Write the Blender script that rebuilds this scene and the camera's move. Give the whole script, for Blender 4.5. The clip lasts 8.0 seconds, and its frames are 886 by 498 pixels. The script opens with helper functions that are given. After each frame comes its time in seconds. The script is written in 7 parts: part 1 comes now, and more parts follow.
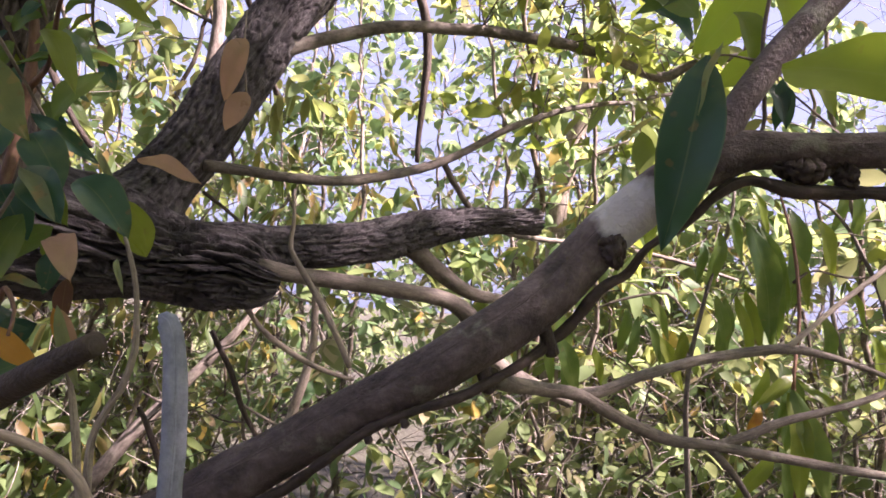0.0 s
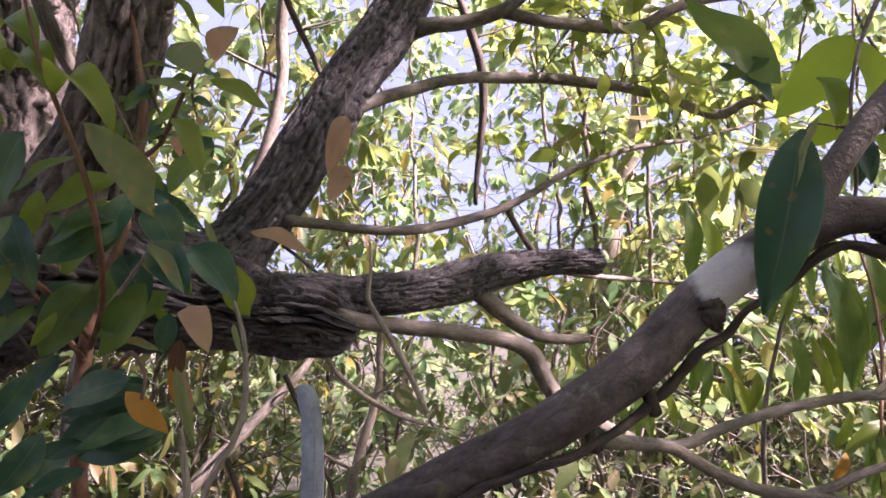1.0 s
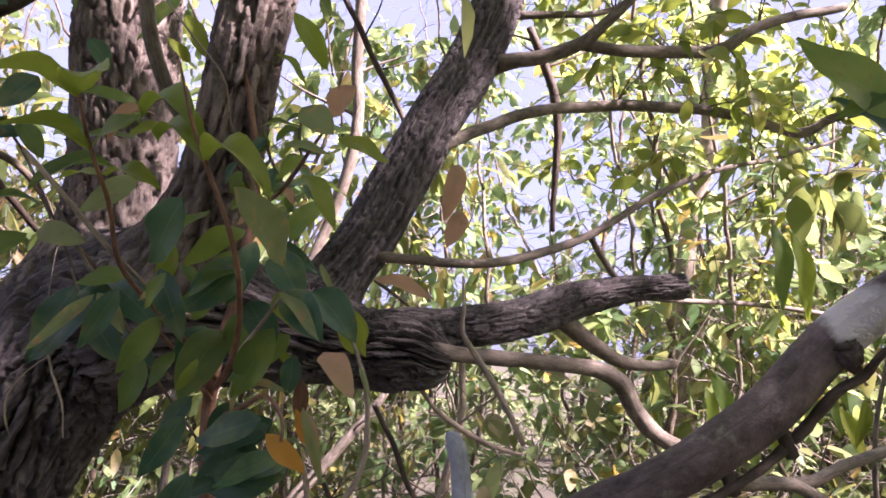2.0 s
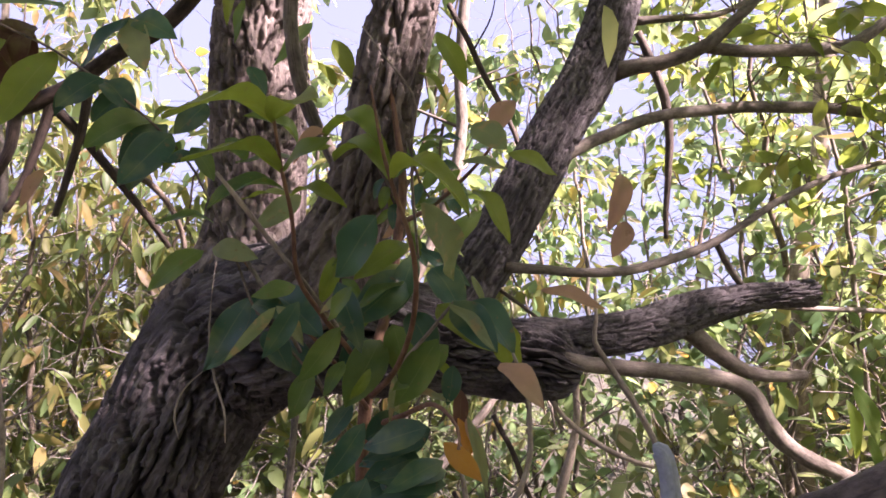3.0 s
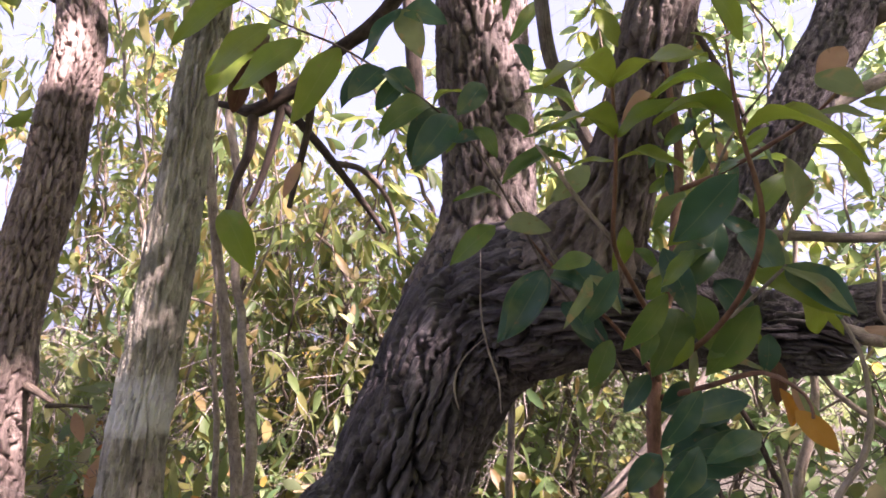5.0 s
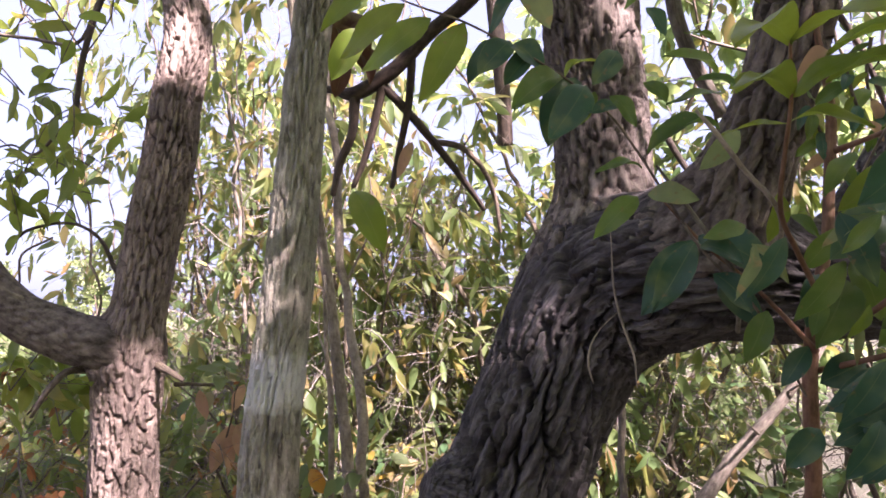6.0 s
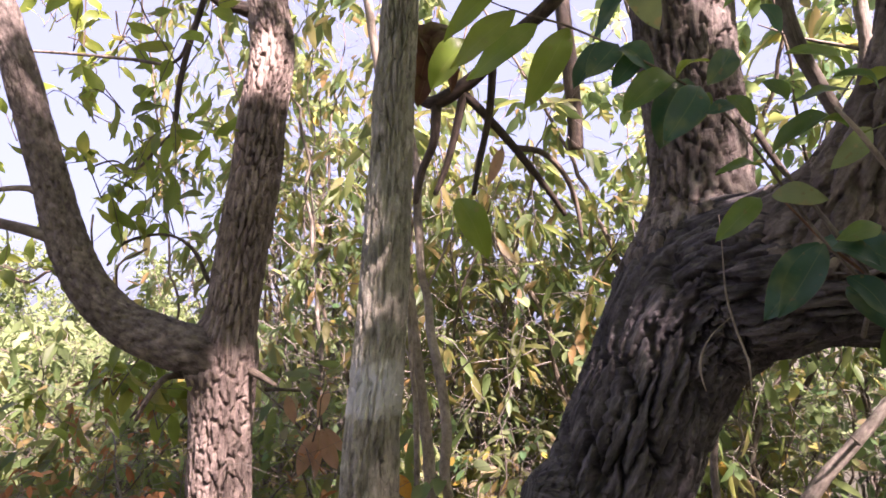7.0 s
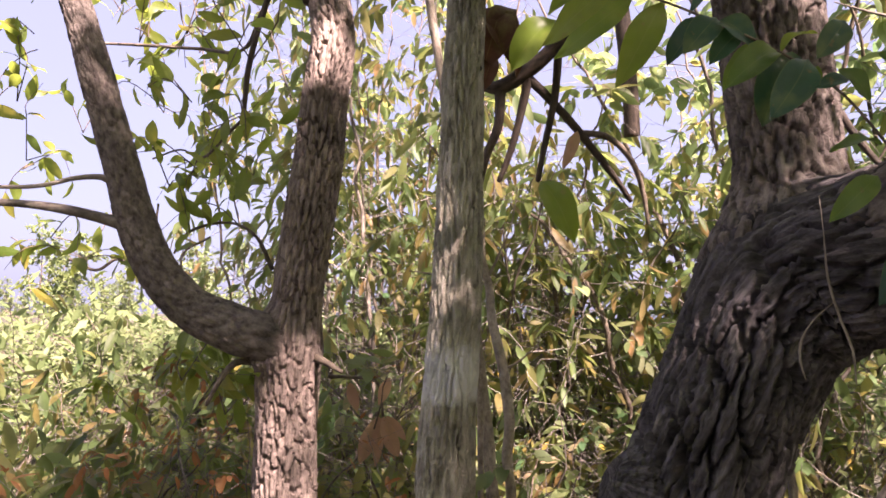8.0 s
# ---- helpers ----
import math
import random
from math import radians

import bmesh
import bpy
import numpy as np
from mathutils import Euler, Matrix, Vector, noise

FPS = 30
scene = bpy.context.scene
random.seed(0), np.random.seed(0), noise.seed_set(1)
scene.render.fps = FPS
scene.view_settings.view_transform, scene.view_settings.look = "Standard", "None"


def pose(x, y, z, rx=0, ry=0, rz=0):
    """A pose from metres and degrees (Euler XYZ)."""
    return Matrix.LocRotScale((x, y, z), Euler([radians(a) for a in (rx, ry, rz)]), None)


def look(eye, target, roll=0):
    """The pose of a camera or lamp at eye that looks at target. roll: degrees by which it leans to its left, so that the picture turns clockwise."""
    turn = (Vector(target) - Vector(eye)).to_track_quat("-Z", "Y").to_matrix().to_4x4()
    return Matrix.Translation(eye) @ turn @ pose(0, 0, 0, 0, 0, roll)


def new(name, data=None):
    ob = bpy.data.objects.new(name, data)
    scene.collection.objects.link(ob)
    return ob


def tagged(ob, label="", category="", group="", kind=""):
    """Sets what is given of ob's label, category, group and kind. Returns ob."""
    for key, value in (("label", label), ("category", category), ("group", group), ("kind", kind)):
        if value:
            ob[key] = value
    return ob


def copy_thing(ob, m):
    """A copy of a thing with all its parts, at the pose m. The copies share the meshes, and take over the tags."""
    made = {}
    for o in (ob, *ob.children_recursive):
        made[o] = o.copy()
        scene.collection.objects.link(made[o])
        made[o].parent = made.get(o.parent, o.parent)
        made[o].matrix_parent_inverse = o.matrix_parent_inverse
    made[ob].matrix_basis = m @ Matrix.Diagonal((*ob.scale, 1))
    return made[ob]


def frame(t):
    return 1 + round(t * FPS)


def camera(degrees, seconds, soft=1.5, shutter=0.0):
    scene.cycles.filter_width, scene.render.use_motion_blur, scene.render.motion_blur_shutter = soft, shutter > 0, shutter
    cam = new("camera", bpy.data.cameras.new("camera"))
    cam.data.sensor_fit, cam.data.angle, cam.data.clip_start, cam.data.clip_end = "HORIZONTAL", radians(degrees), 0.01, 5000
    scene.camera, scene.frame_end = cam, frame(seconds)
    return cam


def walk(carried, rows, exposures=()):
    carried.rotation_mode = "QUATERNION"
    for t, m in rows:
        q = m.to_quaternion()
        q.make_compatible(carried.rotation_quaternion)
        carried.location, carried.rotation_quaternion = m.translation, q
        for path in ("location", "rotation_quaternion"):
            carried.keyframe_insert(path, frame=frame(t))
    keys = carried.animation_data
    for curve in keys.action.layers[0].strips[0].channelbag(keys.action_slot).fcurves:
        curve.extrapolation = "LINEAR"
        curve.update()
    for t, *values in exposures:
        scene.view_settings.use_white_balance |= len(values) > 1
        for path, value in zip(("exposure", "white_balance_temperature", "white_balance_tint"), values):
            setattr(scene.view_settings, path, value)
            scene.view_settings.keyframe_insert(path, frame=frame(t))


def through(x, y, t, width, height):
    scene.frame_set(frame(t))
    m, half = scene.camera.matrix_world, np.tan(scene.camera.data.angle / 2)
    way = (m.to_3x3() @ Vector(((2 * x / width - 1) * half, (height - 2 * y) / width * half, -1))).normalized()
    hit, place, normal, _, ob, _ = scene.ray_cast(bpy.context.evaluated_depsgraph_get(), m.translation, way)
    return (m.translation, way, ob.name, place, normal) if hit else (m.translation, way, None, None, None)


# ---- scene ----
cam = camera(68.0, 8.0, soft=1.65)
PATH = [
    (0, (-0.01, 0.154, 1.586), (-0.114, 2.142, 1.776), 3.7),
    (0.5, (-0.036, 0.125, 1.601), (-0.198, 2.104, 1.839), 3.6),
    (1, (-0.068, 0.109, 1.614), (-0.298, 2.077, 1.885), 2.8),
    (1.2, (-0.079, 0.1, 1.622), (-0.352, 2.06, 1.906), 2.3),
    (2.3, (-0.158, 0.057, 1.635), (-0.609, 1.977, 1.968), 2.1),
    (2.5, (-0.177, 0.048, 1.632), (-0.674, 1.955, 1.971), 2.1),
    (3, (-0.236, 0.029, 1.632), (-0.851, 1.902, 1.974), 2.1),
    (3.5, (-0.268, 0.013, 1.629), (-0.933, 1.866, 1.981), 2.1),
    (4, (-0.343, -0.024, 1.625), (-1.162, 1.77, 1.96), 2.4),
    (4.5, (-0.385, -0.039, 1.617), (-1.286, 1.717, 1.94), 2.3),
    (4.7, (-0.407, -0.047, 1.611), (-1.341, 1.694, 1.923), 2.2),
    (5.8, (-0.503, -0.092, 1.6), (-1.65, 1.532, 1.813), 0.5),
    (6, (-0.525, -0.11, 1.6), (-1.698, 1.496, 1.812), 0.7),
    (6.5, (-0.568, -0.154, 1.599), (-1.841, 1.374, 1.813), 0.7),
    (7, (-0.592, -0.168, 1.598), (-1.891, 1.336, 1.828), 0.5),
    (7.5, (-0.629, -0.189, 1.599), (-1.973, 1.274, 1.83), 0.3),
    (8, (-0.666, -0.208, 1.585), (-2.048, 1.223, 1.79), 0.8),
]
walk(cam, [(t, look(eye, target, roll)) for t, eye, target, roll in PATH], exposures=[(0, 3.24, 5850, 40), (1, 3.32, 5700, 41), (3, 3.36, 5900, 42), (4.5, 3.5, 5900, 44), (6, 3.58, 5800, 37), (7, 3.37, 6000, 38), (8, 3.2, 6300, 36)])

# ---------------------------------------------------------------- light
SUN_AZ, SUN_EL = radians(106), radians(46)      # compass bearing from +y towards +x, height
world = bpy.data.worlds.new("world")
scene.world = world
world.use_nodes = True
wn = world.node_tree
sky = wn.nodes.new("ShaderNodeTexSky")
sky.sky_type = 'NISHITA'
sky.sun_disc = False
sky.sun_elevation, sky.sun_rotation = SUN_EL, SUN_AZ
sky.air_density, sky.dust_density, sky.ozone_density = 1.0, 4.0, 1.0
haze = wn.nodes.new("ShaderNodeMix")            # thin even haze over the whole sky
haze.data_type = 'RGBA'
haze.inputs[0].default_value = 0.93
haze.inputs[7].default_value = (0.64, 0.685, 0.86, 1)
wn.links.new(sky.outputs[0], haze.inputs[6])
wn.links.new(haze.outputs[2], wn.nodes["Background"].inputs[0])
wn.nodes["Background"].inputs[1].default_value = 0.11
sun = new("sun", bpy.data.lights.new("sun", 'SUN'))
sun.data.energy, sun.data.angle, sun.data.color = 4.5, radians(2.2), (1.0, 0.85, 0.67)
sun_from = Vector((math.sin(SUN_AZ) * math.cos(SUN_EL), math.cos(SUN_AZ) * math.cos(SUN_EL), math.sin(SUN_EL)))
sun.matrix_world = look(tuple(30 * sun_from), (0, 0, 0))


# ---------------------------------------------------------------- materials
def material(name):
    m = bpy.data.materials.new(name)
    m.use_nodes = True
    nt = m.node_tree
    return m, nt, nt.nodes["Principled BSDF"], nt.nodes["Material Output"]


def node(nt, kind, **values):
    n = nt.nodes.new(kind)
    for key, value in values.items():
        n.inputs[key.replace("_", " ")].default_value = value
    return n


def ramp(nt, source, *stops):
    r = nt.nodes.new("ShaderNodeValToRGB")
    while len(r.color_ramp.elements) < len(stops):
        r.color_ramp.elements.new(0.5)
    for e, (at, colour) in zip(r.color_ramp.elements, stops):
        e.position, e.color = at, (*colour, 1)
    nt.links.new(source, r.inputs[0])
    return r.outputs[0]


def mix(nt, factor, a, b, how='MIX'):
    n = nt.nodes.new("ShaderNodeMix")
    n.data_type, n.blend_type = 'RGBA', how
    for socket, value in ((n.inputs[0], factor), (n.inputs[6], a), (n.inputs[7], b)):
        if isinstance(value, bpy.types.NodeSocket):
            nt.links.new(value, socket)
        elif isinstance(value, tuple):
            socket.default_value = (*value, 1)
        else:
            socket.default_value = value
    return n.outputs[2]


def bark_material(name, dark, mid, light, along=9.0, across=60.0, rough=0.9, bump=0.5, lichen=0.0, patch=None):
    """Bark on a tube whose UV is metres round and metres along. patch: (from, to) along, a pale crust."""
    m, nt, bsdf, out = material(name)
    uv = nt.nodes.new("ShaderNodeUVMap")
    stretch = nt.nodes.new("ShaderNodeMapping")
    stretch.inputs["Scale"].default_value = (across, along, 1)
    nt.links.new(uv.outputs[0], stretch.inputs[0])
    grain = node(nt, "ShaderNodeTexNoise", Scale=1.0, Detail=7.0, Roughness=0.65)
    nt.links.new(stretch.outputs[0], grain.inputs["Vector"])
    geo = nt.nodes.new("ShaderNodeNewGeometry")
    blotch = node(nt, "ShaderNodeTexNoise", Scale=7.0, Detail=4.0, Roughness=0.6)
    nt.links.new(geo.outputs["Position"], blotch.inputs["Vector"])
    base = ramp(nt, grain.outputs[0], (0.34, dark), (0.48, mid), (0.66, light))
    base = mix(nt, 0.7, base, ramp(nt, blotch.outputs[0], (0.36, (0.55, 0.53, 0.52)), (0.64, (1.25, 1.22, 1.2))), 'MULTIPLY')
    fine = node(nt, "ShaderNodeTexNoise", Scale=160.0, Detail=3.0, Roughness=0.7)
    nt.links.new(geo.outputs["Position"], fine.inputs["Vector"])
    base = mix(nt, 0.5, base, ramp(nt, fine.outputs[0], (0.3, (0.55, 0.55, 0.55)), (0.7, (1.0, 1.0, 1.0))), 'MULTIPLY')
    if lichen:
        spots = node(nt, "ShaderNodeTexNoise", Scale=22.0, Detail=5.0, Roughness=0.7)
        nt.links.new(geo.outputs["Position"], spots.inputs["Vector"])
        f = ramp(nt, spots.outputs[0], (0.56, (0, 0, 0)), (0.68, (lichen, lichen, lichen)))
        base = mix(nt, f, base, (0.34, 0.35, 0.27))
    if patch:
        sep = nt.nodes.new("ShaderNodeSeparateXYZ")
        nt.links.new(uv.outputs[0], sep.inputs[0])
        wob = node(nt, "ShaderNodeTexNoise", Scale=26.0, Detail=4.0)
        nt.links.new(geo.outputs["Position"], wob.inputs["Vector"])
        off = nt.nodes.new("ShaderNodeMath")
        off.operation = 'MULTIPLY_ADD'
        off.inputs[1].default_value = 0.07
        nt.links.new(wob.outputs[0], off.inputs[0])
        nt.links.new(sep.outputs[1], off.inputs[2])
        lo, hi = patch
        span = nt.nodes.new("ShaderNodeMapRange")
        span.inputs[1].default_value, span.inputs[2].default_value = lo, hi
        nt.links.new(off.outputs[0], span.inputs[0])
        f = ramp(nt, span.outputs[0], (0.08, (0, 0, 0)), (0.24, (0.9, 0.9, 0.9)), (0.76, (0.8, 0.8, 0.8)), (0.95, (0, 0, 0)))
        base = mix(nt, f, base, mix(nt, 0.15, (0.7, 0.69, 0.68), base))
    nt.links.new(base, bsdf.inputs["Base Color"])
    bsdf.inputs["Roughness"].default_value = rough
    bsdf.inputs["Specular IOR Level"].default_value = 0.25
    b = node(nt, "ShaderNodeBump", Strength=bump, Distance=0.015)
    both = mix(nt, 0.4, grain.outputs[0], fine.outputs[0])
    nt.links.new(both, b.inputs["Height"])
    nt.links.new(b.outputs[0], bsdf.inputs["Normal"])
    return m


def leaf_material(name, *colours, through=(0.30, 0.36, 0.03), clear=0.35, rough=0.38, island=False, spots=None):
    """Leaf blade: gloss above, light coming through. The colours are shared out leaf by leaf."""
    m, nt, bsdf, out = material(name)
    if island:
        rnd = nt.nodes.new("ShaderNodeNewGeometry").outputs["Random Per Island"]
    else:
        rnd = nt.nodes.new("ShaderNodeObjectInfo").outputs["Random"]
    stops = [(n / max(1, len(colours) - 1), c) for n, c in enumerate(colours)]
    base = ramp(nt, rnd, *stops)
    geo = nt.nodes.new("ShaderNodeNewGeometry")
    tone = node(nt, "ShaderNodeTexNoise", Scale=38.0, Detail=4.0, Roughness=0.6)
    nt.links.new(geo.outputs["Position"], tone.inputs["Vector"])
    base = mix(nt, 0.6, base, ramp(nt, tone.outputs[0], (0.3, (0.6, 0.62, 0.55)), (0.7, (1.0, 1.0, 1.0))), 'MULTIPLY')
    if spots:
        blot = node(nt, "ShaderNodeTexNoise", Scale=45.0, Detail=2.0)
        nt.links.new(geo.outputs["Position"], blot.inputs["Vector"])
        base = mix(nt, ramp(nt, blot.outputs[0], (0.56, (0, 0, 0)), (0.66, (0.8, 0.8, 0.8))), base, spots)
    if not island:
        fade = node(nt, "ShaderNodeTexNoise", Scale=16.0, Detail=3.0, Roughness=0.55)      # yellowing and small brown marks
        nt.links.new(geo.outputs["Position"], fade.inputs["Vector"])
        base = mix(nt, ramp(nt, fade.outputs[0], (0.5, (0, 0, 0)), (0.72, (0.55, 0.55, 0.55))), base, mix(nt, 0.5, base, (0.36, 0.37, 0.1)))
        mark = node(nt, "ShaderNodeTexNoise", Scale=75.0, Detail=2.0)
        nt.links.new(geo.outputs["Position"], mark.inputs["Vector"])
        base = mix(nt, ramp(nt, mark.outputs[0], (0.67, (0, 0, 0)), (0.72, (0.6, 0.6, 0.6))), base, (0.16, 0.1, 0.045))
        uv = nt.nodes.new("ShaderNodeUVMap")
        sep = nt.nodes.new("ShaderNodeSeparateXYZ")
        nt.links.new(uv.outputs[0], sep.inputs[0])
        rib = ramp(nt, sep.outputs[0], (0.475, (0, 0, 0)), (0.497, (0.22, 0.22, 0.22)), (0.503, (0.22, 0.22, 0.22)), (0.525, (0, 0, 0)))
        base = mix(nt, rib, base, (0.3, 0.31, 0.12))
        rim = ramp(nt, sep.outputs[0], (0.0, (0.25, 0.25, 0.25)), (0.04, (0, 0, 0)), (0.96, (0, 0, 0)), (1.0, (0.25, 0.25, 0.25)))
        base = mix(nt, rim, base, (0.26, 0.27, 0.08))
        wave = node(nt, "ShaderNodeTexWave", Scale=3.2, Distortion=1.5, Detail=2.0)
        nt.links.new(uv.outputs[0], wave.inputs["Vector"])
        wave.bands_direction = 'Y'
        b = node(nt, "ShaderNodeBump", Strength=0.05, Distance=0.002)
        nt.links.new(mix(nt, 0.85, wave.outputs[0], tone.outputs[0]), b.inputs["Height"])
        nt.links.new(b.outputs[0], bsdf.inputs["Normal"])
    nt.links.new(base, bsdf.inputs["Base Color"])
    bsdf.inputs["Roughness"].default_value = rough
    bsdf.inputs["Specular IOR Level"].default_value = 0.3 if island else 0.36
    tr = nt.nodes.new("ShaderNodeBsdfTranslucent")
    nt.links.new(mix(nt, 0.6, base, through), tr.inputs[0])
    ms = nt.nodes.new("ShaderNodeMixShader")
    ms.inputs[0].default_value = clear
    nt.links.new(bsdf.outputs[0], ms.inputs[1])
    nt.links.new(tr.outputs[0], ms.inputs[2])
    nt.links.new(ms.outputs[0], out.inputs[0])
    return m


BARK = bark_material("furrowed_bark", (0.034, 0.031, 0.034), (0.092, 0.084, 0.09), (0.205, 0.19, 0.2), along=10, across=85, bump=0.8, lichen=0.12)
BARK_UP = bark_material("plated_upper_bark", (0.065, 0.056, 0.054), (0.185, 0.157, 0.147), (0.33, 0.283, 0.26), along=14, across=70, bump=0.7, lichen=0.1)
BARK_B = bark_material("flaky_brown_bark", (0.1, 0.078, 0.068), (0.235, 0.19, 0.168), (0.4, 0.325, 0.285), along=14, across=80, bump=0.8)
BARK_ARM = bark_material("grey_arm_bark", (0.075, 0.062, 0.056), (0.17, 0.145, 0.13), (0.27, 0.23, 0.205), along=30, across=60, bump=0.6)
BARK_C = bark_material("pale_green_bark", (0.18, 0.171, 0.138), (0.41, 0.387, 0.325), (0.57, 0.54, 0.46), along=12, across=90, bump=1.0, lichen=0.4, patch=(1.382, 1.512))
SMOOTH = bark_material("smooth_grey_bark", (0.046, 0.036, 0.035), (0.105, 0.083, 0.08), (0.19, 0.155, 0.15), along=22, across=40, rough=0.6, bump=0.45, lichen=0.38, patch=(0.690, 0.768))
GREY = bark_material("grey_branch_bark", (0.085, 0.073, 0.062), (0.17, 0.148, 0.126), (0.28, 0.245, 0.21), along=25, across=60, rough=0.75, bump=0.3, lichen=0.25)
DARK = bark_material("dark_bark", (0.03, 0.025, 0.022), (0.07, 0.055, 0.045), (0.12, 0.09, 0.075), along=25, across=60, rough=0.7, bump=0.4)
RED = bark_material("reddish_stem_bark", (0.1, 0.055, 0.036), (0.2, 0.11, 0.07), (0.31, 0.19, 0.125), along=20, across=50, rough=0.6, bump=0.2)
STICK = bark_material("bleached_blue_grey_bark", (0.17, 0.19, 0.23), (0.24, 0.265, 0.32), (0.31, 0.34, 0.4), along=30, across=40, rough=0.85, bump=0.2)
PALE = bark_material("pale_twig_bark", (0.17, 0.145, 0.115), (0.31, 0.265, 0.215), (0.44, 0.39, 0.33), along=30, across=50, rough=0.75, bump=0.2)
TWIG = bark_material("brown_twig_bark", (0.06, 0.05, 0.04), (0.13, 0.105, 0.082), (0.24, 0.2, 0.16), along=30, across=50, rough=0.85, bump=0.2)
TWIG_GREY = bark_material("grey_thicket_twig", (0.1, 0.093, 0.082), (0.21, 0.19, 0.17), (0.35, 0.32, 0.29), along=30, across=50, rough=0.85, bump=0.2)

LEAF = leaf_material("glossy_green_leaf", (0.034, 0.08, 0.03), (0.065, 0.125, 0.036), (0.12, 0.185, 0.045), through=(0.36, 0.52, 0.06), clear=0.36)
# dark teal of its own; on the lowest shoot leaves it also stands for shade
LEAF_BLUE = leaf_material("blue_green_leaf", (0.022, 0.062, 0.044), (0.032, 0.088, 0.057), (0.046, 0.112, 0.062), through=(0.12, 0.28, 0.08), clear=0.2)
LEAF_LIGHT = leaf_material("light_green_leaf", (0.1, 0.17, 0.025), (0.15, 0.21, 0.03), (0.2, 0.24, 0.035), through=(0.46, 0.56, 0.05), clear=0.46)
# lit copy of LEAF_LIGHT: sunshine is put into its colour and translucency
LEAF_SUN = leaf_material("sunlit_yellow_green_leaf", (0.13, 0.22, 0.025), (0.17, 0.25, 0.03), (0.2, 0.27, 0.035), through=(0.62, 0.8, 0.05), clear=0.66)
LEAF_MID = leaf_material("mid_green_leaf", (0.0624, 0.11, 0.0208), (0.109, 0.155, 0.027), (0.156, 0.19, 0.0312), (0.239, 0.2, 0.0416), through=(0.437, 0.54, 0.0832), clear=0.54)
LEAF_PALE = leaf_material("pale_leaf_underside", (0.16, 0.21, 0.09), (0.24, 0.28, 0.14), through=(0.42, 0.46, 0.16), clear=0.35, rough=0.55, spots=(0.33, 0.22, 0.1))
LEAF_DEAD = leaf_material("dry_pink_brown_leaf", (0.4, 0.25, 0.17), (0.5, 0.32, 0.21), through=(0.62, 0.36, 0.2), clear=0.45, rough=0.7)
LEAF_ORANGE = leaf_material("orange_turning_leaf", (0.55, 0.24, 0.03), (0.5, 0.28, 0.06), through=(0.8, 0.36, 0.03), clear=0.4, rough=0.5, spots=(0.28, 0.08, 0.03))
LEAF_BROWN = leaf_material("dark_brown_dead_leaf", (0.09, 0.045, 0.03), (0.14, 0.07, 0.045), through=(0.2, 0.08, 0.03), clear=0.15, rough=0.8)
CROWN = leaf_material("thicket_leaf", (0.073, 0.156, 0.067), (0.126, 0.23, 0.095), (0.171, 0.263, 0.107), (0.222, 0.296, 0.118), (0.094, 0.187, 0.09), (0.151, 0.237, 0.103), (0.6272, 0.4144, 0.0672),
                      through=(0.453, 0.582, 0.256), clear=0.54, rough=0.58, island=True)
CROWN_OLIVE = leaf_material("olive_thicket_leaf", (0.082, 0.148, 0.063), (0.151, 0.232, 0.098), (0.202, 0.269, 0.109), (0.121, 0.199, 0.084), (0.166, 0.237, 0.099), (0.6272, 0.3808, 0.0672),
                            through=(0.494, 0.604, 0.23), clear=0.54, rough=0.5, island=True)
CROWN_DRY = leaf_material("dry_thicket_leaf", (0.1277, 0.1904, 0.0874), (0.1982, 0.2352, 0.0932), (0.0932, 0.1568, 0.0699), (0.3382, 0.2464, 0.1512), (0.1512, 0.2128, 0.0874), (0.2565, 0.28, 0.1165), through=(0.433, 0.496, 0.205), clear=0.45, rough=0.6, island=True)
CROWN_RED = leaf_material("reddish_thicket_leaf", (0.3, 0.11, 0.045), (0.14, 0.13, 0.05), (0.36, 0.15, 0.06), (0.24, 0.16, 0.07), through=(0.5, 0.22, 0.07), clear=0.42, rough=0.7, island=True)
# deep green, with shade inside the dense thicket also put into the colour
CROWN_SHADED = leaf_material("deep_green_shaded_thicket_leaf", (0.0564, 0.1035, 0.0426), (0.0941, 0.1478, 0.0532), (0.1411, 0.1873, 0.0585), (0.0659, 0.1183, 0.0479), (0.23, 0.18, 0.06), (0.1129, 0.1577, 0.0532), (0.2822, 0.1676, 0.0745), (0.0847, 0.138, 0.0479), through=(0.4, 0.47, 0.13), clear=0.54, rough=0.45, island=True)
SCRUB = leaf_material("far_scrub_leaf", (0.12, 0.17, 0.068), (0.16, 0.21, 0.085), (0.215, 0.25, 0.11), through=(0.36, 0.44, 0.15), clear=0.38, rough=0.6, island=True)


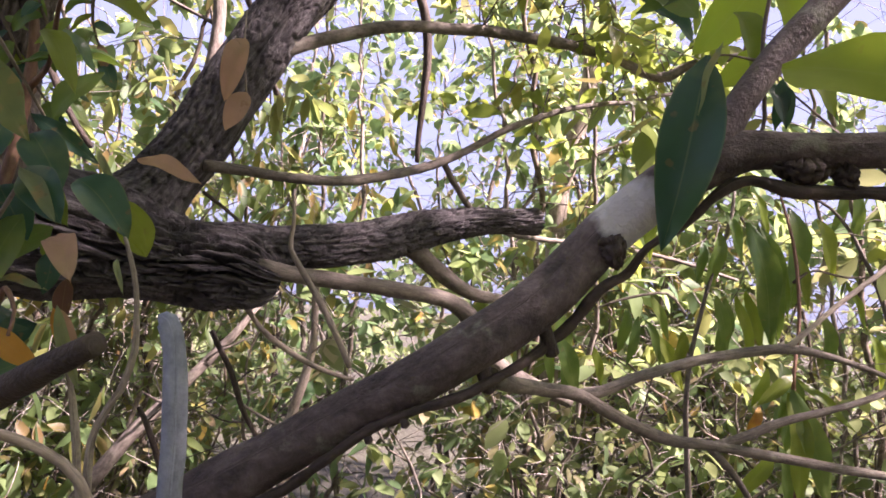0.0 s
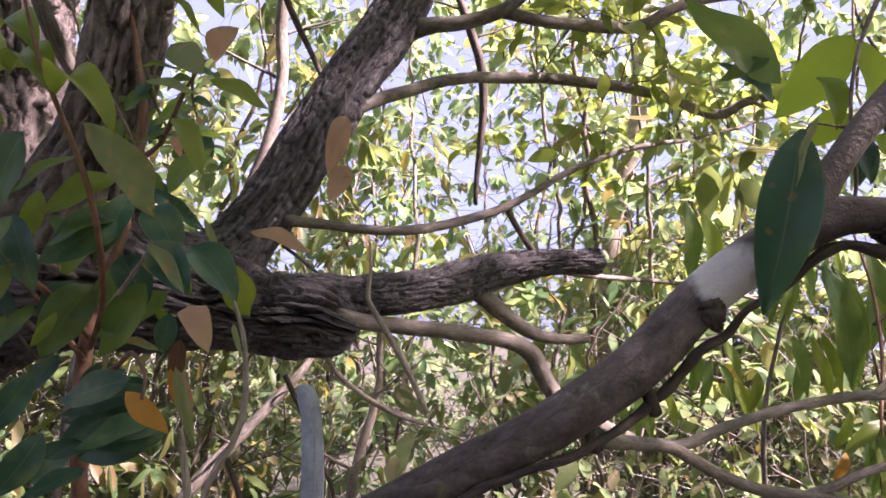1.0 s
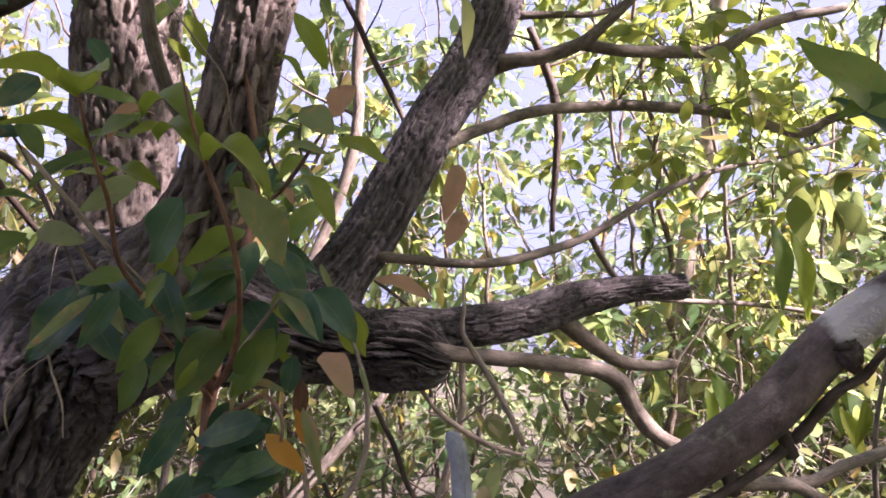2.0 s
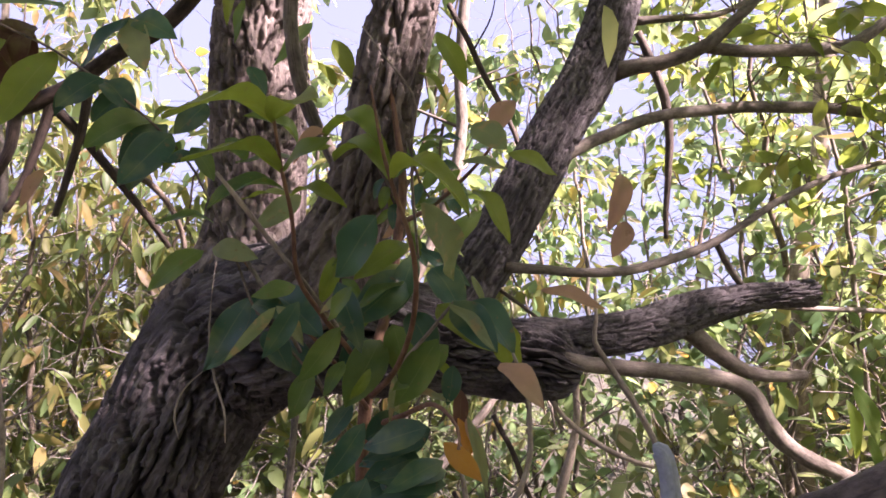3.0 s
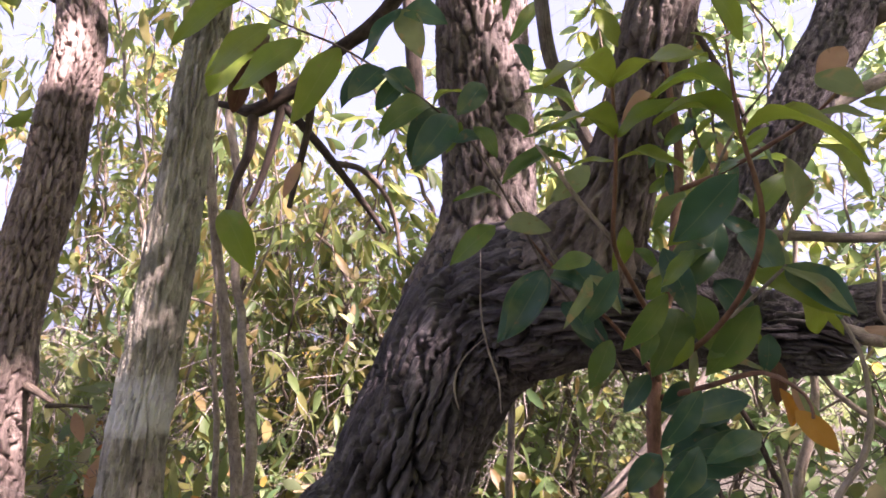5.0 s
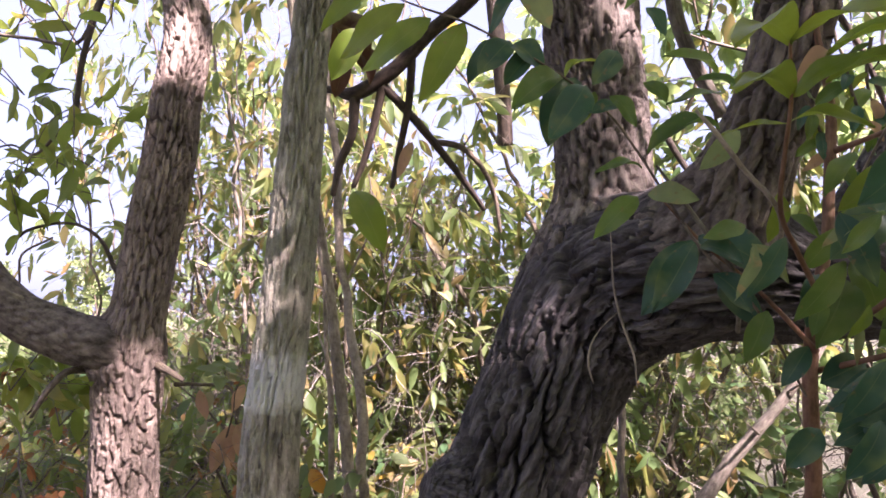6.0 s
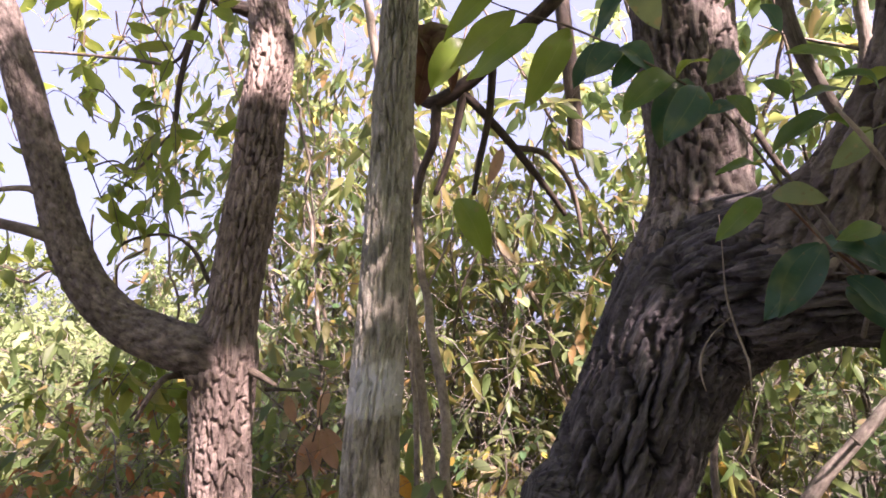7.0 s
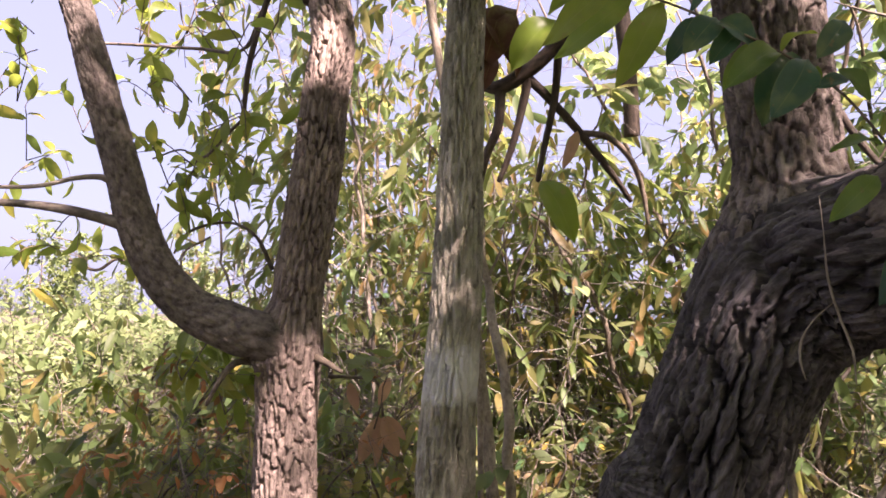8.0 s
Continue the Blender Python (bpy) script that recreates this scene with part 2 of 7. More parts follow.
def ground_material():
    m, nt, bsdf, out = material("dry_grassy_earth")
    geo = nt.nodes.new("ShaderNodeNewGeometry")
    a = node(nt, "ShaderNodeTexNoise", Scale=0.5, Detail=8.0, Roughness=0.7)
    b = node(nt, "ShaderNodeTexNoise", Scale=30.0, Detail=5.0, Roughness=0.7)
    for n in (a, b):
        nt.links.new(geo.outputs["Position"], n.inputs["Vector"])
    c = ramp(nt, a.outputs[0], (0.35, (0.04, 0.034, 0.025)), (0.55, (0.06, 0.06, 0.037)), (0.7, (0.095, 0.088, 0.06)))
    c = mix(nt, 0.6, c, ramp(nt, b.outputs[0], (0.3, (0.5, 0.5, 0.45)), (0.7, (1, 1, 1))), 'MULTIPLY')
    nt.links.new(c, bsdf.inputs["Base Color"])
    bsdf.inputs["Roughness"].default_value = 0.95
    bp = node(nt, "ShaderNodeBump", Strength=0.8, Distance=0.05)
    nt.links.new(b.outputs[0], bp.inputs["Height"])
    nt.links.new(bp.outputs[0], bsdf.inputs["Normal"])
    return m


GROUND = ground_material()


# ---------------------------------------------------------------- mesh tools
def mesh_of(name, verts, faces, mat, uvs=None, smooth=True):
    """A mesh from arrays: faces is one (n, 3) or (n, 4) array or a list of them; uvs go with the vertices."""
    blocks = faces if isinstance(faces, list) else [faces]
    loops = np.concatenate([b.ravel() for b in blocks]).astype(np.int32)
    sizes = np.concatenate([np.full(len(b), b.shape[1]) for b in blocks]).astype(np.int32)
    starts = np.concatenate([[0], np.cumsum(sizes)[:-1]]).astype(np.int32)
    me = bpy.data.meshes.new(name)
    me.vertices.add(len(verts))
    me.vertices.foreach_set("co", np.asarray(verts, np.float32).ravel())
    me.loops.add(len(loops))
    me.loops.foreach_set("vertex_index", loops)
    me.polygons.add(len(sizes))
    me.polygons.foreach_set("loop_start", starts)
    me.polygons.foreach_set("use_smooth", np.full(len(sizes), smooth))
    if uvs is not None:
        layer = me.uv_layers.new(name="UVMap")
        layer.data.foreach_set("uv", np.asarray(uvs, np.float32)[loops].ravel())
    me.materials.append(mat)
    me.update(calc_edges=True)
    return me


def part(name, me, parent, label=""):
    ob = new(name, me)
    ob.parent = parent
    return tagged(ob, label=label)


def thing(name, label, category, group="", at=(0, 0, 0), kind=""):
    ob = new(name)
    ob.location = at
    ob.empty_display_size = 0.1
    return tagged(ob, label=label, category=category, group=group, kind=kind)


def hashed(i, j, seed):
    """Even random numbers in 0..1 for whole-number cells."""
    h = (i.astype(np.int64) * 374761393 + j.astype(np.int64) * 668265263 + seed * 974634777) & 0xffffffff
    h = ((h ^ (h >> 13)) * 1274126177) & 0xffffffff
    return ((h ^ (h >> 16)) & 0xffffff) / float(0xffffff)


def smooth_noise(u, v, seed, wrap=0):
    """Value noise in two directions; wrap: the number of cells after which u comes round."""
    i, j = np.floor(u), np.floor(v)
    a, b = u - i, v - j
    a, b = a * a * (3 - 2 * a), b * b * (3 - 2 * b)
    def at(di, dj):
        k = i + di
        return hashed(np.mod(k, wrap) if wrap else k, j + dj, seed)
    return (at(0, 0) * (1 - a) + at(1, 0) * a) * (1 - b) + (at(0, 1) * (1 - a) + at(1, 1) * a) * b


def plates(u, v, seed, wrap, lift=0):
    """Bark plates: the distance to the crack between neighbouring cells, which climb by lift cells in one round."""
    i, j = np.floor(u), np.floor(v)
    first, second = np.full(u.shape, 9.0), np.full(u.shape, 9.0)
    for di in (-1, 0, 1):
        for dj in (-1, 0, 1):
            a, b = i + di, j + dj
            w, c = np.mod(a, wrap), b - lift * np.floor(a / wrap)
            d = np.hypot(a + 0.2 + 0.6 * hashed(w, c, seed) - u, b + hashed(w, c, seed + 1) - v)
            nearer = d < first
            second = np.where(nearer, first, np.minimum(second, d))
            first = np.where(nearer, d, first)
    return second - first


def glide(points, step):
    """A smooth curve through points (rows x, y, z, r), resampled at about one step."""
    p = np.asarray(points, float)
    p = np.vstack([2 * p[0] - p[1], p, 2 * p[-1] - p[-2]])
    out = []
    for k in range(1, len(p) - 2):
        n = max(2, int(round(np.linalg.norm(p[k + 1, :3] - p[k, :3]) / step)))
        s = (np.arange(n) / n)[:, None]
        a, b, c, d = p[k - 1], p[k], p[k + 1], p[k + 2]
        out.append(0.5 * (2 * b + (c - a) * s + (2 * a - 5 * b + 4 * c - d) * s**2 + (3 * b - a - 3 * c + d) * s**3))
    out.append(p[-2][None])
    out = np.vstack(out)
    out[:, 3] = np.maximum(out[:, 3], 0.0006)
    return out


def tube(points, sides=8, step=0.02, seed=1, lump=0.06, furrow=0.0, plate=(0.028, 0.085), wander=0.0, raw_end=False, rough=1.0, crack=(0.07, 0.13), meets=(), fillet=0.1, strands=1.0):
    """Vertices, faces and UV (metres round, metres along) of a limb along a curve, with furrowed bark if asked."""
    c = glide(points, step)
    n = len(c)
    way = np.gradient(c[:, :3], axis=0)
    way /= np.linalg.norm(way, axis=1, keepdims=True) + 1e-12
    side = np.cross(way[0], (0.3, 0.2, 1.0) if abs(way[0][2]) < 0.9 else (1.0, 0.1, 0.0))
    sides_at = []
    for k in range(n):
        side = side - way[k] * (side @ way[k])
        side /= np.linalg.norm(side)
        sides_at.append(side)
    sx = np.array(sides_at)
    sy = np.cross(way, sx)
    along = np.concatenate([[0], np.cumsum(np.linalg.norm(np.diff(c[:, :3], axis=0), axis=1))])
    if wander:
        for axis in (sx, sy):
            c[:, :3] += axis * (wander * (smooth_noise(along / 0.11, along * 0, seed + int(axis is sy)) - 0.5) * np.clip(along / 0.1, 0, 1))[:, None]
    ang = np.arange(sides) / sides * 2 * np.pi
    a, v = np.meshgrid(ang, along)
    r = np.repeat(c[:, 3:4], sides, 1)
    mean = float(np.mean(c[:, 3]))
    wl = 5
    r = r * (1 + lump * 2 * (smooth_noise(a / (2 * np.pi) * wl, v / (mean * 2.2), seed + 5, wl) - 0.5))
    if furrow:
        cells = max(6, int(round(2 * np.pi * mean / plate[0])))
        turn = a / (2 * np.pi)
        sway = (smooth_noise(turn * 5, v / 0.3, seed + 11, 5) - 0.5) * 1.4 + (smooth_noise(turn * cells, v / 0.07, seed + 7, cells) - 0.5) * 0.5 + (smooth_noise(turn * cells * 3, v / 0.012, seed + 8, cells * 3) - 0.5) * 0.34
        slip = (smooth_noise(turn * cells, v / 0.09, seed + 13, cells) - 0.5) * 0.5
        lift = int(round(0.42 * cells))
        gap = plates(turn * cells + sway, v / plate[1] + slip + lift * (turn + sway / cells), seed, cells, lift)
        high = np.clip((gap - crack[0]) / crack[1], 0, 1)
        gap2 = plates(turn * cells * 2 + 2 * sway, v / (plate[1] * 0.3 * strands) + 2 * slip, seed + 23, cells * 2)
        split = np.clip(gap2 / 0.14, 0, 1)
        chip = smooth_noise(turn * cells * 5, v / (0.012 * strands), seed + 3, cells * 5)
        grit = smooth_noise(turn * cells * 9, v / (0.005 * strands), seed + 4, cells * 9)
        flake = smooth_noise(turn * cells * 2, v / (0.04 * strands), seed + 19, cells * 2)
        big = smooth_noise(turn * cells, v / plate[1], seed + 17, cells)
        r = r + furrow * (high * (0.88 + 0.24 * big) - 0.9 + rough * (high * (0.2 * (split - 0.7) + 0.26 * (flake - 0.5)) + 0.11 * (chip - 0.5) + 0.09 * (grit - 0.5)))
    co = c[:, None, :3] + r[:, :, None] * (np.cos(a)[..., None] * sx[:, None] + np.sin(a)[..., None] * sy[:, None])
    verts = co.reshape(-1, 3)
    outward = (co - c[:, None, :3]).reshape(-1, 3)
    outward /= np.linalg.norm(outward, axis=1, keepdims=True) + 1e-9
    for other in meets:                        # swell smoothly into the limbs that this one meets
        o = glide(other, 0.02)
        lo, hi = o[:, :3].min(0) - 0.3, o[:, :3].max(0) + 0.3
        close = np.where(((verts > lo) & (verts < hi)).all(1))[0]
        for few in np.array_split(close, max(1, len(close) // 4000)):
            gap_to = (np.linalg.norm(verts[few, None] - o[None, :, :3], axis=2) - o[None, :, 3]).min(1)
            verts[few] += outward[few] * (fillet / 3 * np.clip(1 - np.abs(gap_to) / fillet, 0, 1) ** 2)[:, None]
    k = np.arange((n - 1) * sides)
    i, j = k // sides, k % sides
    quads = np.stack([i * sides + j, i * sides + (j + 1) % sides, (i + 1) * sides + (j + 1) % sides, (i + 1) * sides + j], 1)
    uv = np.stack([a * mean, v], -1).reshape(-1, 2)
    ends = np.stack([c[0, :3], c[-1, :3] + way[-1] * c[-1, 3] * (0.1 if raw_end else 0.5)])
    jj = np.arange(sides)
    m = len(verts)
    cap0 = np.stack([np.full(sides, m), (jj + 1) % sides, jj], 1)
    last = (n - 1) * sides
    cap1 = np.stack([np.full(sides, m + 1), last + jj, last + (jj + 1) % sides], 1)
    return np.vstack([verts, ends]), [quads, np.vstack([cap0, cap1])], np.vstack([uv, [[0, 0], [0, along[-1]]]])


def limb(name, parent, points, mat, label="", **how):
    v, f, uv = tube(points, **how)
    return part(name, mesh_of(name, v, f, mat, uv), parent, label)


def joined(pieces):
    """Several (verts, faces, uv) as one."""
    vs, quads, tris, uvs, at = [], [], [], [], 0
    for v, (q, t), uv in pieces:
        vs.append(v)
        quads.append(q + at)
        tris.append(t + at)
        uvs.append(uv)
        at += len(v)
    return np.vstack(vs), [np.vstack(quads), np.vstack(tris)], np.vstack(uvs)


# one leaf blade of unit length along x, seen from above; width by the outline
def blade_mesh(name, mat, wide=0.42, droop=0.18, fold=0.16, curl=0.0, blunt=0.0, seed=0, rows=11):
    g = np.random.default_rng(seed)
    s = np.linspace(0, 1, rows)
    half = wide / 2 * 2.02 * s ** (0.72 - 0.1 * blunt) * (1 - s) ** (0.98 - 0.3 * blunt) * (1 - 0.12 * blunt)
    half[0], half[-1] = 0.012, 0.004
    t = np.array([-1, -0.5, 0, 0.5, 1])
    x = s[:, None] + 0 * t
    y = half[:, None] * t
    z = fold * np.abs(y) + 3.2 * droop * s[:, None] * (1 - s[:, None]) ** 1.3 + 0.028 * np.sin(10 * s[:, None] + 3 * t + seed) * np.abs(t)
    z = z + curl * (y / (wide / 2)) ** 2 * 0.2
    roll = 0.38 * math.sin(seed * 2.3 + 0.6) * s[:, None]
    y, z = y * np.cos(roll) - z * np.sin(roll) * 0.5, z + y * np.sin(roll)
    y = y + 0.03 * np.sin(3.5 * s[:, None] + seed) * s[:, None]
    verts = np.stack([x, y, z], -1).reshape(-1, 3)
    verts = np.vstack([verts])
    k = np.arange((rows - 1) * 4)
    i, j = k // 4, k % 4
    quads = np.stack([i * 5 + j, (i + 1) * 5 + j, (i + 1) * 5 + j + 1, i * 5 + j + 1], 1)
    uv = np.stack([np.broadcast_to((t + 1) / 2, x.shape), x], -1).reshape(-1, 2)
    return mesh_of(name, verts, quads, mat, uv)


BLADES = {}


def blade(kind, form):
    """The shared mesh of a kind of leaf in one of a few forms."""
    if (kind, form) not in BLADES:
        mat, wide, droop = {"green": (LEAF, 0.42, 0.2), "blue": (LEAF_BLUE, 0.46, 0.16), "light": (LEAF_LIGHT, 0.42, 0.22), "pale": (LEAF_PALE, 0.38, 0.2),
                            "dead": (LEAF_DEAD, 0.36, 0.3), "orange": (LEAF_ORANGE, 0.42, 0.2), "brown": (LEAF_BROWN, 0.5, 0.3),
                            "long": (LEAF, 0.19, 0.10), "longlight": (LEAF_LIGHT, 0.19, 0.1), "broad": (LEAF, 0.52, 0.10), "broadlight": (LEAF_SUN, 0.52, 0.1)}[kind]
        BLADES[kind, form] = blade_mesh("leaf", mat, wide * (1.42 + 0.1 * form), droop * (0.5 + 0.45 * form), 0.2 + 0.12 * form,
                                        0.6 * (form == 2) if kind in ("dead", "brown") else 0.0, 0.3 * form, form)
    return BLADES[kind, form]


def leaf(parent, base, tip, up, kind="green", form=None, wide=1.0, name="leaf"):
    """One leaf from base to tip, its upper face towards up."""
    b, t, n = Vector(base), Vector(tip), Vector(up)
    length = (t - b).length
    x = (t - b) / length
    y = n.cross(x).normalized()
    z = x.cross(y)
    if form is None:
        form = int(abs(base[0] * 7919 + base[2] * 104729) * 10) % 3
    ob = new(name, blade(kind, form))
    ob.parent = parent
    m = Matrix((x, y, z)).transposed().to_4x4() @ Matrix.Diagonal((length, length * wide, length, 1))
    m.translation = b
    ob.matrix_basis = Matrix.Translation(-parent.location) @ m
    return ob


def leaf_form(rows, sag):
    """A pointed oval blade of unit length in three strips: vertices and triangles."""
    v = [[0, 0, 0]]
    for x, w in rows:
        v += [[x, w, 0.25 * w - sag * x * x], [x, 0, -sag * x * x], [x, -w, 0.25 * w - sag * x * x]]
    v.append([1, 0, -sag])
    last = len(v) - 1
    t = [[0, 2, 1], [0, 3, 2]]
    for k in range(len(rows) - 1):
        a = 1 + 3 * k
        for b in (a, a + 1):
            t += [[b, b + 1, b + 4], [b, b + 4, b + 3]]
    t += [[last - 3, last - 2, last], [last - 2, last - 1, last]]
    return np.array(v), np.array(t)


OVAL = leaf_form([(0.16, 0.13), (0.42, 0.2), (0.74, 0.14)], 0.14)
PLAIN = leaf_form([(0.42, 0.2)], 0.1)


def leaves_mesh(name, base, way, up, length, mat, wide=1.0, form=None):
    """Many leaves in one mesh: rows of base, direction, upper side and length."""
    x = way / np.linalg.norm(way, axis=1, keepdims=True)
    y = np.cross(up, x)
    y /= np.linalg.norm(y, axis=1, keepdims=True) + 1e-9
    z = np.cross(x, y)
    outline, corners = form or OVAL
    p = outline[None] * np.asarray(length)[:, None, None]
    p = p * np.array([1, wide, 1])
    co = base[:, None] + p[..., :1] * x[:, None] + p[..., 1:2] * y[:, None] + p[..., 2:] * z[:, None]
    f = corners[None] + (np.arange(len(base)) * len(outline))[:, None, None]
    return mesh_of(name, co.reshape(-1, 3), f.reshape(-1, 3), mat)


# ---------------------------------------------------------------- ground
def build_ground():
    n = 90
    s = np.linspace(-1, 1, n)
    s = np.sign(s) * np.abs(s) ** 2.5 * 900
    x, y = np.meshgrid(s, s)
    far = np.hypot(x, y)
    z = 0.25 * (smooth_noise(x / 3 + 50, y / 3 + 50, 3) - 0.5) * np.clip(far / 8, 0.2, 1)
    k = np.arange((n - 1) ** 2)
    i, j = k // (n - 1), k % (n - 1)
    q = np.stack([i * n + j, i * n + j + 1, (i + 1) * n + j + 1, (i + 1) * n + j], 1)
    ob = new("ground", mesh_of("ground", np.stack([x, y, z], -1).reshape(-1, 3), q, GROUND))
    tagged(ob, "dry earth with sparse yellowing grass", "ground", kind="structure")


build_ground()


# ---------------------------------------------------------------- the thicket
def shrub(name, label, category, seed, height=4.2, stems=5, spread=0.9, twigs=26, per_twig=11, size=0.085, mat=None, bare=0.25, low=0.12, wide=1.0, droop=0.35, thick=0.016, group="", near=True):
    """A many-stemmed shrub: leaning stems, side twigs and a loose crown of single leaves."""
    g = np.random.default_rng(seed)
    root = thing(name, label, category, group)
    bases, ways, ups, lens, fine = [], [], [], [], []
    for k in range(stems):
        a = g.uniform(0, 2 * np.pi)
        h = height * g.uniform(0.7, 1.05)
        out = spread * g.uniform(0.4, 1.2)
        foot = np.array([math.cos(a), math.sin(a), 0]) * g.uniform(0.02, 0.22)
        mid = foot + np.array([math.cos(a) * out * 0.45 + g.normal(0, 0.12), math.sin(a) * out * 0.45 + g.normal(0, 0.12), h * 0.5])
        tip = foot + np.array([math.cos(a) * out + g.normal(0, 0.2), math.sin(a) * out + g.normal(0, 0.2), h])
        rad = thick * g.uniform(0.6, 1.3)
        pts = [(*foot, rad), (*(foot * 0.6 + mid * 0.4 + g.normal(0, 0.05, 3)), rad * 0.85), (*mid, rad * 0.7), (*(mid * 0.5 + tip * 0.5 + g.normal(0, 0.08, 3)), rad * 0.45), (*tip, rad * 0.15)]
        limb("stem", root, pts, GREY if g.random() < 0.5 else TWIG, sides=7 if near else 4, step=0.08 if near else 0.25, seed=seed * 31 + k, wander=0.05)
        c = glide(pts, 0.05)
        for q in range(twigs):
            f = low + (1 - low) * (q + g.random()) / twigs
            at = c[int(f * (len(c) - 1))]
            b = g.uniform(0, 2 * np.pi)
            reach = g.uniform(0.3, 0.95) * (1.15 - 0.5 * f) * (0.6 + 0.13 * height)
            rise = g.uniform(-0.35, 0.6)
            end = at[:3] + reach * np.array([math.cos(b), math.sin(b), rise])
            bend = (at[:3] + end) / 2 + g.normal(0, 0.06, 3) + np.array([0, 0, 0.06])
            end = end - np.array([0, 0, droop * reach * 0.5])
            tr = max(0.0016, at[3] * 0.32)
            tw = [(*at[:3], tr), (*bend, tr * 0.7), (*end, tr * 0.35)]
            fine.append(tube(tw, sides=3, step=0.09 if near else 0.5, seed=seed + q, wander=0.05))
            for extra in range(1 if near and q % 2 else 0):
                b2 = g.uniform(0, 2 * np.pi)
                far = g.uniform(0.35, 1.0) * np.array([math.cos(b2), math.sin(b2), g.uniform(-0.5, 0.45)])
                p1 = at[:3] + far * 0.5 + g.normal(0, 0.09, 3)
                fine.append(tube([(*at[:3], tr * 0.7), (*p1, tr * 0.5), (*(at[:3] + far + g.normal(0, 0.06, 3)), tr * 0.25)], sides=3, step=0.11, seed=seed + q + extra, wander=0.06))
            if g.random() < bare:
                continue
            tc = glide(tw, 0.02)
            m = per_twig + int(g.integers(-3, 4))
            ks = np.clip((g.uniform(0.12, 1.0, m) ** 0.7 * (len(tc) - 1)).astype(int), 0, len(tc) - 1)
            d = (end - at[:3]) / (np.linalg.norm(end - at[:3]) + 1e-9)
            w = d[None] * 0.5 + g.normal(0, 0.55, (m, 3)) + np.array([0, 0, -droop])
            bases.append(tc[ks, :3])
            ways.append(w)
            ups.append(g.normal(0, 0.45, (m, 3)) + np.array([0, 0, 1.0]))
            lens.append(size * g.uniform(0.6, 1.3, m))
            # a side twiglet
            s_end = bend + g.normal(0, 0.13, 3) + np.array([0, 0, -0.02])
            fine.append(tube([(*bend, tr * 0.5), (*((bend + s_end) / 2 + g.normal(0, 0.02, 3)), tr * 0.4), (*s_end, tr * 0.25)], sides=3, step=0.12 if near else 0.5, seed=seed + q))
            m2 = per_twig // 2
            ks = g.uniform(0.2, 1, m2)[:, None]
            bases.append(bend * (1 - ks) + s_end * ks)
            ways.append((s_end - bend) / 0.2 + g.normal(0, 0.5, (m2, 3)) + np.array([0, 0, -droop]))
            ups.append(g.normal(0, 0.45, (m2, 3)) + np.array([0, 0, 1.0]))
            lens.append(size * g.uniform(0.6, 1.2, m2))
    v, f, uv = joined(fine)
    tagged(part("twigwork", mesh_of("twigwork", v, f, TWIG_GREY, uv), root), kind="stuff")
    part("crown", leaves_mesh("crown", np.vstack(bases), np.vstack(ways), np.vstack(ups), np.concatenate(lens), mat or CROWN, wide, OVAL if near else PLAIN), root)
    return root


def polar(bearing, far):
    """A spot on the ground: bearing in degrees to the left of +y, from the middle of the walk."""
    return -0.3 - far * math.sin(radians(bearing)), far * math.cos(radians(bearing))


TALL = [shrub("thicket_shrub", "tall many-stemmed thicket shrub with backlit green leaves", "shrub", 100 + k, height=4.6, stems=4, twigs=27, per_twig=13, spread=1.1, size=(0.088, 0.104, 0.098, 0.088, 0.094)[k], low=0.2, wide=1.35, mat=(CROWN, CROWN_OLIVE, CROWN_OLIVE, CROWN, CROWN)[k], group="thicket shrubs") for k in range(5)]
LOW = [shrub("thicket_bush", "low tangled bush of bare twigs and small leaves", "bush", 200 + k, height=1.9, stems=9, spread=1.0, twigs=15, per_twig=9, size=0.075, bare=0.4, low=0.05, thick=0.010, wide=1.25, mat=(CROWN_SHADED, CROWN, CROWN_DRY)[k], group="thicket bushes") for k in range(3)]
DENSE = [shrub("thicket_tree", "dense small-leaved thicket tree with scattered brown leaves", "tree", 250 + k, height=(3.1, 4.6, 2.7)[k], stems=5, twigs=27, per_twig=8, spread=1.0, size=(0.12, 0.124, 0.13)[k], bare=0.2, low=0.12, wide=0.78, droop=0.8, mat=CROWN_SHADED, group="dense thicket trees") for k in range(3)]
LEAFY = shrub("leafy_bush", "low bush with long drooping deep green leaves at the thicket edge", "bush", 281, height=1.45, stems=7, spread=0.8, twigs=11, per_twig=7, size=0.13, bare=0.15, low=0.25, thick=0.009, wide=0.8, droop=0.6, mat=CROWN_SHADED, group="leafy bushes")
FAR = [shrub("scrub_bush", "sunlit pale green scrub bush standing in the open", "bush", 300 + k, height=1.35, stems=8, spread=1.25, twigs=16, per_twig=9, size=0.12, bare=0.15, low=0.1, thick=0.014, mat=SCRUB, droop=0.1, wide=1.2, group="scrub in the open", near=False) for k in range(3)]
FAR_TREE = shrub("scrub_tree", "small hazy tree in the open scrub", "tree", 350, height=3.6, stems=5, spread=1.2, twigs=24, per_twig=16, size=0.16, bare=0.05, low=0.35, thick=0.03, mat=SCRUB, droop=0.1, wide=1.2, group="scrub trees", near=False)
place = random.Random(11)


def scatter(kinds, spots, zoom=(0.85, 1.2), more=False):
    """Each kind once where it was first built, then copies (more: copies alone); spots are bearing and distance."""
    for n, (bearing, far) in enumerate(spots):
        x, y = polar(bearing, far)
        s = place.uniform(*zoom)
        m = pose(x, y, 0, 0, 0, place.uniform(0, 360))
        src = kinds[n % len(kinds)]
        ob = src if n < len(kinds) and not more else copy_thing(src, m)
        ob.matrix_basis = m
        ob.scale = (s, s, s * place.uniform(0.9, 1.1))


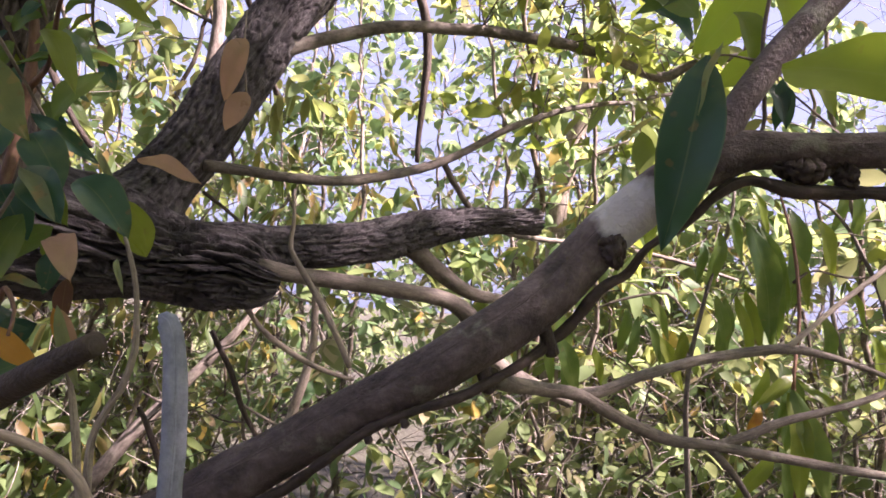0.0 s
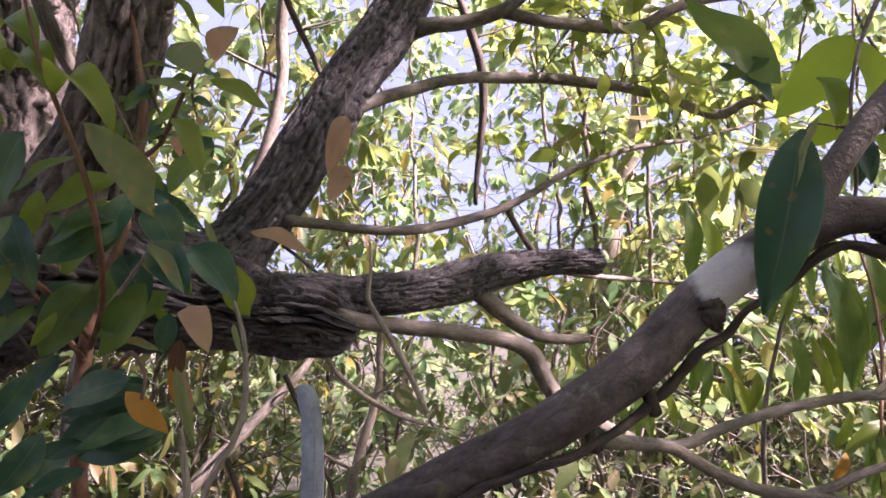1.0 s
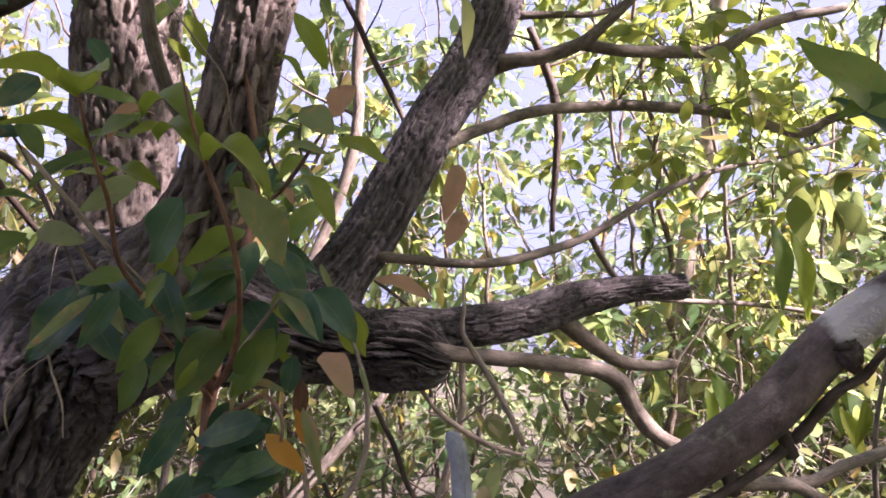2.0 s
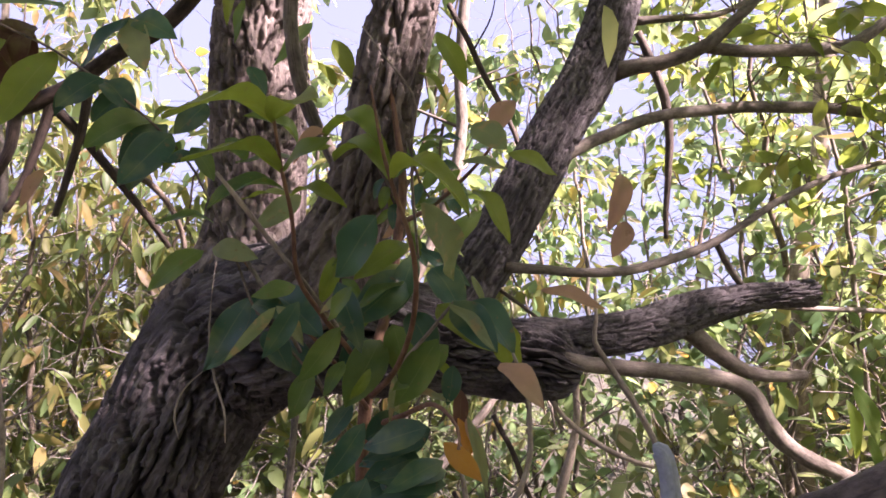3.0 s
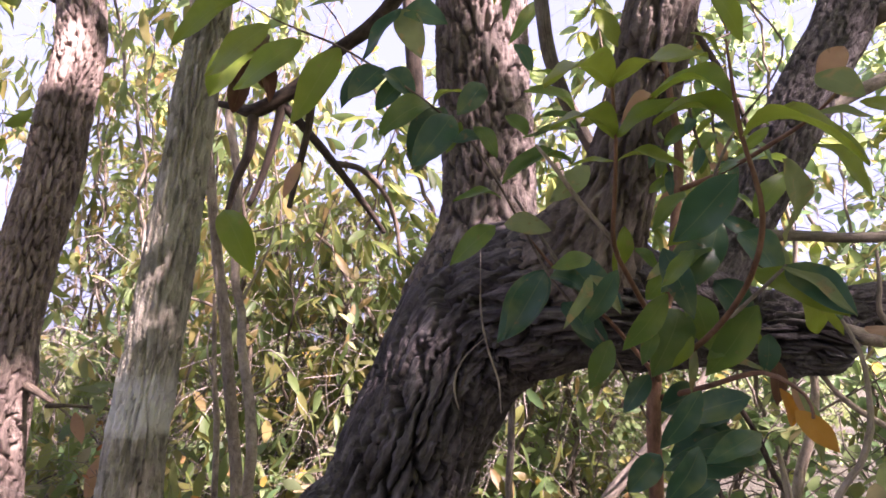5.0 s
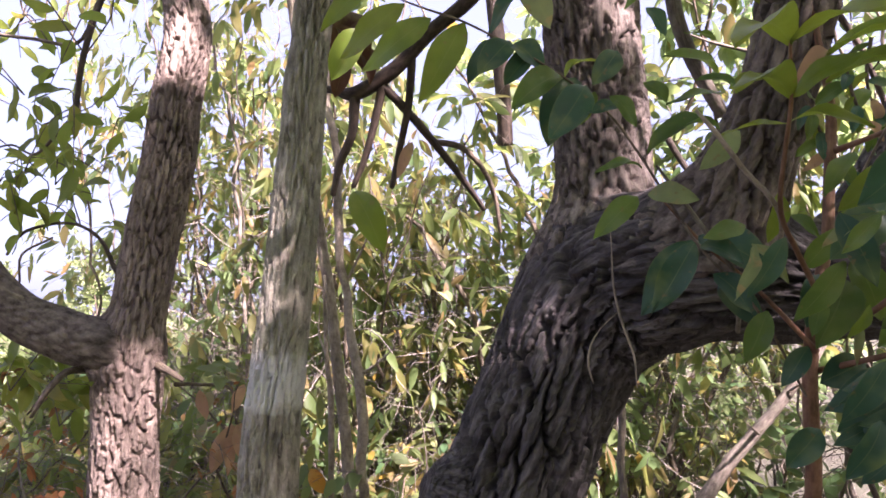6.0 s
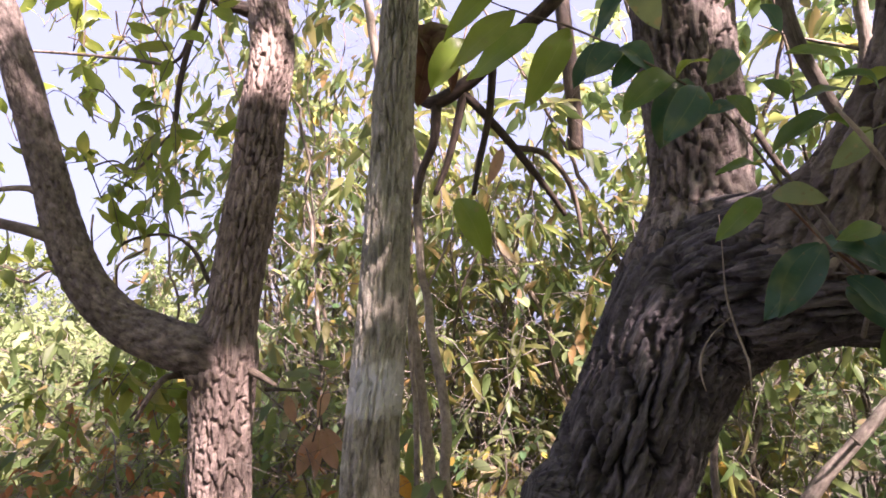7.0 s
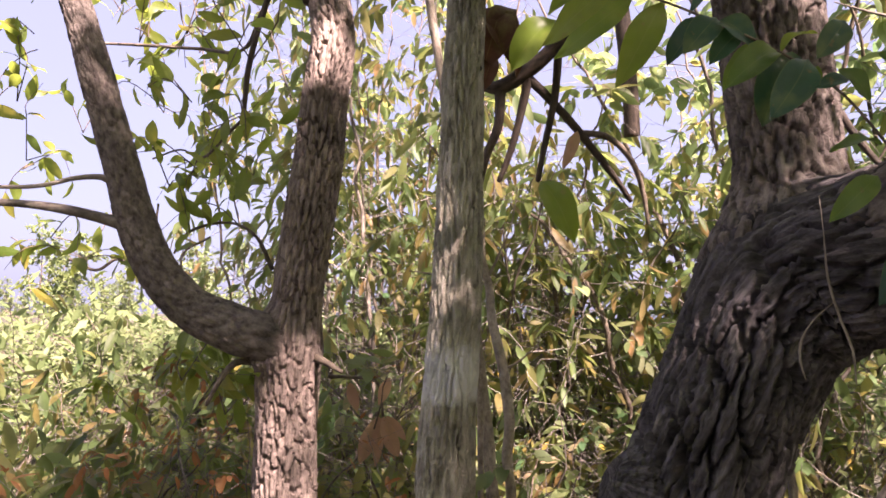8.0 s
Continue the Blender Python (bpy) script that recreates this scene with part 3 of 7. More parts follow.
scatter(TALL, [(-34, 3.7), (-22, 4.3), (-12, 3.5), (-3, 4.3), (5, 3.6), (13, 4.6), (21, 3.7), (17, 5.6), (-27, 5.6), (-10, 5.9), 
               # bearings from -44 round the back to 139: unseen shrubs added to block sun and skylight
               (-15, 5.2), (50, 5.6), (-44, 4.5), (-58, 5.4), (-60, 4.3), (-51, 5.2), (-60, 7.2), (-75, 7.4), (-52, 7.6), (-88, 7.2), (-100, 7.0), (-68, 8.2), (-82, 8.8), (-66, 5.8), (-55, 6.3), (-72, 4.7),
               (-95, 3.0), (-112, 2.8), (-128, 2.7), (-144, 2.7), (-160, 2.7), (-176, 2.7), (168, 2.8), (154, 3.2), (139, 4.0), (-104, 4.0), (-128, 3.8), (-156, 3.7), (176, 3.8), (152, 4.4)])
scatter(LOW, [(-36, 2.9), (-26, 3.4), (-16, 2.9), (-24, 5.0), (17, 3.7), (26, 3.2), (37, 3.9), (41, 3.0), (49, 3.4),
              (-21, 4.6), (38, 4.8), (33, 5.2), (-33, 3.7), (-15, 4.3), (22, 4.5), (-29, 4.6), (48, 4.6), (-48, 3.2), (-65, 3.0), (-80, 2.6), (-104, 2.4), (-135, 2.3), (-165, 2.3), (165, 2.4), (140, 3.2)], zoom=(0.62, 1.3))
scatter(DENSE, [(30, 3.7), (55, 4.2), (40, 3.8), (46, 4.2), (57, 4.9), (35, 4.4), (24, 4.2), (51, 4.8), (44, 4.9), (-25, 4.0), (60, 5.4), (-15, 3.9)], zoom=(0.92, 1.1))
scatter([LEAFY], [(69, 3.5), (62, 3.9), (77, 4.1), (73, 4.6), (54, 3.5)], zoom=(0.9, 1.1))
scatter(FAR, [(58, 6.6), (66, 6.9), (74, 7.0), (81, 6.4), (62, 7.6), (70, 8.0), (78, 7.6), (54, 7.2), (48, 8.5), (55, 8.0), (60, 9.5), (65, 8.5), (70, 10), (76, 8), (82, 10), (88, 8), (52, 12), (58, 14), (64, 13), (69, 16), (74, 13), (80, 15), (86, 13), (93, 11),
              ], zoom=(0.85, 1.2))
scatter(FAR, [(50, 19), (55, 22), (60, 20), (65, 24), (70, 21), (75, 25), (80, 22), (86, 20), (45, 27), (53, 32), (61, 30), (67, 36), (73, 32), (79, 36), (85, 30),
              (40, 9), (33, 11), (26, 9.5), (18, 11), (11, 9.5), (3, 11), (-5, 9.5), (-13, 11), (-21, 9.5), (-30, 11), (57, 17), (66, 18), (77, 18)], zoom=(0.85, 1.2), more=True)
scatter([FAR_TREE], [(63, 30), (70, 34), (56, 38), (76, 32), (48, 36), (84, 38), (52, 50), (59, 55), (66, 52), (73, 56), (80, 52), (45, 52), (88, 50), (62, 68), (70, 66), (77, 70), (36, 46), (20, 48), (4, 46), (-14, 48)], zoom=(0.9, 1.4))


# ---------------------------------------------------------------- the main tree
tree = thing("furrowed_tree", "old leaning tree with deeply furrowed grey-brown bark and several limbs", "tree")
TRUNK = [(-1.296, 1.09, 1.101, 0.142), (-1.228, 1.114, 1.287, 0.134), (-1.163, 1.142, 1.459, 0.134), (-1.103, 1.17, 1.59, 0.142), (-1.012, 1.184, 1.668, 0.15), (-0.915, 1.178, 1.69, 0.142), (-0.82, 1.182, 1.692, 0.115), (-0.725, 1.217, 1.68, 0.088), (-0.633, 1.29, 1.655, 0.07), (-0.56, 1.338, 1.645, 0.064), (-0.477, 1.362, 1.641, 0.066), (-0.43, 1.385, 1.629, 0.052), (-0.398, 1.408, 1.624, 0.027)]
UPPER = [(-1.132, 1.19, 1.55, 0.085), (-1.108, 1.232, 1.68, 0.12), (-1.092, 1.255, 1.79, 0.118), (-1.09, 1.268, 1.905, 0.107), (-1.106, 1.283, 2.078, 0.107), (-1.12, 1.28, 2.281, 0.109), (-1.133, 1.284, 2.524, 0.113)]
RISER = [(-0.889, 1.158, 1.72, 0.098), (-0.79, 1.095, 1.815, 0.086), (-0.732, 1.05, 1.898, 0.0651), (-0.682, 1.003, 2.006, 0.0546), (-0.645, 0.966, 2.119, 0.0528), (-0.616, 0.95, 2.228, 0.051), (-0.588, 0.935, 2.415, 0.0475), (-0.566, 0.92, 2.715, 0.0405), (-0.55, 0.882, 3.135, 0.0264)]
SLANT = [(-0.744, 1.259, 1.657, 0.068), (-0.656, 1.329, 1.743, 0.0612), (-0.57, 1.371, 1.869, 0.0603), (-0.51, 1.386, 1.995, 0.0603), (-0.433, 1.419, 2.157, 0.0576), (-0.363, 1.49, 2.332, 0.0594), (-0.316, 1.543, 2.516, 0.063), (-0.287, 1.597, 2.783, 0.063), (-0.261, 1.629, 3.233, 0.0558), (-0.199, 1.648, 3.807, 0.0369)]
limb("trunk", tree, TRUNK, BARK, "deeply furrowed leaning trunk bending into a thick sideways limb with a dark knob", sides=320, step=0.0045, seed=3, lump=0.05, furrow=0.042, plate=(0.025, 0.17), crack=(0.08, 0.11), rough=1.0, strands=2.2, meets=(UPPER, RISER, SLANT))
limb("trunk_base", tree, [(-1.46, 1.141, -0.05, 0.19), (-1.4, 1.108, 0.525, 0.168), (-1.325, 1.09, 0.995, 0.148), (-1.29, 1.092, 1.113, 0.14)], BARK, sides=90, step=0.012, seed=4, lump=0.05, furrow=0.02)
limb("limb", tree, UPPER, BARK_UP, "straight upright main limb with blocky plated bark", sides=180, step=0.0052, seed=14, lump=0.06, furrow=0.02, plate=(0.02, 0.075), crack=(0.06, 0.1), strands=1.6, meets=(TRUNK,), fillet=0.12)
limb("limb_top", tree, [(-1.135, 1.285, 2.511, 0.113), (-1.127, 1.278, 2.777, 0.116), (-1.129, 1.271, 3.073, 0.112), (-1.112, 1.316, 3.747, 0.088)], BARK_UP, sides=60, step=0.02, seed=7, lump=0.05, furrow=0.012)
limb("limb", tree, [(-0.557, 1.365, 1.665, 0.037), (-0.476, 1.408, 1.68, 0.044), (-0.383, 1.472, 1.698, 0.044), (-0.284, 1.555, 1.721, 0.046), (-0.167, 1.708, 1.769, 0.047), (-0.09, 1.769, 1.799, 0.045), (0.008, 1.842, 1.826, 0.034), (0.146, 1.928, 1.844, 0.034)],
     BARK, "broken-off limb with flaking bark", sides=120, step=0.004, seed=6, lump=0.10, furrow=0.010, plate=(0.012, 0.06), strands=2.0, raw_end=True, meets=(TRUNK,), fillet=0.06)
limb("limb", tree, RISER, BARK_UP, "upright limb with plated bark", sides=130, step=0.005, seed=8, lump=0.05, furrow=0.018, plate=(0.018, 0.1), crack=(0.07, 0.1), strands=1.5, meets=(TRUNK,))
limb("limb", tree, SLANT, BARK, "slanting limb with scaly plated bark", sides=140, step=0.0048, seed=9, lump=0.07, furrow=0.009, plate=(0.016, 0.035), rough=0.8, crack=(0.03, 0.06), meets=(TRUNK,))
limb("knot", tree, [(-1.25, 1.06, 1.225, 0.075), (-1.298, 1.02, 1.24, 0.066), (-1.33, 0.985, 1.262, 0.05), (-1.345, 0.97, 1.272, 0.03)], BARK, "dark wrinkled burl low on the trunk", sides=90, step=0.003, seed=10, lump=0.2, furrow=0.014, plate=(0.012, 0.016), meets=(TRUNK,))

limb("branch", tree, [(-0.531, 1.346, 1.832, 0.012), (-0.452, 1.368, 1.828, 0.01), (-0.387, 1.406, 1.828, 0.01), (-0.277, 1.504, 1.849, 0.011), (-0.167, 1.608, 1.898, 0.011), (-0.095, 1.661, 1.938, 0.01), (0.01, 1.727, 2.019, 0.009), (0.175, 1.836, 2.12, 0.008), (0.406, 1.984, 2.213, 0.006), (0.645, 2.133, 2.318, 0.005)], GREY, sides=10, seed=21, wander=0.008)
limb("branch", tree, [(-0.476, 1.398, 2.035, 0.018), (-0.417, 1.405, 2.083, 0.015), (-0.328, 1.489, 2.155, 0.014), (-0.204, 1.611, 2.236, 0.014), (-0.008, 1.757, 2.297, 0.015), (0.204, 1.87, 2.32, 0.015), (0.341, 1.929, 2.312, 0.015), (0.475, 1.97, 2.278, 0.015), (0.556, 1.963, 2.315, 0.013), (0.672, 1.928, 2.329, 0.01)], GREY, sides=10, seed=22, wander=0.008)
limb("branch", tree, [(-0.324, 1.504, 2.31, 0.024), (-0.264, 1.478, 2.307, 0.018), (-0.189, 1.485, 2.321, 0.016), (-0.115, 1.489, 2.345, 0.015), (-0.065, 1.493, 2.397, 0.013), (-0.009, 1.497, 2.456, 0.011), (0.075, 1.52, 2.572, 0.008)], GREY, sides=10, seed=23, wander=0.008)
limb("branch", tree, [(-0.121, 1.498, 2.346, 0.015), (-0.05, 1.547, 2.353, 0.014), (0.087, 1.64, 2.381, 0.015), (0.215, 1.71, 2.415, 0.015), (0.302, 1.742, 2.478, 0.014), (0.405, 1.781, 2.528, 0.013), (0.561, 1.853, 2.587, 0.011)], GREY, sides=10, seed=24, wander=0.008)
limb("branch", tree, [(-0.276, 1.553, 2.458, 0.011), (-0.176, 1.597, 2.477, 0.009), (-0.08, 1.649, 2.502, 0.008), (0.006, 1.693, 2.56, 0.007), (0.108, 1.723, 2.654, 0.005)], GREY, sides=8, seed=25)
limb("branch", tree, [(-0.099, 1.662, 1.93, 0.008), (-0.072, 1.728, 1.893, 0.008), (-0.018, 1.835, 1.84, 0.009), (0.059, 1.964, 1.818, 0.009), (0.176, 2.15, 1.825, 0.008), (0.433, 2.321, 1.832, 0.008), (0.671, 2.439, 1.813, 0.007), (0.953, 2.625, 1.771, 0.006)], GREY, sides=8, seed=26)
limb("branch", tree, [(-0.188, 1.702, 1.75, 0.028), (-0.148, 1.728, 1.72, 0.024), (-0.099, 1.789, 1.683, 0.021), (-0.02, 1.871, 1.638, 0.018), (0.062, 1.925, 1.629, 0.015), (0.128, 1.973, 1.635, 0.014)], GREY, sides=10, seed=27)
limb("branch", tree, [(-0.419, 1.346, 1.645, 0.022), (-0.381, 1.388, 1.641, 0.017), (-0.321, 1.477, 1.637, 0.017), (-0.182, 1.62, 1.628, 0.018), (-0.077, 1.734, 1.614, 0.02), (-0.023, 1.775, 1.58, 0.023), (0.01, 1.794, 1.52, 0.022), (0.063, 1.819, 1.461, 0.021), (0.154, 1.872, 1.414, 0.019), (0.258, 1.949, 1.37, 0.016)], GREY, sides=12, seed=28)
limb("twig", tree, [(-0.45, 1.399, 1.58, 0.007), (-0.432, 1.413, 1.549, 0.005), (-0.4, 1.428, 1.514, 0.006), (-0.336, 1.456, 1.471, 0.006), (-0.283, 1.481, 1.448, 0.005), (-0.247, 1.504, 1.437, 0.004)], PALE, sides=7, seed=29)
limb("twig", tree, [(-0.349, 1.324, 1.791, 0.003), (-0.347, 1.33, 1.725, 0.004), (-0.35, 1.334, 1.683, 0.005), (-0.321, 1.34, 1.636, 0.006), (-0.281, 1.348, 1.574, 0.007), (-0.252, 1.355, 1.52, 0.006), (-0.23, 1.36, 1.475, 0.006)], PALE, sides=7, seed=30)
limb("twig", tree, [(-0.557, 1.413, 1.791, 0.004), (-0.51, 1.419, 1.759, 0.004), (-0.464, 1.425, 1.725, 0.003), (-0.405, 1.431, 1.69, 0.003)], TWIG, sides=6, seed=31)
limb("twig", tree, [(-0.844, 0.959, 2.304, 0.013), (-0.847, 0.974, 2.212, 0.013), (-0.848, 1.01, 2.14, 0.013), (-0.837, 1.049, 2.076, 0.013), (-0.822, 1.087, 2.029, 0.013), (-0.802, 1.128, 1.976, 0.012)], GREY, "grey-brown branch hugging the upright limb", sides=10, seed=32)

# ---------------------------------------------------------------- the low branch close by
low = thing("low_branch", "smooth dark grey branch with a pale crusted patch, forking", "branch")
limb("bough", low, [(-0.435, 0.822, 1.307, 0.0217), (-0.323, 0.809, 1.361, 0.0242), (-0.221, 0.79, 1.421, 0.0255), (-0.153, 0.776, 1.465, 0.0235), (-0.102, 0.761, 1.498, 0.0224), (-0.075, 0.746, 1.514, 0.0222), (-0.026, 0.732, 1.546, 0.0225), (0.023, 0.743, 1.58, 0.0234), (0.056, 0.75, 1.608, 0.0232), (0.083, 0.755, 1.638, 0.0231), (0.118, 0.743, 1.679, 0.0226), (0.15, 0.72, 1.707, 0.0217), (0.183, 0.714, 1.728, 0.022), (0.216, 0.71, 1.738, 0.017), (0.257, 0.707, 1.739, 0.016), (0.298, 0.699, 1.739, 0.015), (0.351, 0.691, 1.743, 0.015), (0.456, 0.686, 1.752, 0.013)],
     SMOOTH, "smooth dark bough", sides=40, step=0.008, seed=41, lump=0.05)
limb("fork", low, [(0.171, 0.72, 1.712, 0.017), (0.185, 0.713, 1.74, 0.018), (0.206, 0.71, 1.778, 0.013), (0.239, 0.713, 1.825, 0.013), (0.283, 0.715, 1.877, 0.013), (0.339, 0.722, 1.94, 0.012), (0.434, 0.737, 2.045, 0.01)], SMOOTH, sides=30, step=0.008, seed=42, lump=0.05)
limb("vine", low, [(-0.2202, 0.785, 1.3851, 0.0054), (-0.1692, 0.77, 1.4181, 0.0054), (-0.1372, 0.757, 1.4441, 0.0047), (-0.0972, 0.744, 1.4771, 0.0047), (-0.0522, 0.726, 1.5021, 0.0046), (-0.0092, 0.725, 1.5191, 0.0046), (0.0388, 0.743, 1.5471, 0.0048), (0.0788, 0.758, 1.5811, 0.0056), (0.1008, 0.745, 1.6131, 0.005), (0.1248, 0.743, 1.6301, 0.0043), (0.1383, 0.727, 1.6527, 0.0037), (0.164, 0.717, 1.671, 0.004), (0.193, 0.707, 1.701, 0.005), (0.214, 0.702, 1.71, 0.005), (0.24, 0.699, 1.704, 0.006), (0.268, 0.7, 1.704, 0.006), (0.302, 0.697, 1.706, 0.006), (0.353, 0.695, 1.705, 0.005)],
     DARK, "thin dark vine rooted under the bough", sides=12, step=0.008, seed=43, lump=0.22, wander=0.004)
limb("knot", low, [(0.104, 0.732, 1.658, 0.0099), (0.108, 0.728, 1.648, 0.0109), (0.111, 0.728, 1.639, 0.008), (0.114, 0.731, 1.634, 0.003)], DARK, sides=36, step=0.0015, seed=44, lump=0.25, furrow=0.005, plate=(0.006, 0.008))
limb("knot", low, [(0.232, 0.702, 1.725, 0.005), (0.24, 0.699, 1.721, 0.008), (0.25, 0.698, 1.718, 0.011), (0.264, 0.699, 1.72, 0.009), (0.275, 0.699, 1.724, 0.005), (0.28, 0.699, 1.728, 0.002)], DARK, sides=36, step=0.0015, seed=45, lump=0.3, furrow=0.006, plate=(0.007, 0.009))
limb("knot", low, [(0.284, 0.699, 1.73, 0.006), (0.286, 0.697, 1.723, 0.008), (0.288, 0.696, 1.714, 0.008), (0.291, 0.696, 1.705, 0.004)], DARK, sides=32, step=0.0015, seed=46, lump=0.3, furrow=0.006, plate=(0.007, 0.009))
for n, (a, b) in enumerate([([(-0.105, 0.753, 1.489, 0.0037), (-0.095, 0.744, 1.467, 0.0037)]), ([(-0.073, 0.737, 1.508, 0.0046), (-0.062, 0.728, 1.486, 0.0036)]), ([(-0.002, 0.732, 1.549, 0.0073), (0.008, 0.733, 1.52, 0.0055)]), ([(0.052, 0.748, 1.582, 0.0067), (0.063, 0.75, 1.554, 0.0057)])]):
    limb("root", low, [a, [(p + q) / 2 for p, q in zip(a, b)], b], DARK, sides=8, step=0.004, seed=47 + n, lump=0.2)
limb("branchlet", low, [(0.009, 0.756, 1.531, 0.0083), (0.028, 0.794, 1.522, 0.0084), (0.068, 0.875, 1.509, 0.0078), (0.119, 0.944, 1.498, 0.0079), (0.182, 1, 1.465, 0.008), (0.249, 1.037, 1.439, 0.008), (0.317, 1.061, 1.431, 0.007), (0.436, 1.099, 1.415, 0.007), (0.586, 1.139, 1.393, 0.006), (0.749, 1.17, 1.371, 0.005)], GREY, "thin grey side branch", sides=12, seed=51, wander=0.004)
limb("branchlet", low, [(0.114, 0.953, 1.499, 0.007), (0.148, 0.975, 1.501, 0.007), (0.203, 1.007, 1.518, 0.007), (0.305, 1.06, 1.545, 0.007), (0.433, 1.115, 1.565, 0.007), (0.528, 1.161, 1.555, 0.005), (0.633, 1.199, 1.528, 0.004), (0.775, 1.261, 1.489, 0.003)], GREY, sides=12, seed=52, wander=0.004)
limb("branchlet", low, [(0.312, 1.061, 1.43, 0.007), (0.353, 1.082, 1.438, 0.007), (0.427, 1.114, 1.462, 0.006), (0.522, 1.148, 1.481, 0.005), (0.611, 1.18, 1.507, 0.005), (0.734, 1.201, 1.562, 0.004)], GREY, sides=10, seed=53, wander=0.004)
limb("branchlet", low, [(0.43, 1.115, 1.561, 0.005), (0.474, 1.134, 1.593, 0.004), (0.537, 1.163, 1.639, 0.004), (0.612, 1.182, 1.695, 0.004), (0.739, 1.23, 1.792, 0.003)], PALE, sides=8, seed=54)
limb("branchlet", low, [(0.314, 1.061, 1.428, 0.005), (0.344, 1.075, 1.402, 0.005), (0.385, 1.102, 1.353, 0.004), (0.412, 1.109, 1.301, 0.003)], GREY, sides=8, seed=55)

stick = thing("bleached_stick", "bleached blue-grey upright stick with a rounded end", "stick")
limb("shaft", stick, [(-0.241, 0.631, 1.568, 0.003), (-0.235, 0.632, 1.566, 0.008), (-0.229, 0.634, 1.549, 0.008), (-0.226, 0.638, 1.512, 0.009), (-0.225, 0.642, 1.47, 0.009), (-0.226, 0.646, 1.429, 0.009), (-0.222, 0.658, 1.304, 0.009), (-0.188, 0.733, 0.698, 0.011)], STICK, sides=20, step=0.01, seed=61, lump=0.03)
dry = thing("dry_stick", "short dark broken stick caught on a thin pale twig", "stick")
limb("shaft", dry, [(-0.086, 0.285, 1.575, 0.0024), (-0.112, 0.301, 1.564, 0.0036), (-0.138, 0.317, 1.553, 0.0042), (-0.160, 0.330, 1.548, 0.0045), (-0.173, 0.337, 1.549, 0.0044)], DARK, sides=16, step=0.004, seed=62, lump=0.14, raw_end=True)
limb("stalk", dry, [(-0.140, 0.318, 1.551, 0.0018), (-0.150, 0.340, 1.544, 0.0016), (-0.148, 0.354, 1.539, 0.0016), (-0.138, 0.364, 1.530, 0.0017), (-0.131, 0.370, 1.516, 0.0018), (-0.127, 0.375, 1.490, 0.0020), (-0.125, 0.380, 1.440, 0.0022), (-0.125, 0.386, 1.34, 0.0026), (-0.128, 0.392, 1.15, 0.003), (-0.135, 0.4, 0.8, 0.004), (-0.145, 0.415, 0.4, 0.005), (-0.157, 0.428, -0.030, 0.0060)], PALE, "thin pale stalk carrying the stick", sides=8, step=0.01, seed=63)

# ---------------------------------------------------------------- the forked tree
fork_tree = thing("forked_tree", "slim brown tree with flaking bark and an arm bending upwards", "tree")
ARM = [(-2.342, 0.892, 1.487, 0.066), (-2.364, 0.814, 1.517, 0.071), (-2.426, 0.743, 1.544, 0.068), (-2.503, 0.655, 1.602, 0.062), (-2.558, 0.579, 1.701, 0.057), (-2.586, 0.52, 1.841, 0.054), (-2.601, 0.464, 2.035, 0.049), (-2.631, 0.407, 2.238, 0.046), (-2.66, 0.354, 2.425, 0.041), (-2.714, 0.281, 2.68, 0.036), (-2.851, 0.168, 3.169, 0.029)]
limb("trunk", fork_tree, [(-2.45, 0.969, 0.714, 0.099), (-2.414, 0.93, 1.085, 0.094), (-2.386, 0.91, 1.286, 0.09), (-2.362, 0.893, 1.453, 0.09), (-2.351, 0.906, 1.602, 0.074), (-2.373, 0.948, 1.809, 0.075), (-2.394, 0.997, 2.069, 0.076), (-2.391, 1.018, 2.298, 0.075), (-2.391, 1.04, 2.498, 0.071), (-2.441, 1.047, 2.695, 0.064), (-2.502, 1.033, 2.959, 0.057)],
     BARK_B, "plated trunk lit warm by the sun", sides=170, step=0.004, seed=71, lump=0.07, furrow=0.016, plate=(0.018, 0.085), rough=0.7, crack=(0.07, 0.08), strands=2.0, meets=(ARM,), fillet=0.06)
limb("trunk_base", fork_tree, [(-2.53, 1.069, -0.1, 0.115), (-2.48, 1.0, 0.4, 0.104), (-2.449, 0.968, 0.72, 0.098)], BARK_B, sides=60, step=0.02, seed=79, lump=0.06, furrow=0.01, plate=(0.022, 0.1))
limb("trunk_top", fork_tree, [(-2.5, 1.034, 2.95, 0.057), (-2.585, 0.998, 3.593, 0.045), (-2.607, 1.001, 4.317, 0.028)], BARK_B, sides=40, step=0.02, seed=70, lump=0.06, furrow=0.006, plate=(0.022, 0.1))
limb("arm", fork_tree, ARM, BARK_ARM, "smoother grey-brown arm bending out and up", sides=90, step=0.006, seed=72, lump=0.06, furrow=0.006, plate=(0.014, 0.05))
limb("branch", fork_tree, [(-2.583, 0.513, 1.82, 0.024), (-2.6, 0.482, 1.834, 0.019), (-2.63, 0.428, 1.85, 0.016), (-2.675, 0.359, 1.867, 0.014), (-2.753, 0.251, 1.879, 0.011), (-3.025, 0.079, 1.897, 0.01), (-3.477, -0.191, 1.978, 0.007)], GREY, sides=10, seed=73)
limb("branch", fork_tree, [(-2.608, 0.458, 1.947, 0.013), (-2.61, 0.428, 1.96, 0.009), (-2.646, 0.371, 1.953, 0.007), (-2.704, 0.286, 1.924, 0.006), (-2.952, 0.137, 1.928, 0.005), (-3.384, -0.098, 1.898, 0.003)], PALE, sides=8, seed=74)
limb("branch", fork_tree, [(-2.44, 1.03, 2.637, 0.038), (-2.473, 0.974, 2.646, 0.025), (-2.511, 0.913, 2.655, 0.017), (-2.536, 0.843, 2.704, 0.013)], DARK, sides=10, seed=75)
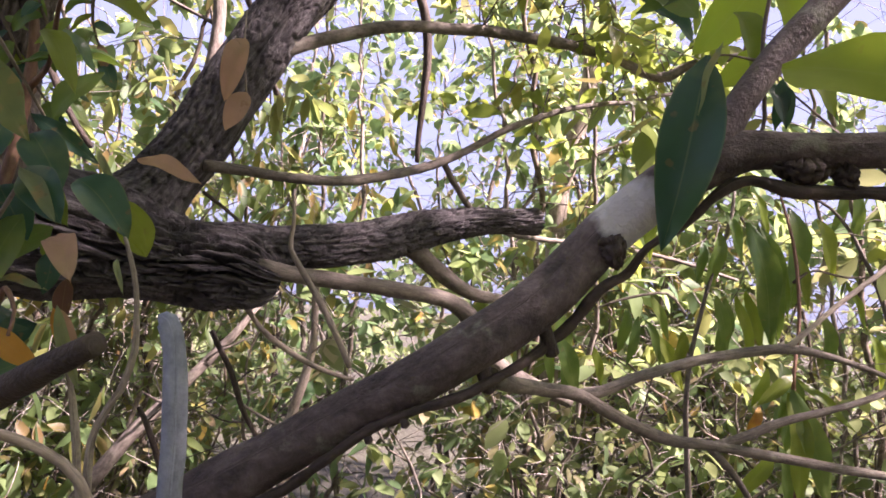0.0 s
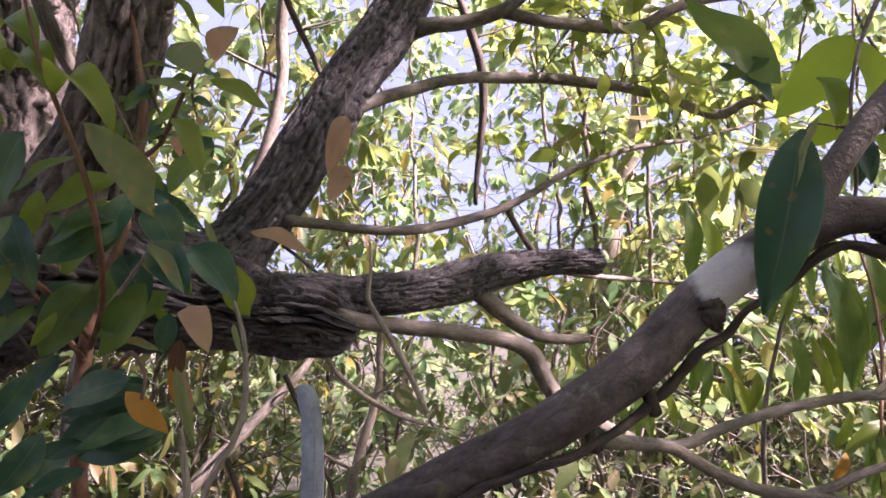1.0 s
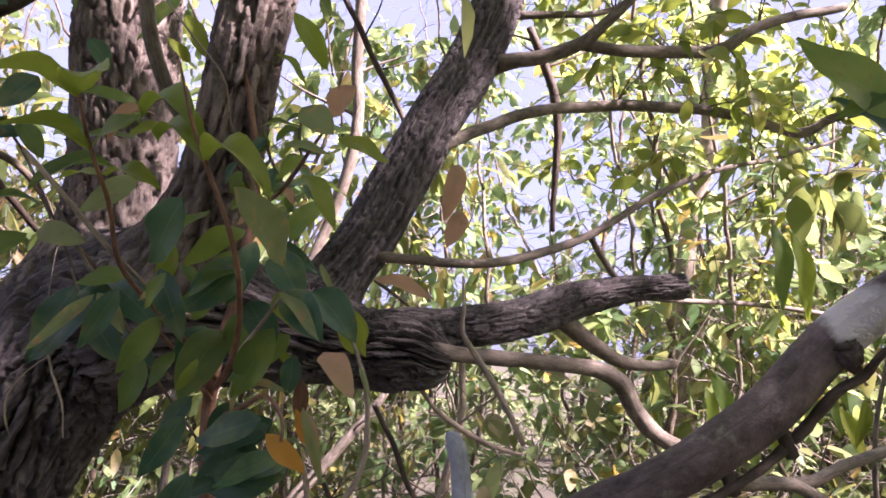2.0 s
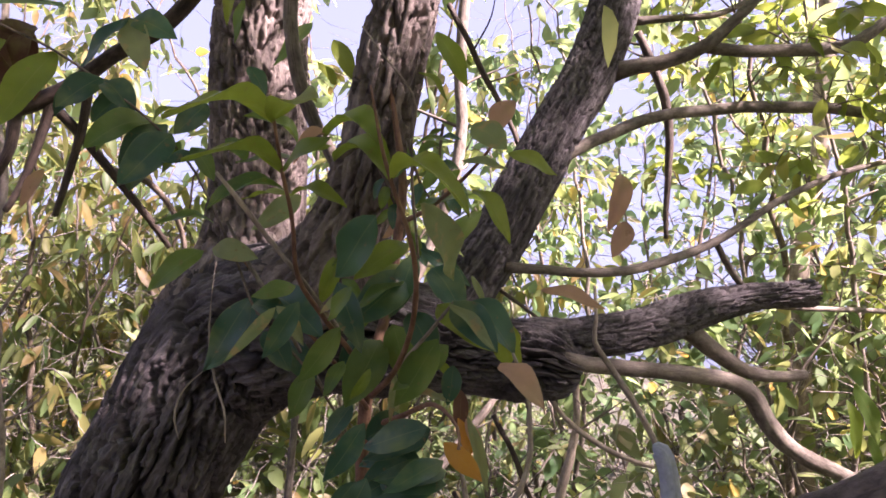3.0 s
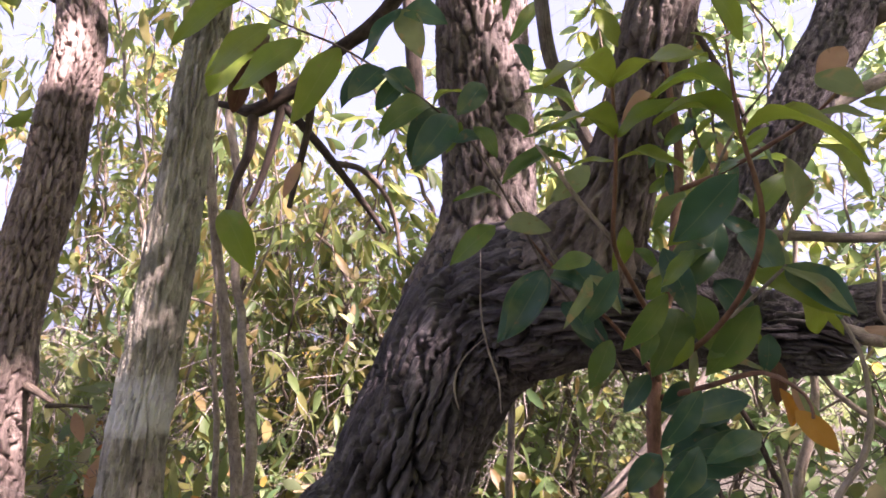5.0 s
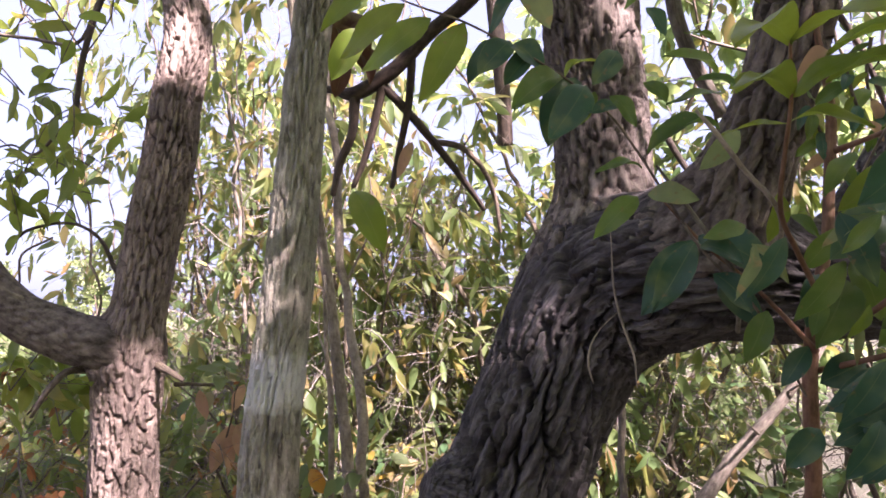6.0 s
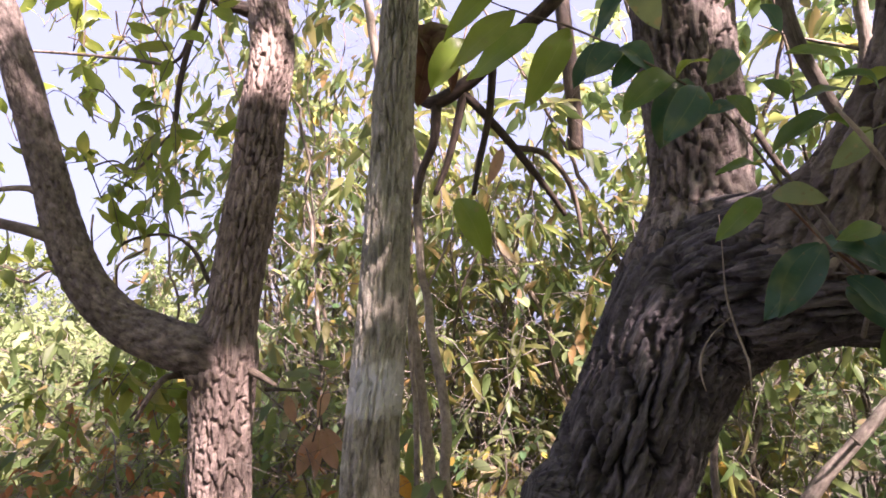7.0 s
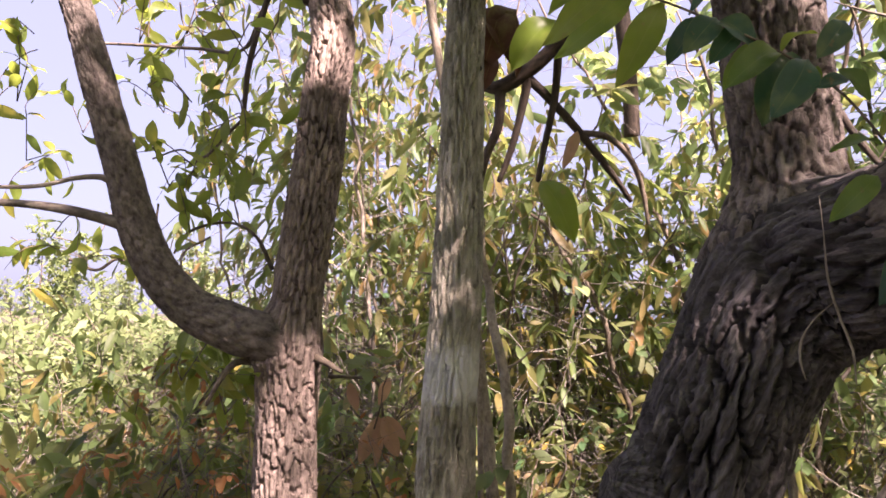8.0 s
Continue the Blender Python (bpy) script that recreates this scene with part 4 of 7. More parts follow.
limb("branch", fork_tree, [(-2.148, 0.676, 2.513, 0.01), (-2.17, 0.669, 2.438, 0.009), (-2.203, 0.656, 2.333, 0.008), (-2.23, 0.649, 2.228, 0.008), (-2.247, 0.652, 2.109, 0.006)], DARK, "dark hanging twig", sides=8, seed=76)
limb("branch", fork_tree, [(-2.413, 0.81, 1.446, 0.011), (-2.408, 0.748, 1.445, 0.01), (-2.397, 0.698, 1.4, 0.008), (-2.411, 0.669, 1.333, 0.005)], TWIG, sides=8, seed=77)
limb("branch", fork_tree, [(-2.276, 0.926, 1.464, 0.013), (-2.203, 0.925, 1.447, 0.01), (-2.151, 0.933, 1.428, 0.006)], TWIG, sides=8, seed=78)

pole = thing("slim_tree", "straight slim tree with pale greenish bark and a whitish patch", "tree")
limb("trunk", pole, [(-1.729, 0.895, 0.057, 0.073), (-1.672, 0.838, 0.755, 0.067), (-1.635, 0.808, 1.15, 0.061), (-1.617, 0.796, 1.336, 0.057), (-1.615, 0.805, 1.462, 0.055), (-1.644, 0.851, 1.691, 0.054), (-1.683, 0.902, 1.922, 0.053), (-1.723, 0.95, 2.165, 0.051), (-1.763, 1.003, 2.374, 0.048), (-1.79, 1.038, 2.605, 0.046), (-1.868, 1.135, 3.264, 0.041), (-1.923, 1.214, 4.183, 0.028)],
     BARK_C, sides=110, step=0.008, seed=81, lump=0.05, furrow=0.01, plate=(0.0125, 0.11), crack=(0.08, 0.1), strands=2.0)
thin = thing("sapling", "thin crooked pinkish-grey sapling stem", "sapling")
limb("stem", thin, [(-2.065, 1.607, -0.061, 0.022), (-2.001, 1.497, 1.016, 0.017), (-1.985, 1.462, 1.339, 0.017), (-2.022, 1.459, 1.498, 0.016), (-2.077, 1.46, 1.702, 0.014), (-2.078, 1.424, 1.927, 0.015), (-2.106, 1.436, 2.127, 0.014), (-2.149, 1.419, 2.433, 0.013), (-2.205, 1.419, 2.982, 0.01)], PALE, sides=12, seed=82, wander=0.015)
limb("twig", thin, [(-2.077, 1.46, 1.702, 0.006), (-2.03, 1.47, 1.79, 0.0045), (-2.0, 1.5, 1.9, 0.003), (-1.985, 1.51, 2.02, 0.0015)], PALE, sides=6, seed=84)
limb("twig", thin, [(-2.002, 1.462, 1.42, 0.005), (-1.95, 1.48, 1.45, 0.0035), (-1.9, 1.52, 1.51, 0.002)], PALE, sides=6, seed=85)
thin2 = thing("sapling", "thin pale sapling stem among the bushes", "sapling")
limb("stem", thin2, [(-2.07, 1.457, 0.017, 0.009), (-2.002, 1.354, 1.077, 0.009), (-1.986, 1.326, 1.35, 0.009), (-1.987, 1.304, 1.487, 0.007), (-1.978, 1.275, 1.726, 0.006)], PALE, sides=8, seed=83)
limb("twig", thin2, [(-1.987, 1.304, 1.487, 0.004), (-2.03, 1.31, 1.55, 0.003), (-2.05, 1.33, 1.64, 0.0015)], PALE, sides=6, seed=86)

# ---------------------------------------------------------------- dark broken branches
snag = thing("broken_branches", "dark broken branches hanging among the crowns", "branch")
limb("branch", snag, [(-1.399, 1.427, 2.701, 0.024), (-1.527, 1.407, 2.543, 0.023), (-1.651, 1.357, 2.437, 0.021), (-1.745, 1.317, 2.338, 0.022), (-1.852, 1.262, 2.264, 0.022), (-1.923, 1.238, 2.28, 0.012), (-1.995, 1.201, 2.293, 0.009)], DARK, sides=10, seed=91)
limb("branch", snag, [(-1.856, 1.259, 2.26, 0.017), (-1.876, 1.273, 2.149, 0.014), (-1.921, 1.273, 2.068, 0.012), (-1.945, 1.268, 1.966, 0.009)], DARK, sides=8, seed=92)
limb("branch", snag, [(-1.783, 1.303, 2.298, 0.015), (-1.825, 1.312, 2.175, 0.012), (-1.869, 1.318, 2.069, 0.01), (-1.898, 1.305, 1.992, 0.008)], DARK, sides=8, seed=93)
limb("branch", snag, [(-1.709, 1.344, 2.367, 0.013), (-1.738, 1.366, 2.231, 0.012), (-1.789, 1.383, 2.087, 0.01), (-1.809, 1.381, 1.993, 0.008)], DARK, sides=8, seed=94)
limb("branch", snag, [(-1.793, 1.296, 2.294, 0.015), (-1.752, 1.368, 2.226, 0.014), (-1.705, 1.449, 2.136, 0.013), (-1.668, 1.563, 2.031, 0.011), (-1.652, 1.655, 1.952, 0.008)], DARK, sides=8, seed=95)
limb("branch", snag, [(-1.705, 1.449, 2.136, 0.01), (-1.652, 1.523, 2.128, 0.01), (-1.619, 1.6, 2.066, 0.009), (-1.623, 1.676, 1.988, 0.008), (-1.616, 1.697, 1.881, 0.006)], TWIG, sides=8, seed=96)
hang = thing("hanging_snag", "short thick dark branch stub hanging down", "branch")
limb("stub", hang, [(-2.137, 2.446, 3.614, 0.03), (-2.149, 2.494, 3.232, 0.036), (-2.152, 2.562, 2.939, 0.039), (-2.165, 2.632, 2.674, 0.039), (-2.185, 2.685, 2.474, 0.038)], DARK, sides=12, seed=97, raw_end=True)

# ---------------------------------------------------------------- the leafy shoots before the trunk
shoot = thing("leafy_shoot", "reddish-stemmed sapling shoots with large glossy leaves in front of the trunk", "shrub")
limb("stem", shoot, [(-0.707, 1.318, -0.106, 0.015), (-0.679, 1.069, 1.147, 0.012), (-0.665, 0.988, 1.43, 0.011), (-0.655, 0.965, 1.567, 0.01), (-0.642, 0.964, 1.652, 0.009), (-0.631, 0.976, 1.723, 0.008), (-0.627, 0.982, 1.814, 0.008), (-0.619, 0.977, 1.915, 0.007), (-0.628, 0.957, 2.004, 0.005), (-0.641, 0.933, 2.102, 0.003)], RED, "reddish brown main stem", sides=12, seed=201, wander=0.006)
limb("stem", shoot, [(-0.642, 0.955, 1.59, 0.005), (-0.635, 0.87, 1.635, 0.004), (-0.645, 0.79, 1.685, 0.0034), (-0.654, 0.735, 1.73, 0.003), (-0.64, 0.69, 1.79, 0.0026), (-0.624, 0.635, 1.833, 0.0022), (-0.619, 0.604, 1.879, 0.0018), (-0.612, 0.583, 1.9, 0.0012)], RED, sides=9, seed=202)
limb("stem", shoot, [(-0.644, 0.955, 1.58, 0.005), (-0.57, 0.86, 1.62, 0.004), (-0.51, 0.76, 1.68, 0.0034), (-0.486, 0.69, 1.745, 0.003), (-0.499, 0.645, 1.82, 0.0024), (-0.502, 0.623, 1.851, 0.002), (-0.506, 0.598, 1.905, 0.0012)], RED, sides=9, seed=203)
limb("stem", shoot, [(-0.617, 0.979, 1.85, 0.005), (-0.548, 0.91, 1.854, 0.003), (-0.481, 0.82, 1.86, 0.003), (-0.432, 0.755, 1.87, 0.002), (-0.405, 0.74, 1.895, 0.0016)], RED, sides=8, seed=204)
limb("stem", shoot, [(-0.651, 0.973, 1.533, 0.005), (-0.575, 0.909, 1.558, 0.004), (-0.502, 0.823, 1.581, 0.003), (-0.457, 0.778, 1.56, 0.002), (-0.45, 0.764, 1.537, 0.002)], RED, sides=8, seed=205)
limb("stem", shoot, [(-0.648, 0.955, 1.56, 0.004), (-0.72, 0.93, 1.65, 0.003), (-0.785, 0.895, 1.718, 0.0025), (-0.83, 0.86, 1.78, 0.0018)], RED, sides=8, seed=208)
limb("stem", shoot, [(-0.57, 0.86, 1.62, 0.003), (-0.51, 0.82, 1.67, 0.0025), (-0.47, 0.79, 1.705, 0.002)], PALE, sides=7, seed=209)
leaf(shoot, (-0.619, 0.604, 1.879), (-0.64, 0.47, 1.832), (-0.05, -0.45, 0.9), "light", wide=0.75, form=1)
leaf(shoot, (-0.619, 0.604, 1.879), (-0.509, 0.502, 1.85), (0.1, -0.5, 0.86), "light", wide=0.7, form=0)
leaf(shoot, (-0.624, 0.635, 1.833), (-0.65, 0.51, 1.806), (-0.05, -0.4, 0.92), "light", wide=0.7, form=1)
leaf(shoot, (-0.624, 0.635, 1.833), (-0.556, 0.62, 1.862), (0.2, -0.75, 0.6), "light", wide=1.1, form=0)
leaf(shoot, (-0.635, 0.675, 1.817), (-0.707, 0.682, 1.816), (0.1, -0.5, 0.86), "light", wide=0.8, form=0)
leaf(shoot, (-0.635, 0.675, 1.817), (-0.554, 0.66, 1.795), (0.1, -0.5, 0.86), "light", wide=0.75, form=1)
leaf(shoot, (-0.708, 0.682, 1.933), (-0.731, 0.638, 1.931), (0.1, -0.5, 0.86), "green", wide=1.0)
leaf(shoot, (-0.688, 0.697, 1.868), (-0.733, 0.683, 1.888), (0.1, -0.5, 0.86), "green", wide=0.8)
leaf(shoot, (-0.502, 0.623, 1.851), (-0.598, 0.673, 1.881), (0.1, -0.5, 0.86), "light", wide=0.7)
leaf(shoot, (-0.589, 0.682, 1.888), (-0.624, 0.658, 1.847), (0.2, -0.8, 0.5), "dead", wide=0.7, form=2)
leaf(shoot, (-0.499, 0.645, 1.82), (-0.6, 0.703, 1.864), (0.1, -0.5, 0.86), "light", wide=0.65)
leaf(shoot, (-0.499, 0.645, 1.82), (-0.395, 0.591, 1.765), (0.25, -0.6, 0.75), "light", wide=0.62, form=2)
leaf(shoot, (-0.462, 0.642, 1.792), (-0.471, 0.787, 1.733), (0.45, -0.86, 0.2), "pale", wide=0.75, form=0)
leaf(shoot, (-0.437, 0.741, 1.831), (-0.387, 0.728, 1.764), (0.5, -0.75, 0.4), "light", wide=0.65, form=1)
leaf(shoot, (-0.432, 0.715, 1.9), (-0.388, 0.708, 1.866), (0.35, -0.93, 0.12), "pale", wide=1.75, form=0)
leaf(shoot, (-0.428, 0.8, 1.922), (-0.402, 0.8, 1.962), (0.35, -0.93, 0.12), "dead", wide=1.6, form=2)
leaf(shoot, (-0.393, 0.731, 1.869), (-0.343, 0.767, 1.851), (0.3, -0.8, 0.5), "light", wide=1.0, form=0)
leaf(shoot, (-0.432, 0.68, 1.847), (-0.384, 0.69, 1.838), (0.2, -0.8, 0.55), "pale", wide=0.7, form=0)
leaf(shoot, (-0.549, 0.842, 1.927), (-0.496, 0.859, 1.932), (0.1, -0.5, 0.86), "green", wide=0.8)
leaf(shoot, (-0.501, 0.697, 1.846), (-0.476, 0.696, 1.845), (0.1, -0.5, 0.86), "light", wide=1.0)
leaf(shoot, (-0.502, 0.62, 1.775), (-0.573, 0.682, 1.721), (0.35, -0.93, 0.12), "blue", wide=1.0, form=0)
leaf(shoot, (-0.543, 0.818, 1.784), (-0.599, 0.781, 1.729), (0.3, -0.9, 0.3), "light", wide=0.95, form=1)
leaf(shoot, (-0.549, 0.86, 1.777), (-0.573, 0.84, 1.687), (0.35, -0.93, 0.12), "blue", wide=0.9)
leaf(shoot, (-0.508, 0.874, 1.779), (-0.467, 0.894, 1.844), (0.3, -0.8, 0.5), "green", wide=0.9)
leaf(shoot, (-0.486, 0.854, 1.892), (-0.524, 0.851, 1.858), (0.35, -0.93, 0.12), "light", wide=0.8)
leaf(shoot, (-0.471, 0.789, 1.705), (-0.404, 0.754, 1.646), (0.35, -0.93, 0.12), "blue", wide=1.05, form=0)
leaf(shoot, (-0.473, 0.782, 1.702), (-0.405, 0.747, 1.645), (0.6, -0.75, 0.25), "pale", wide=0.5, form=0)
leaf(shoot, (-0.772, 0.811, 1.709), (-0.832, 0.81, 1.611), (0.3, -0.94, 0.1), "blue", wide=0.92, form=0)
leaf(shoot, (-0.683, 0.736, 1.692), (-0.689, 0.651, 1.623), (0.75, -0.5, 0.4), "pale", wide=0.4, form=0)
leaf(shoot, (-0.787, 0.885, 1.725), (-0.67, 0.85, 1.66), (0.25, -0.85, 0.45), "blue", wide=0.85, form=1)
leaf(shoot, (-0.767, 0.91, 1.656), (-0.702, 0.897, 1.593), (0.35, -0.93, 0.12), "blue", wide=0.95, form=1)
leaf(shoot, (-0.65, 0.735, 1.699), (-0.693, 0.733, 1.629), (0.6, -0.79, 0.1), "blue", wide=0.8, form=0)
leaf(shoot, (-0.689, 0.749, 1.695), (-0.652, 0.759, 1.647), (0.6, -0.75, 0.3), "pale", wide=0.8, form=1)
leaf(shoot, (-0.505, 0.84, 1.662), (-0.572, 0.872, 1.572), (0.35, -0.93, 0.12), "green", wide=1.0, form=0)
leaf(shoot, (-0.498, 0.89, 1.629), (-0.503, 0.887, 1.576), (0.35, -0.93, 0.12), "blue", wide=1.25, form=0)
leaf(shoot, (-0.4, 0.742, 1.633), (-0.339, 0.676, 1.591), (0.3, -0.8, 0.5), "dead", wide=0.85, form=0)
leaf(shoot, (-0.509, 0.844, 1.705), (-0.41, 0.774, 1.646), (0.2, -0.9, 0.35), "light", wide=0.8, form=0)
leaf(shoot, (-0.503, 0.847, 1.705), (-0.421, 0.784, 1.652), (0.2, -0.9, 0.35), "pale", wide=0.35, form=0)
leaf(shoot, (-0.487, 0.883, 1.561), (-0.477, 0.919, 1.513), (0.2, -0.9, 0.35), "orange", wide=0.75, form=2)
leaf(shoot, (-0.381, 0.814, 1.619), (-0.358, 0.794, 1.582), (0.2, -0.9, 0.35), "pale", wide=0.35, form=1)
leaf(shoot, (-0.457, 0.944, 1.7), (-0.443, 1.0, 1.635), (0.35, -0.93, 0.12), "light", wide=1.2, form=1)
leaf(shoot, (-0.524, 0.903, 1.634), (-0.505, 0.909, 1.613), (0.35, -0.93, 0.12), "light", wide=1.2)
leaf(shoot, (-0.449, 0.92, 1.698), (-0.414, 0.94, 1.63), (0.35, -0.93, 0.12), "light", wide=0.75, form=0)
leaf(shoot, (-0.467, 0.762, 1.544), (-0.427, 0.784, 1.502), (0.21, -0.97, 0.05), "orange", wide=1.05, form=0)
leaf(shoot, (-0.473, 0.871, 1.562), (-0.45, 0.88, 1.512), (0.35, -0.93, 0.12), "dead", wide=0.9, form=0)
leaf(shoot, (-0.493, 0.912, 1.597), (-0.492, 0.907, 1.537), (0.35, -0.93, 0.12), "brown", wide=0.8, form=0)
leaf(shoot, (-0.467, 0.858, 1.566), (-0.444, 0.881, 1.473), (0.35, -0.93, 0.12), "pale", wide=0.4, form=1)
# blue leaves from here down: the trunk's shade put into their colour
leaf(shoot, (-0.518, 0.852, 1.55), (-0.612, 0.861, 1.516), (0.2, -0.9, 0.35), "blue", wide=1.0, form=0)
leaf(shoot, (-0.514, 0.926, 1.486), (-0.598, 0.87, 1.472), (0.2, -0.9, 0.4), "blue", wide=0.8, form=1)
leaf(shoot, (-0.541, 0.925, 1.534), (-0.617, 0.874, 1.498), (0.2, -0.9, 0.4), "blue", wide=0.85, form=0)
leaf(shoot, (-0.512, 0.922, 1.47), (-0.592, 0.896, 1.461), (0.2, -0.9, 0.4), "blue", wide=0.8, form=0)
leaf(shoot, (-0.582, 0.9, 1.476), (-0.626, 0.864, 1.447), (0.35, -0.93, 0.12), "blue", wide=0.9, form=0)
leaf(shoot, (-0.555, 0.869, 1.585), (-0.499, 0.888, 1.581), (0.1, -0.5, 0.85), "pale", wide=0.7, form=1)
leaf(shoot, (-0.597, 0.929, 1.616), (-0.6, 0.924, 1.544), (0.35, -0.93, 0.12), "pale", wide=0.5, form=0)
leaf(shoot, (-0.592, 0.734, 1.669), (-0.646, 0.741, 1.602), (0.6, -0.79, 0.1), "green", wide=0.9, form=0)
leaf(shoot, (-0.583, 0.741, 1.711), (-0.612, 0.721, 1.683), (0.5, -0.6, 0.6), "pale", wide=0.8, form=1)
leaf(shoot, (-0.554, 0.682, 1.711), (-0.592, 0.704, 1.674), (0.5, -0.7, 0.5), "green", wide=0.9, form=0)
leaf(shoot, (-0.56, 0.748, 1.56), (-0.604, 0.74, 1.492), (0.6, -0.78, 0.1), "blue", wide=0.9, form=0)
leaf(shoot, (-0.569, 0.783, 1.493), (-0.604, 0.77, 1.426), (0.6, -0.78, 0.1), "blue", wide=1.0, form=1)
leaf(shoot, (-0.574, 0.788, 1.622), (-0.598, 0.787, 1.583), (0.6, -0.78, 0.1), "light", wide=0.7, form=1)
leaf(shoot, (-0.674, 0.863, 1.776), (-0.691, 0.87, 1.709), (0.6, -0.78, 0.1), "light", wide=0.9, form=1)
leaf(shoot, (-0.662, 0.87, 1.745), (-0.631, 0.878, 1.714), (0.6, -0.78, 0.1), "green", wide=0.9, form=1)
leaf(shoot, (-0.564, 0.952, 2.155), (-0.526, 1.011, 2.083), (0.35, -0.93, 0.12), "light", wide=0.9, form=0)
leaf(shoot, (-0.926, 1.178, 2.341), (-0.986, 1.14, 2.231), (0.35, -0.93, 0.12), "green", wide=0.7, form=0)
leaf(shoot, (-0.594, 0.961, 2.093), (-0.555, 0.995, 2.051), (0.4, -0.7, 0.6), "light", wide=0.6, form=1)
leaf(shoot, (-0.734, 0.927, 2.15), (-0.699, 0.945, 2.081), (0.35, -0.93, 0.12), "light", wide=1.0, form=0)
leaf(shoot, (-0.739, 0.958, 2.086), (-0.75, 0.906, 2.103), (0.35, -0.93, 0.12), "light", wide=1.0, form=0)
leaf(shoot, (-0.557, 0.879, 1.758), (-0.611, 0.845, 1.69), (0.236, -0.93, 0.281), "green", wide=1.2)
leaf(shoot, (-0.486, 0.897, 1.714), (-0.415, 0.898, 1.648), (0.4, -0.812, 0.425), "blue", wide=1.05)
leaf(shoot, (-0.509, 0.898, 1.656), (-0.567, 0.85, 1.593), (0.308, -0.871, 0.384), "green", wide=1.1)
leaf(shoot, (-0.609, 0.896, 1.661), (-0.636, 0.856, 1.567), (0.4, -0.881, 0.251), "green", wide=1.1)
leaf(shoot, (-0.791, 0.866, 1.718), (-0.858, 0.842, 1.607), (0.228, -0.971, 0.077), "blue", wide=1.1)
leaf(shoot, (-0.693, 0.856, 1.616), (-0.723, 0.858, 1.546), (0.188, -0.975, -0.115), "green", wide=1.2)
leaf(shoot, (-0.555, 0.858, 1.752), (-0.612, 0.798, 1.675), (0.495, -0.825, 0.272), "blue", wide=1.2)
leaf(shoot, (-0.652, 0.892, 1.674), (-0.597, 0.88, 1.73), (-0.06, -0.985, -0.163), "green", wide=1.0)
leaf(shoot, (-0.636, 0.899, 1.666), (-0.649, 0.876, 1.594), (0.325, -0.915, 0.238), "blue", wide=1.1)
leaf(shoot, (-0.595, 0.968, 1.55), (-0.645, 0.946, 1.516), (0.273, -0.938, 0.212), "blue", wide=1.5)
leaf(shoot, (-0.546, 0.945, 1.539), (-0.638, 0.912, 1.483), (0.125, -0.93, 0.344), "blue", wide=1.1)
leaf(shoot, (-0.529, 0.963, 1.475), (-0.622, 0.926, 1.438), (0.197, -0.892, 0.407), "blue", wide=1.1)
leaf(shoot, (-0.584, 0.915, 1.511), (-0.542, 0.916, 1.47), (0.39, -0.845, 0.364), "blue", wide=1.1)
leaf(shoot, (-0.65, 0.956, 1.454), (-0.689, 0.931, 1.399), (0.193, -0.935, 0.297), "blue", wide=1.1)
leaf(shoot, (-0.563, 0.903, 1.499), (-0.622, 0.89, 1.459), (0.142, -0.982, 0.123), "blue", wide=1.2)
leaf(shoot, (-0.654, 0.911, 1.569), (-0.685, 0.889, 1.514), (0.202, -0.943, 0.265), "blue", wide=1.1)
leaf(shoot, (-0.558, 0.867, 1.697), (-0.517, 0.872, 1.637), (0.371, -0.91, 0.186), "blue", wide=1.2)
leaf(shoot, (-0.598, 0.91, 1.684), (-0.567, 0.903, 1.605), (0.343, -0.916, 0.208), "green", wide=1.2)
leaf(shoot, (-0.527, 0.867, 1.759), (-0.478, 0.864, 1.698), (0.3, -0.911, 0.284), "blue", wide=1.2)
leaf(shoot, (-0.463, 0.96, 1.862), (-0.555, 0.879, 1.846), (0.1, -0.5, 0.86), "green", wide=0.8, form=1)
leaf(shoot, (-0.557, 0.904, 1.792), (-0.492, 0.949, 1.743), (0.2, -0.95, 0.2), "blue", wide=0.6, form=0)
leaf(shoot, (-0.489, 0.937, 1.758), (-0.471, 0.952, 1.715), (0.2, -0.95, 0.2), "pale", wide=0.6, form=0)
leaf(shoot, (-0.546, 0.914, 1.829), (-0.505, 0.946, 1.787), (0.1, -0.5, 0.86), "green", wide=0.8, form=0)
leaf(shoot, (-0.595, 0.728, 1.722), (-0.563, 0.737, 1.64), (0.2, -0.95, 0.2), "blue", wide=0.9, form=0)
leaf(shoot, (-0.56, 0.852, 1.74), (-0.599, 0.781, 1.691), (0.1, -0.5, 0.86), "green", wide=0.9, form=0)
leaf(shoot, (-0.582, 0.797, 1.804), (-0.609, 0.738, 1.743), (0.1, -0.5, 0.86), "green", wide=0.8, form=0)
leaf(shoot, (-0.513, 0.907, 1.502), (-0.571, 0.841, 1.465), (0.1, -0.85, 0.5), "blue", wide=0.9, form=0)
leaf(shoot, (-0.557, 0.845, 1.446), (-0.592, 0.788, 1.419), (0.1, -0.85, 0.5), "blue", wide=0.9, form=0)
leaf(shoot, (-0.625, 0.816, 1.63), (-0.633, 0.783, 1.584), (0.2, -0.95, 0.2), "green", wide=1.0, form=0)
leaf(shoot, (-0.517, 0.871, 1.892), (-0.48, 0.902, 1.844), (0.1, -0.5, 0.86), "green", wide=0.9, form=0)
leaf(shoot, (-0.518, 0.906, 1.866), (-0.548, 0.857, 1.837), (0.1, -0.5, 0.86), "green", wide=1.0, form=0)
leaf(shoot, (-0.366, 0.806, 1.722), (-0.29, 0.793, 1.698), (0.035, -0.807, 0.59), "dead", wide=.7)
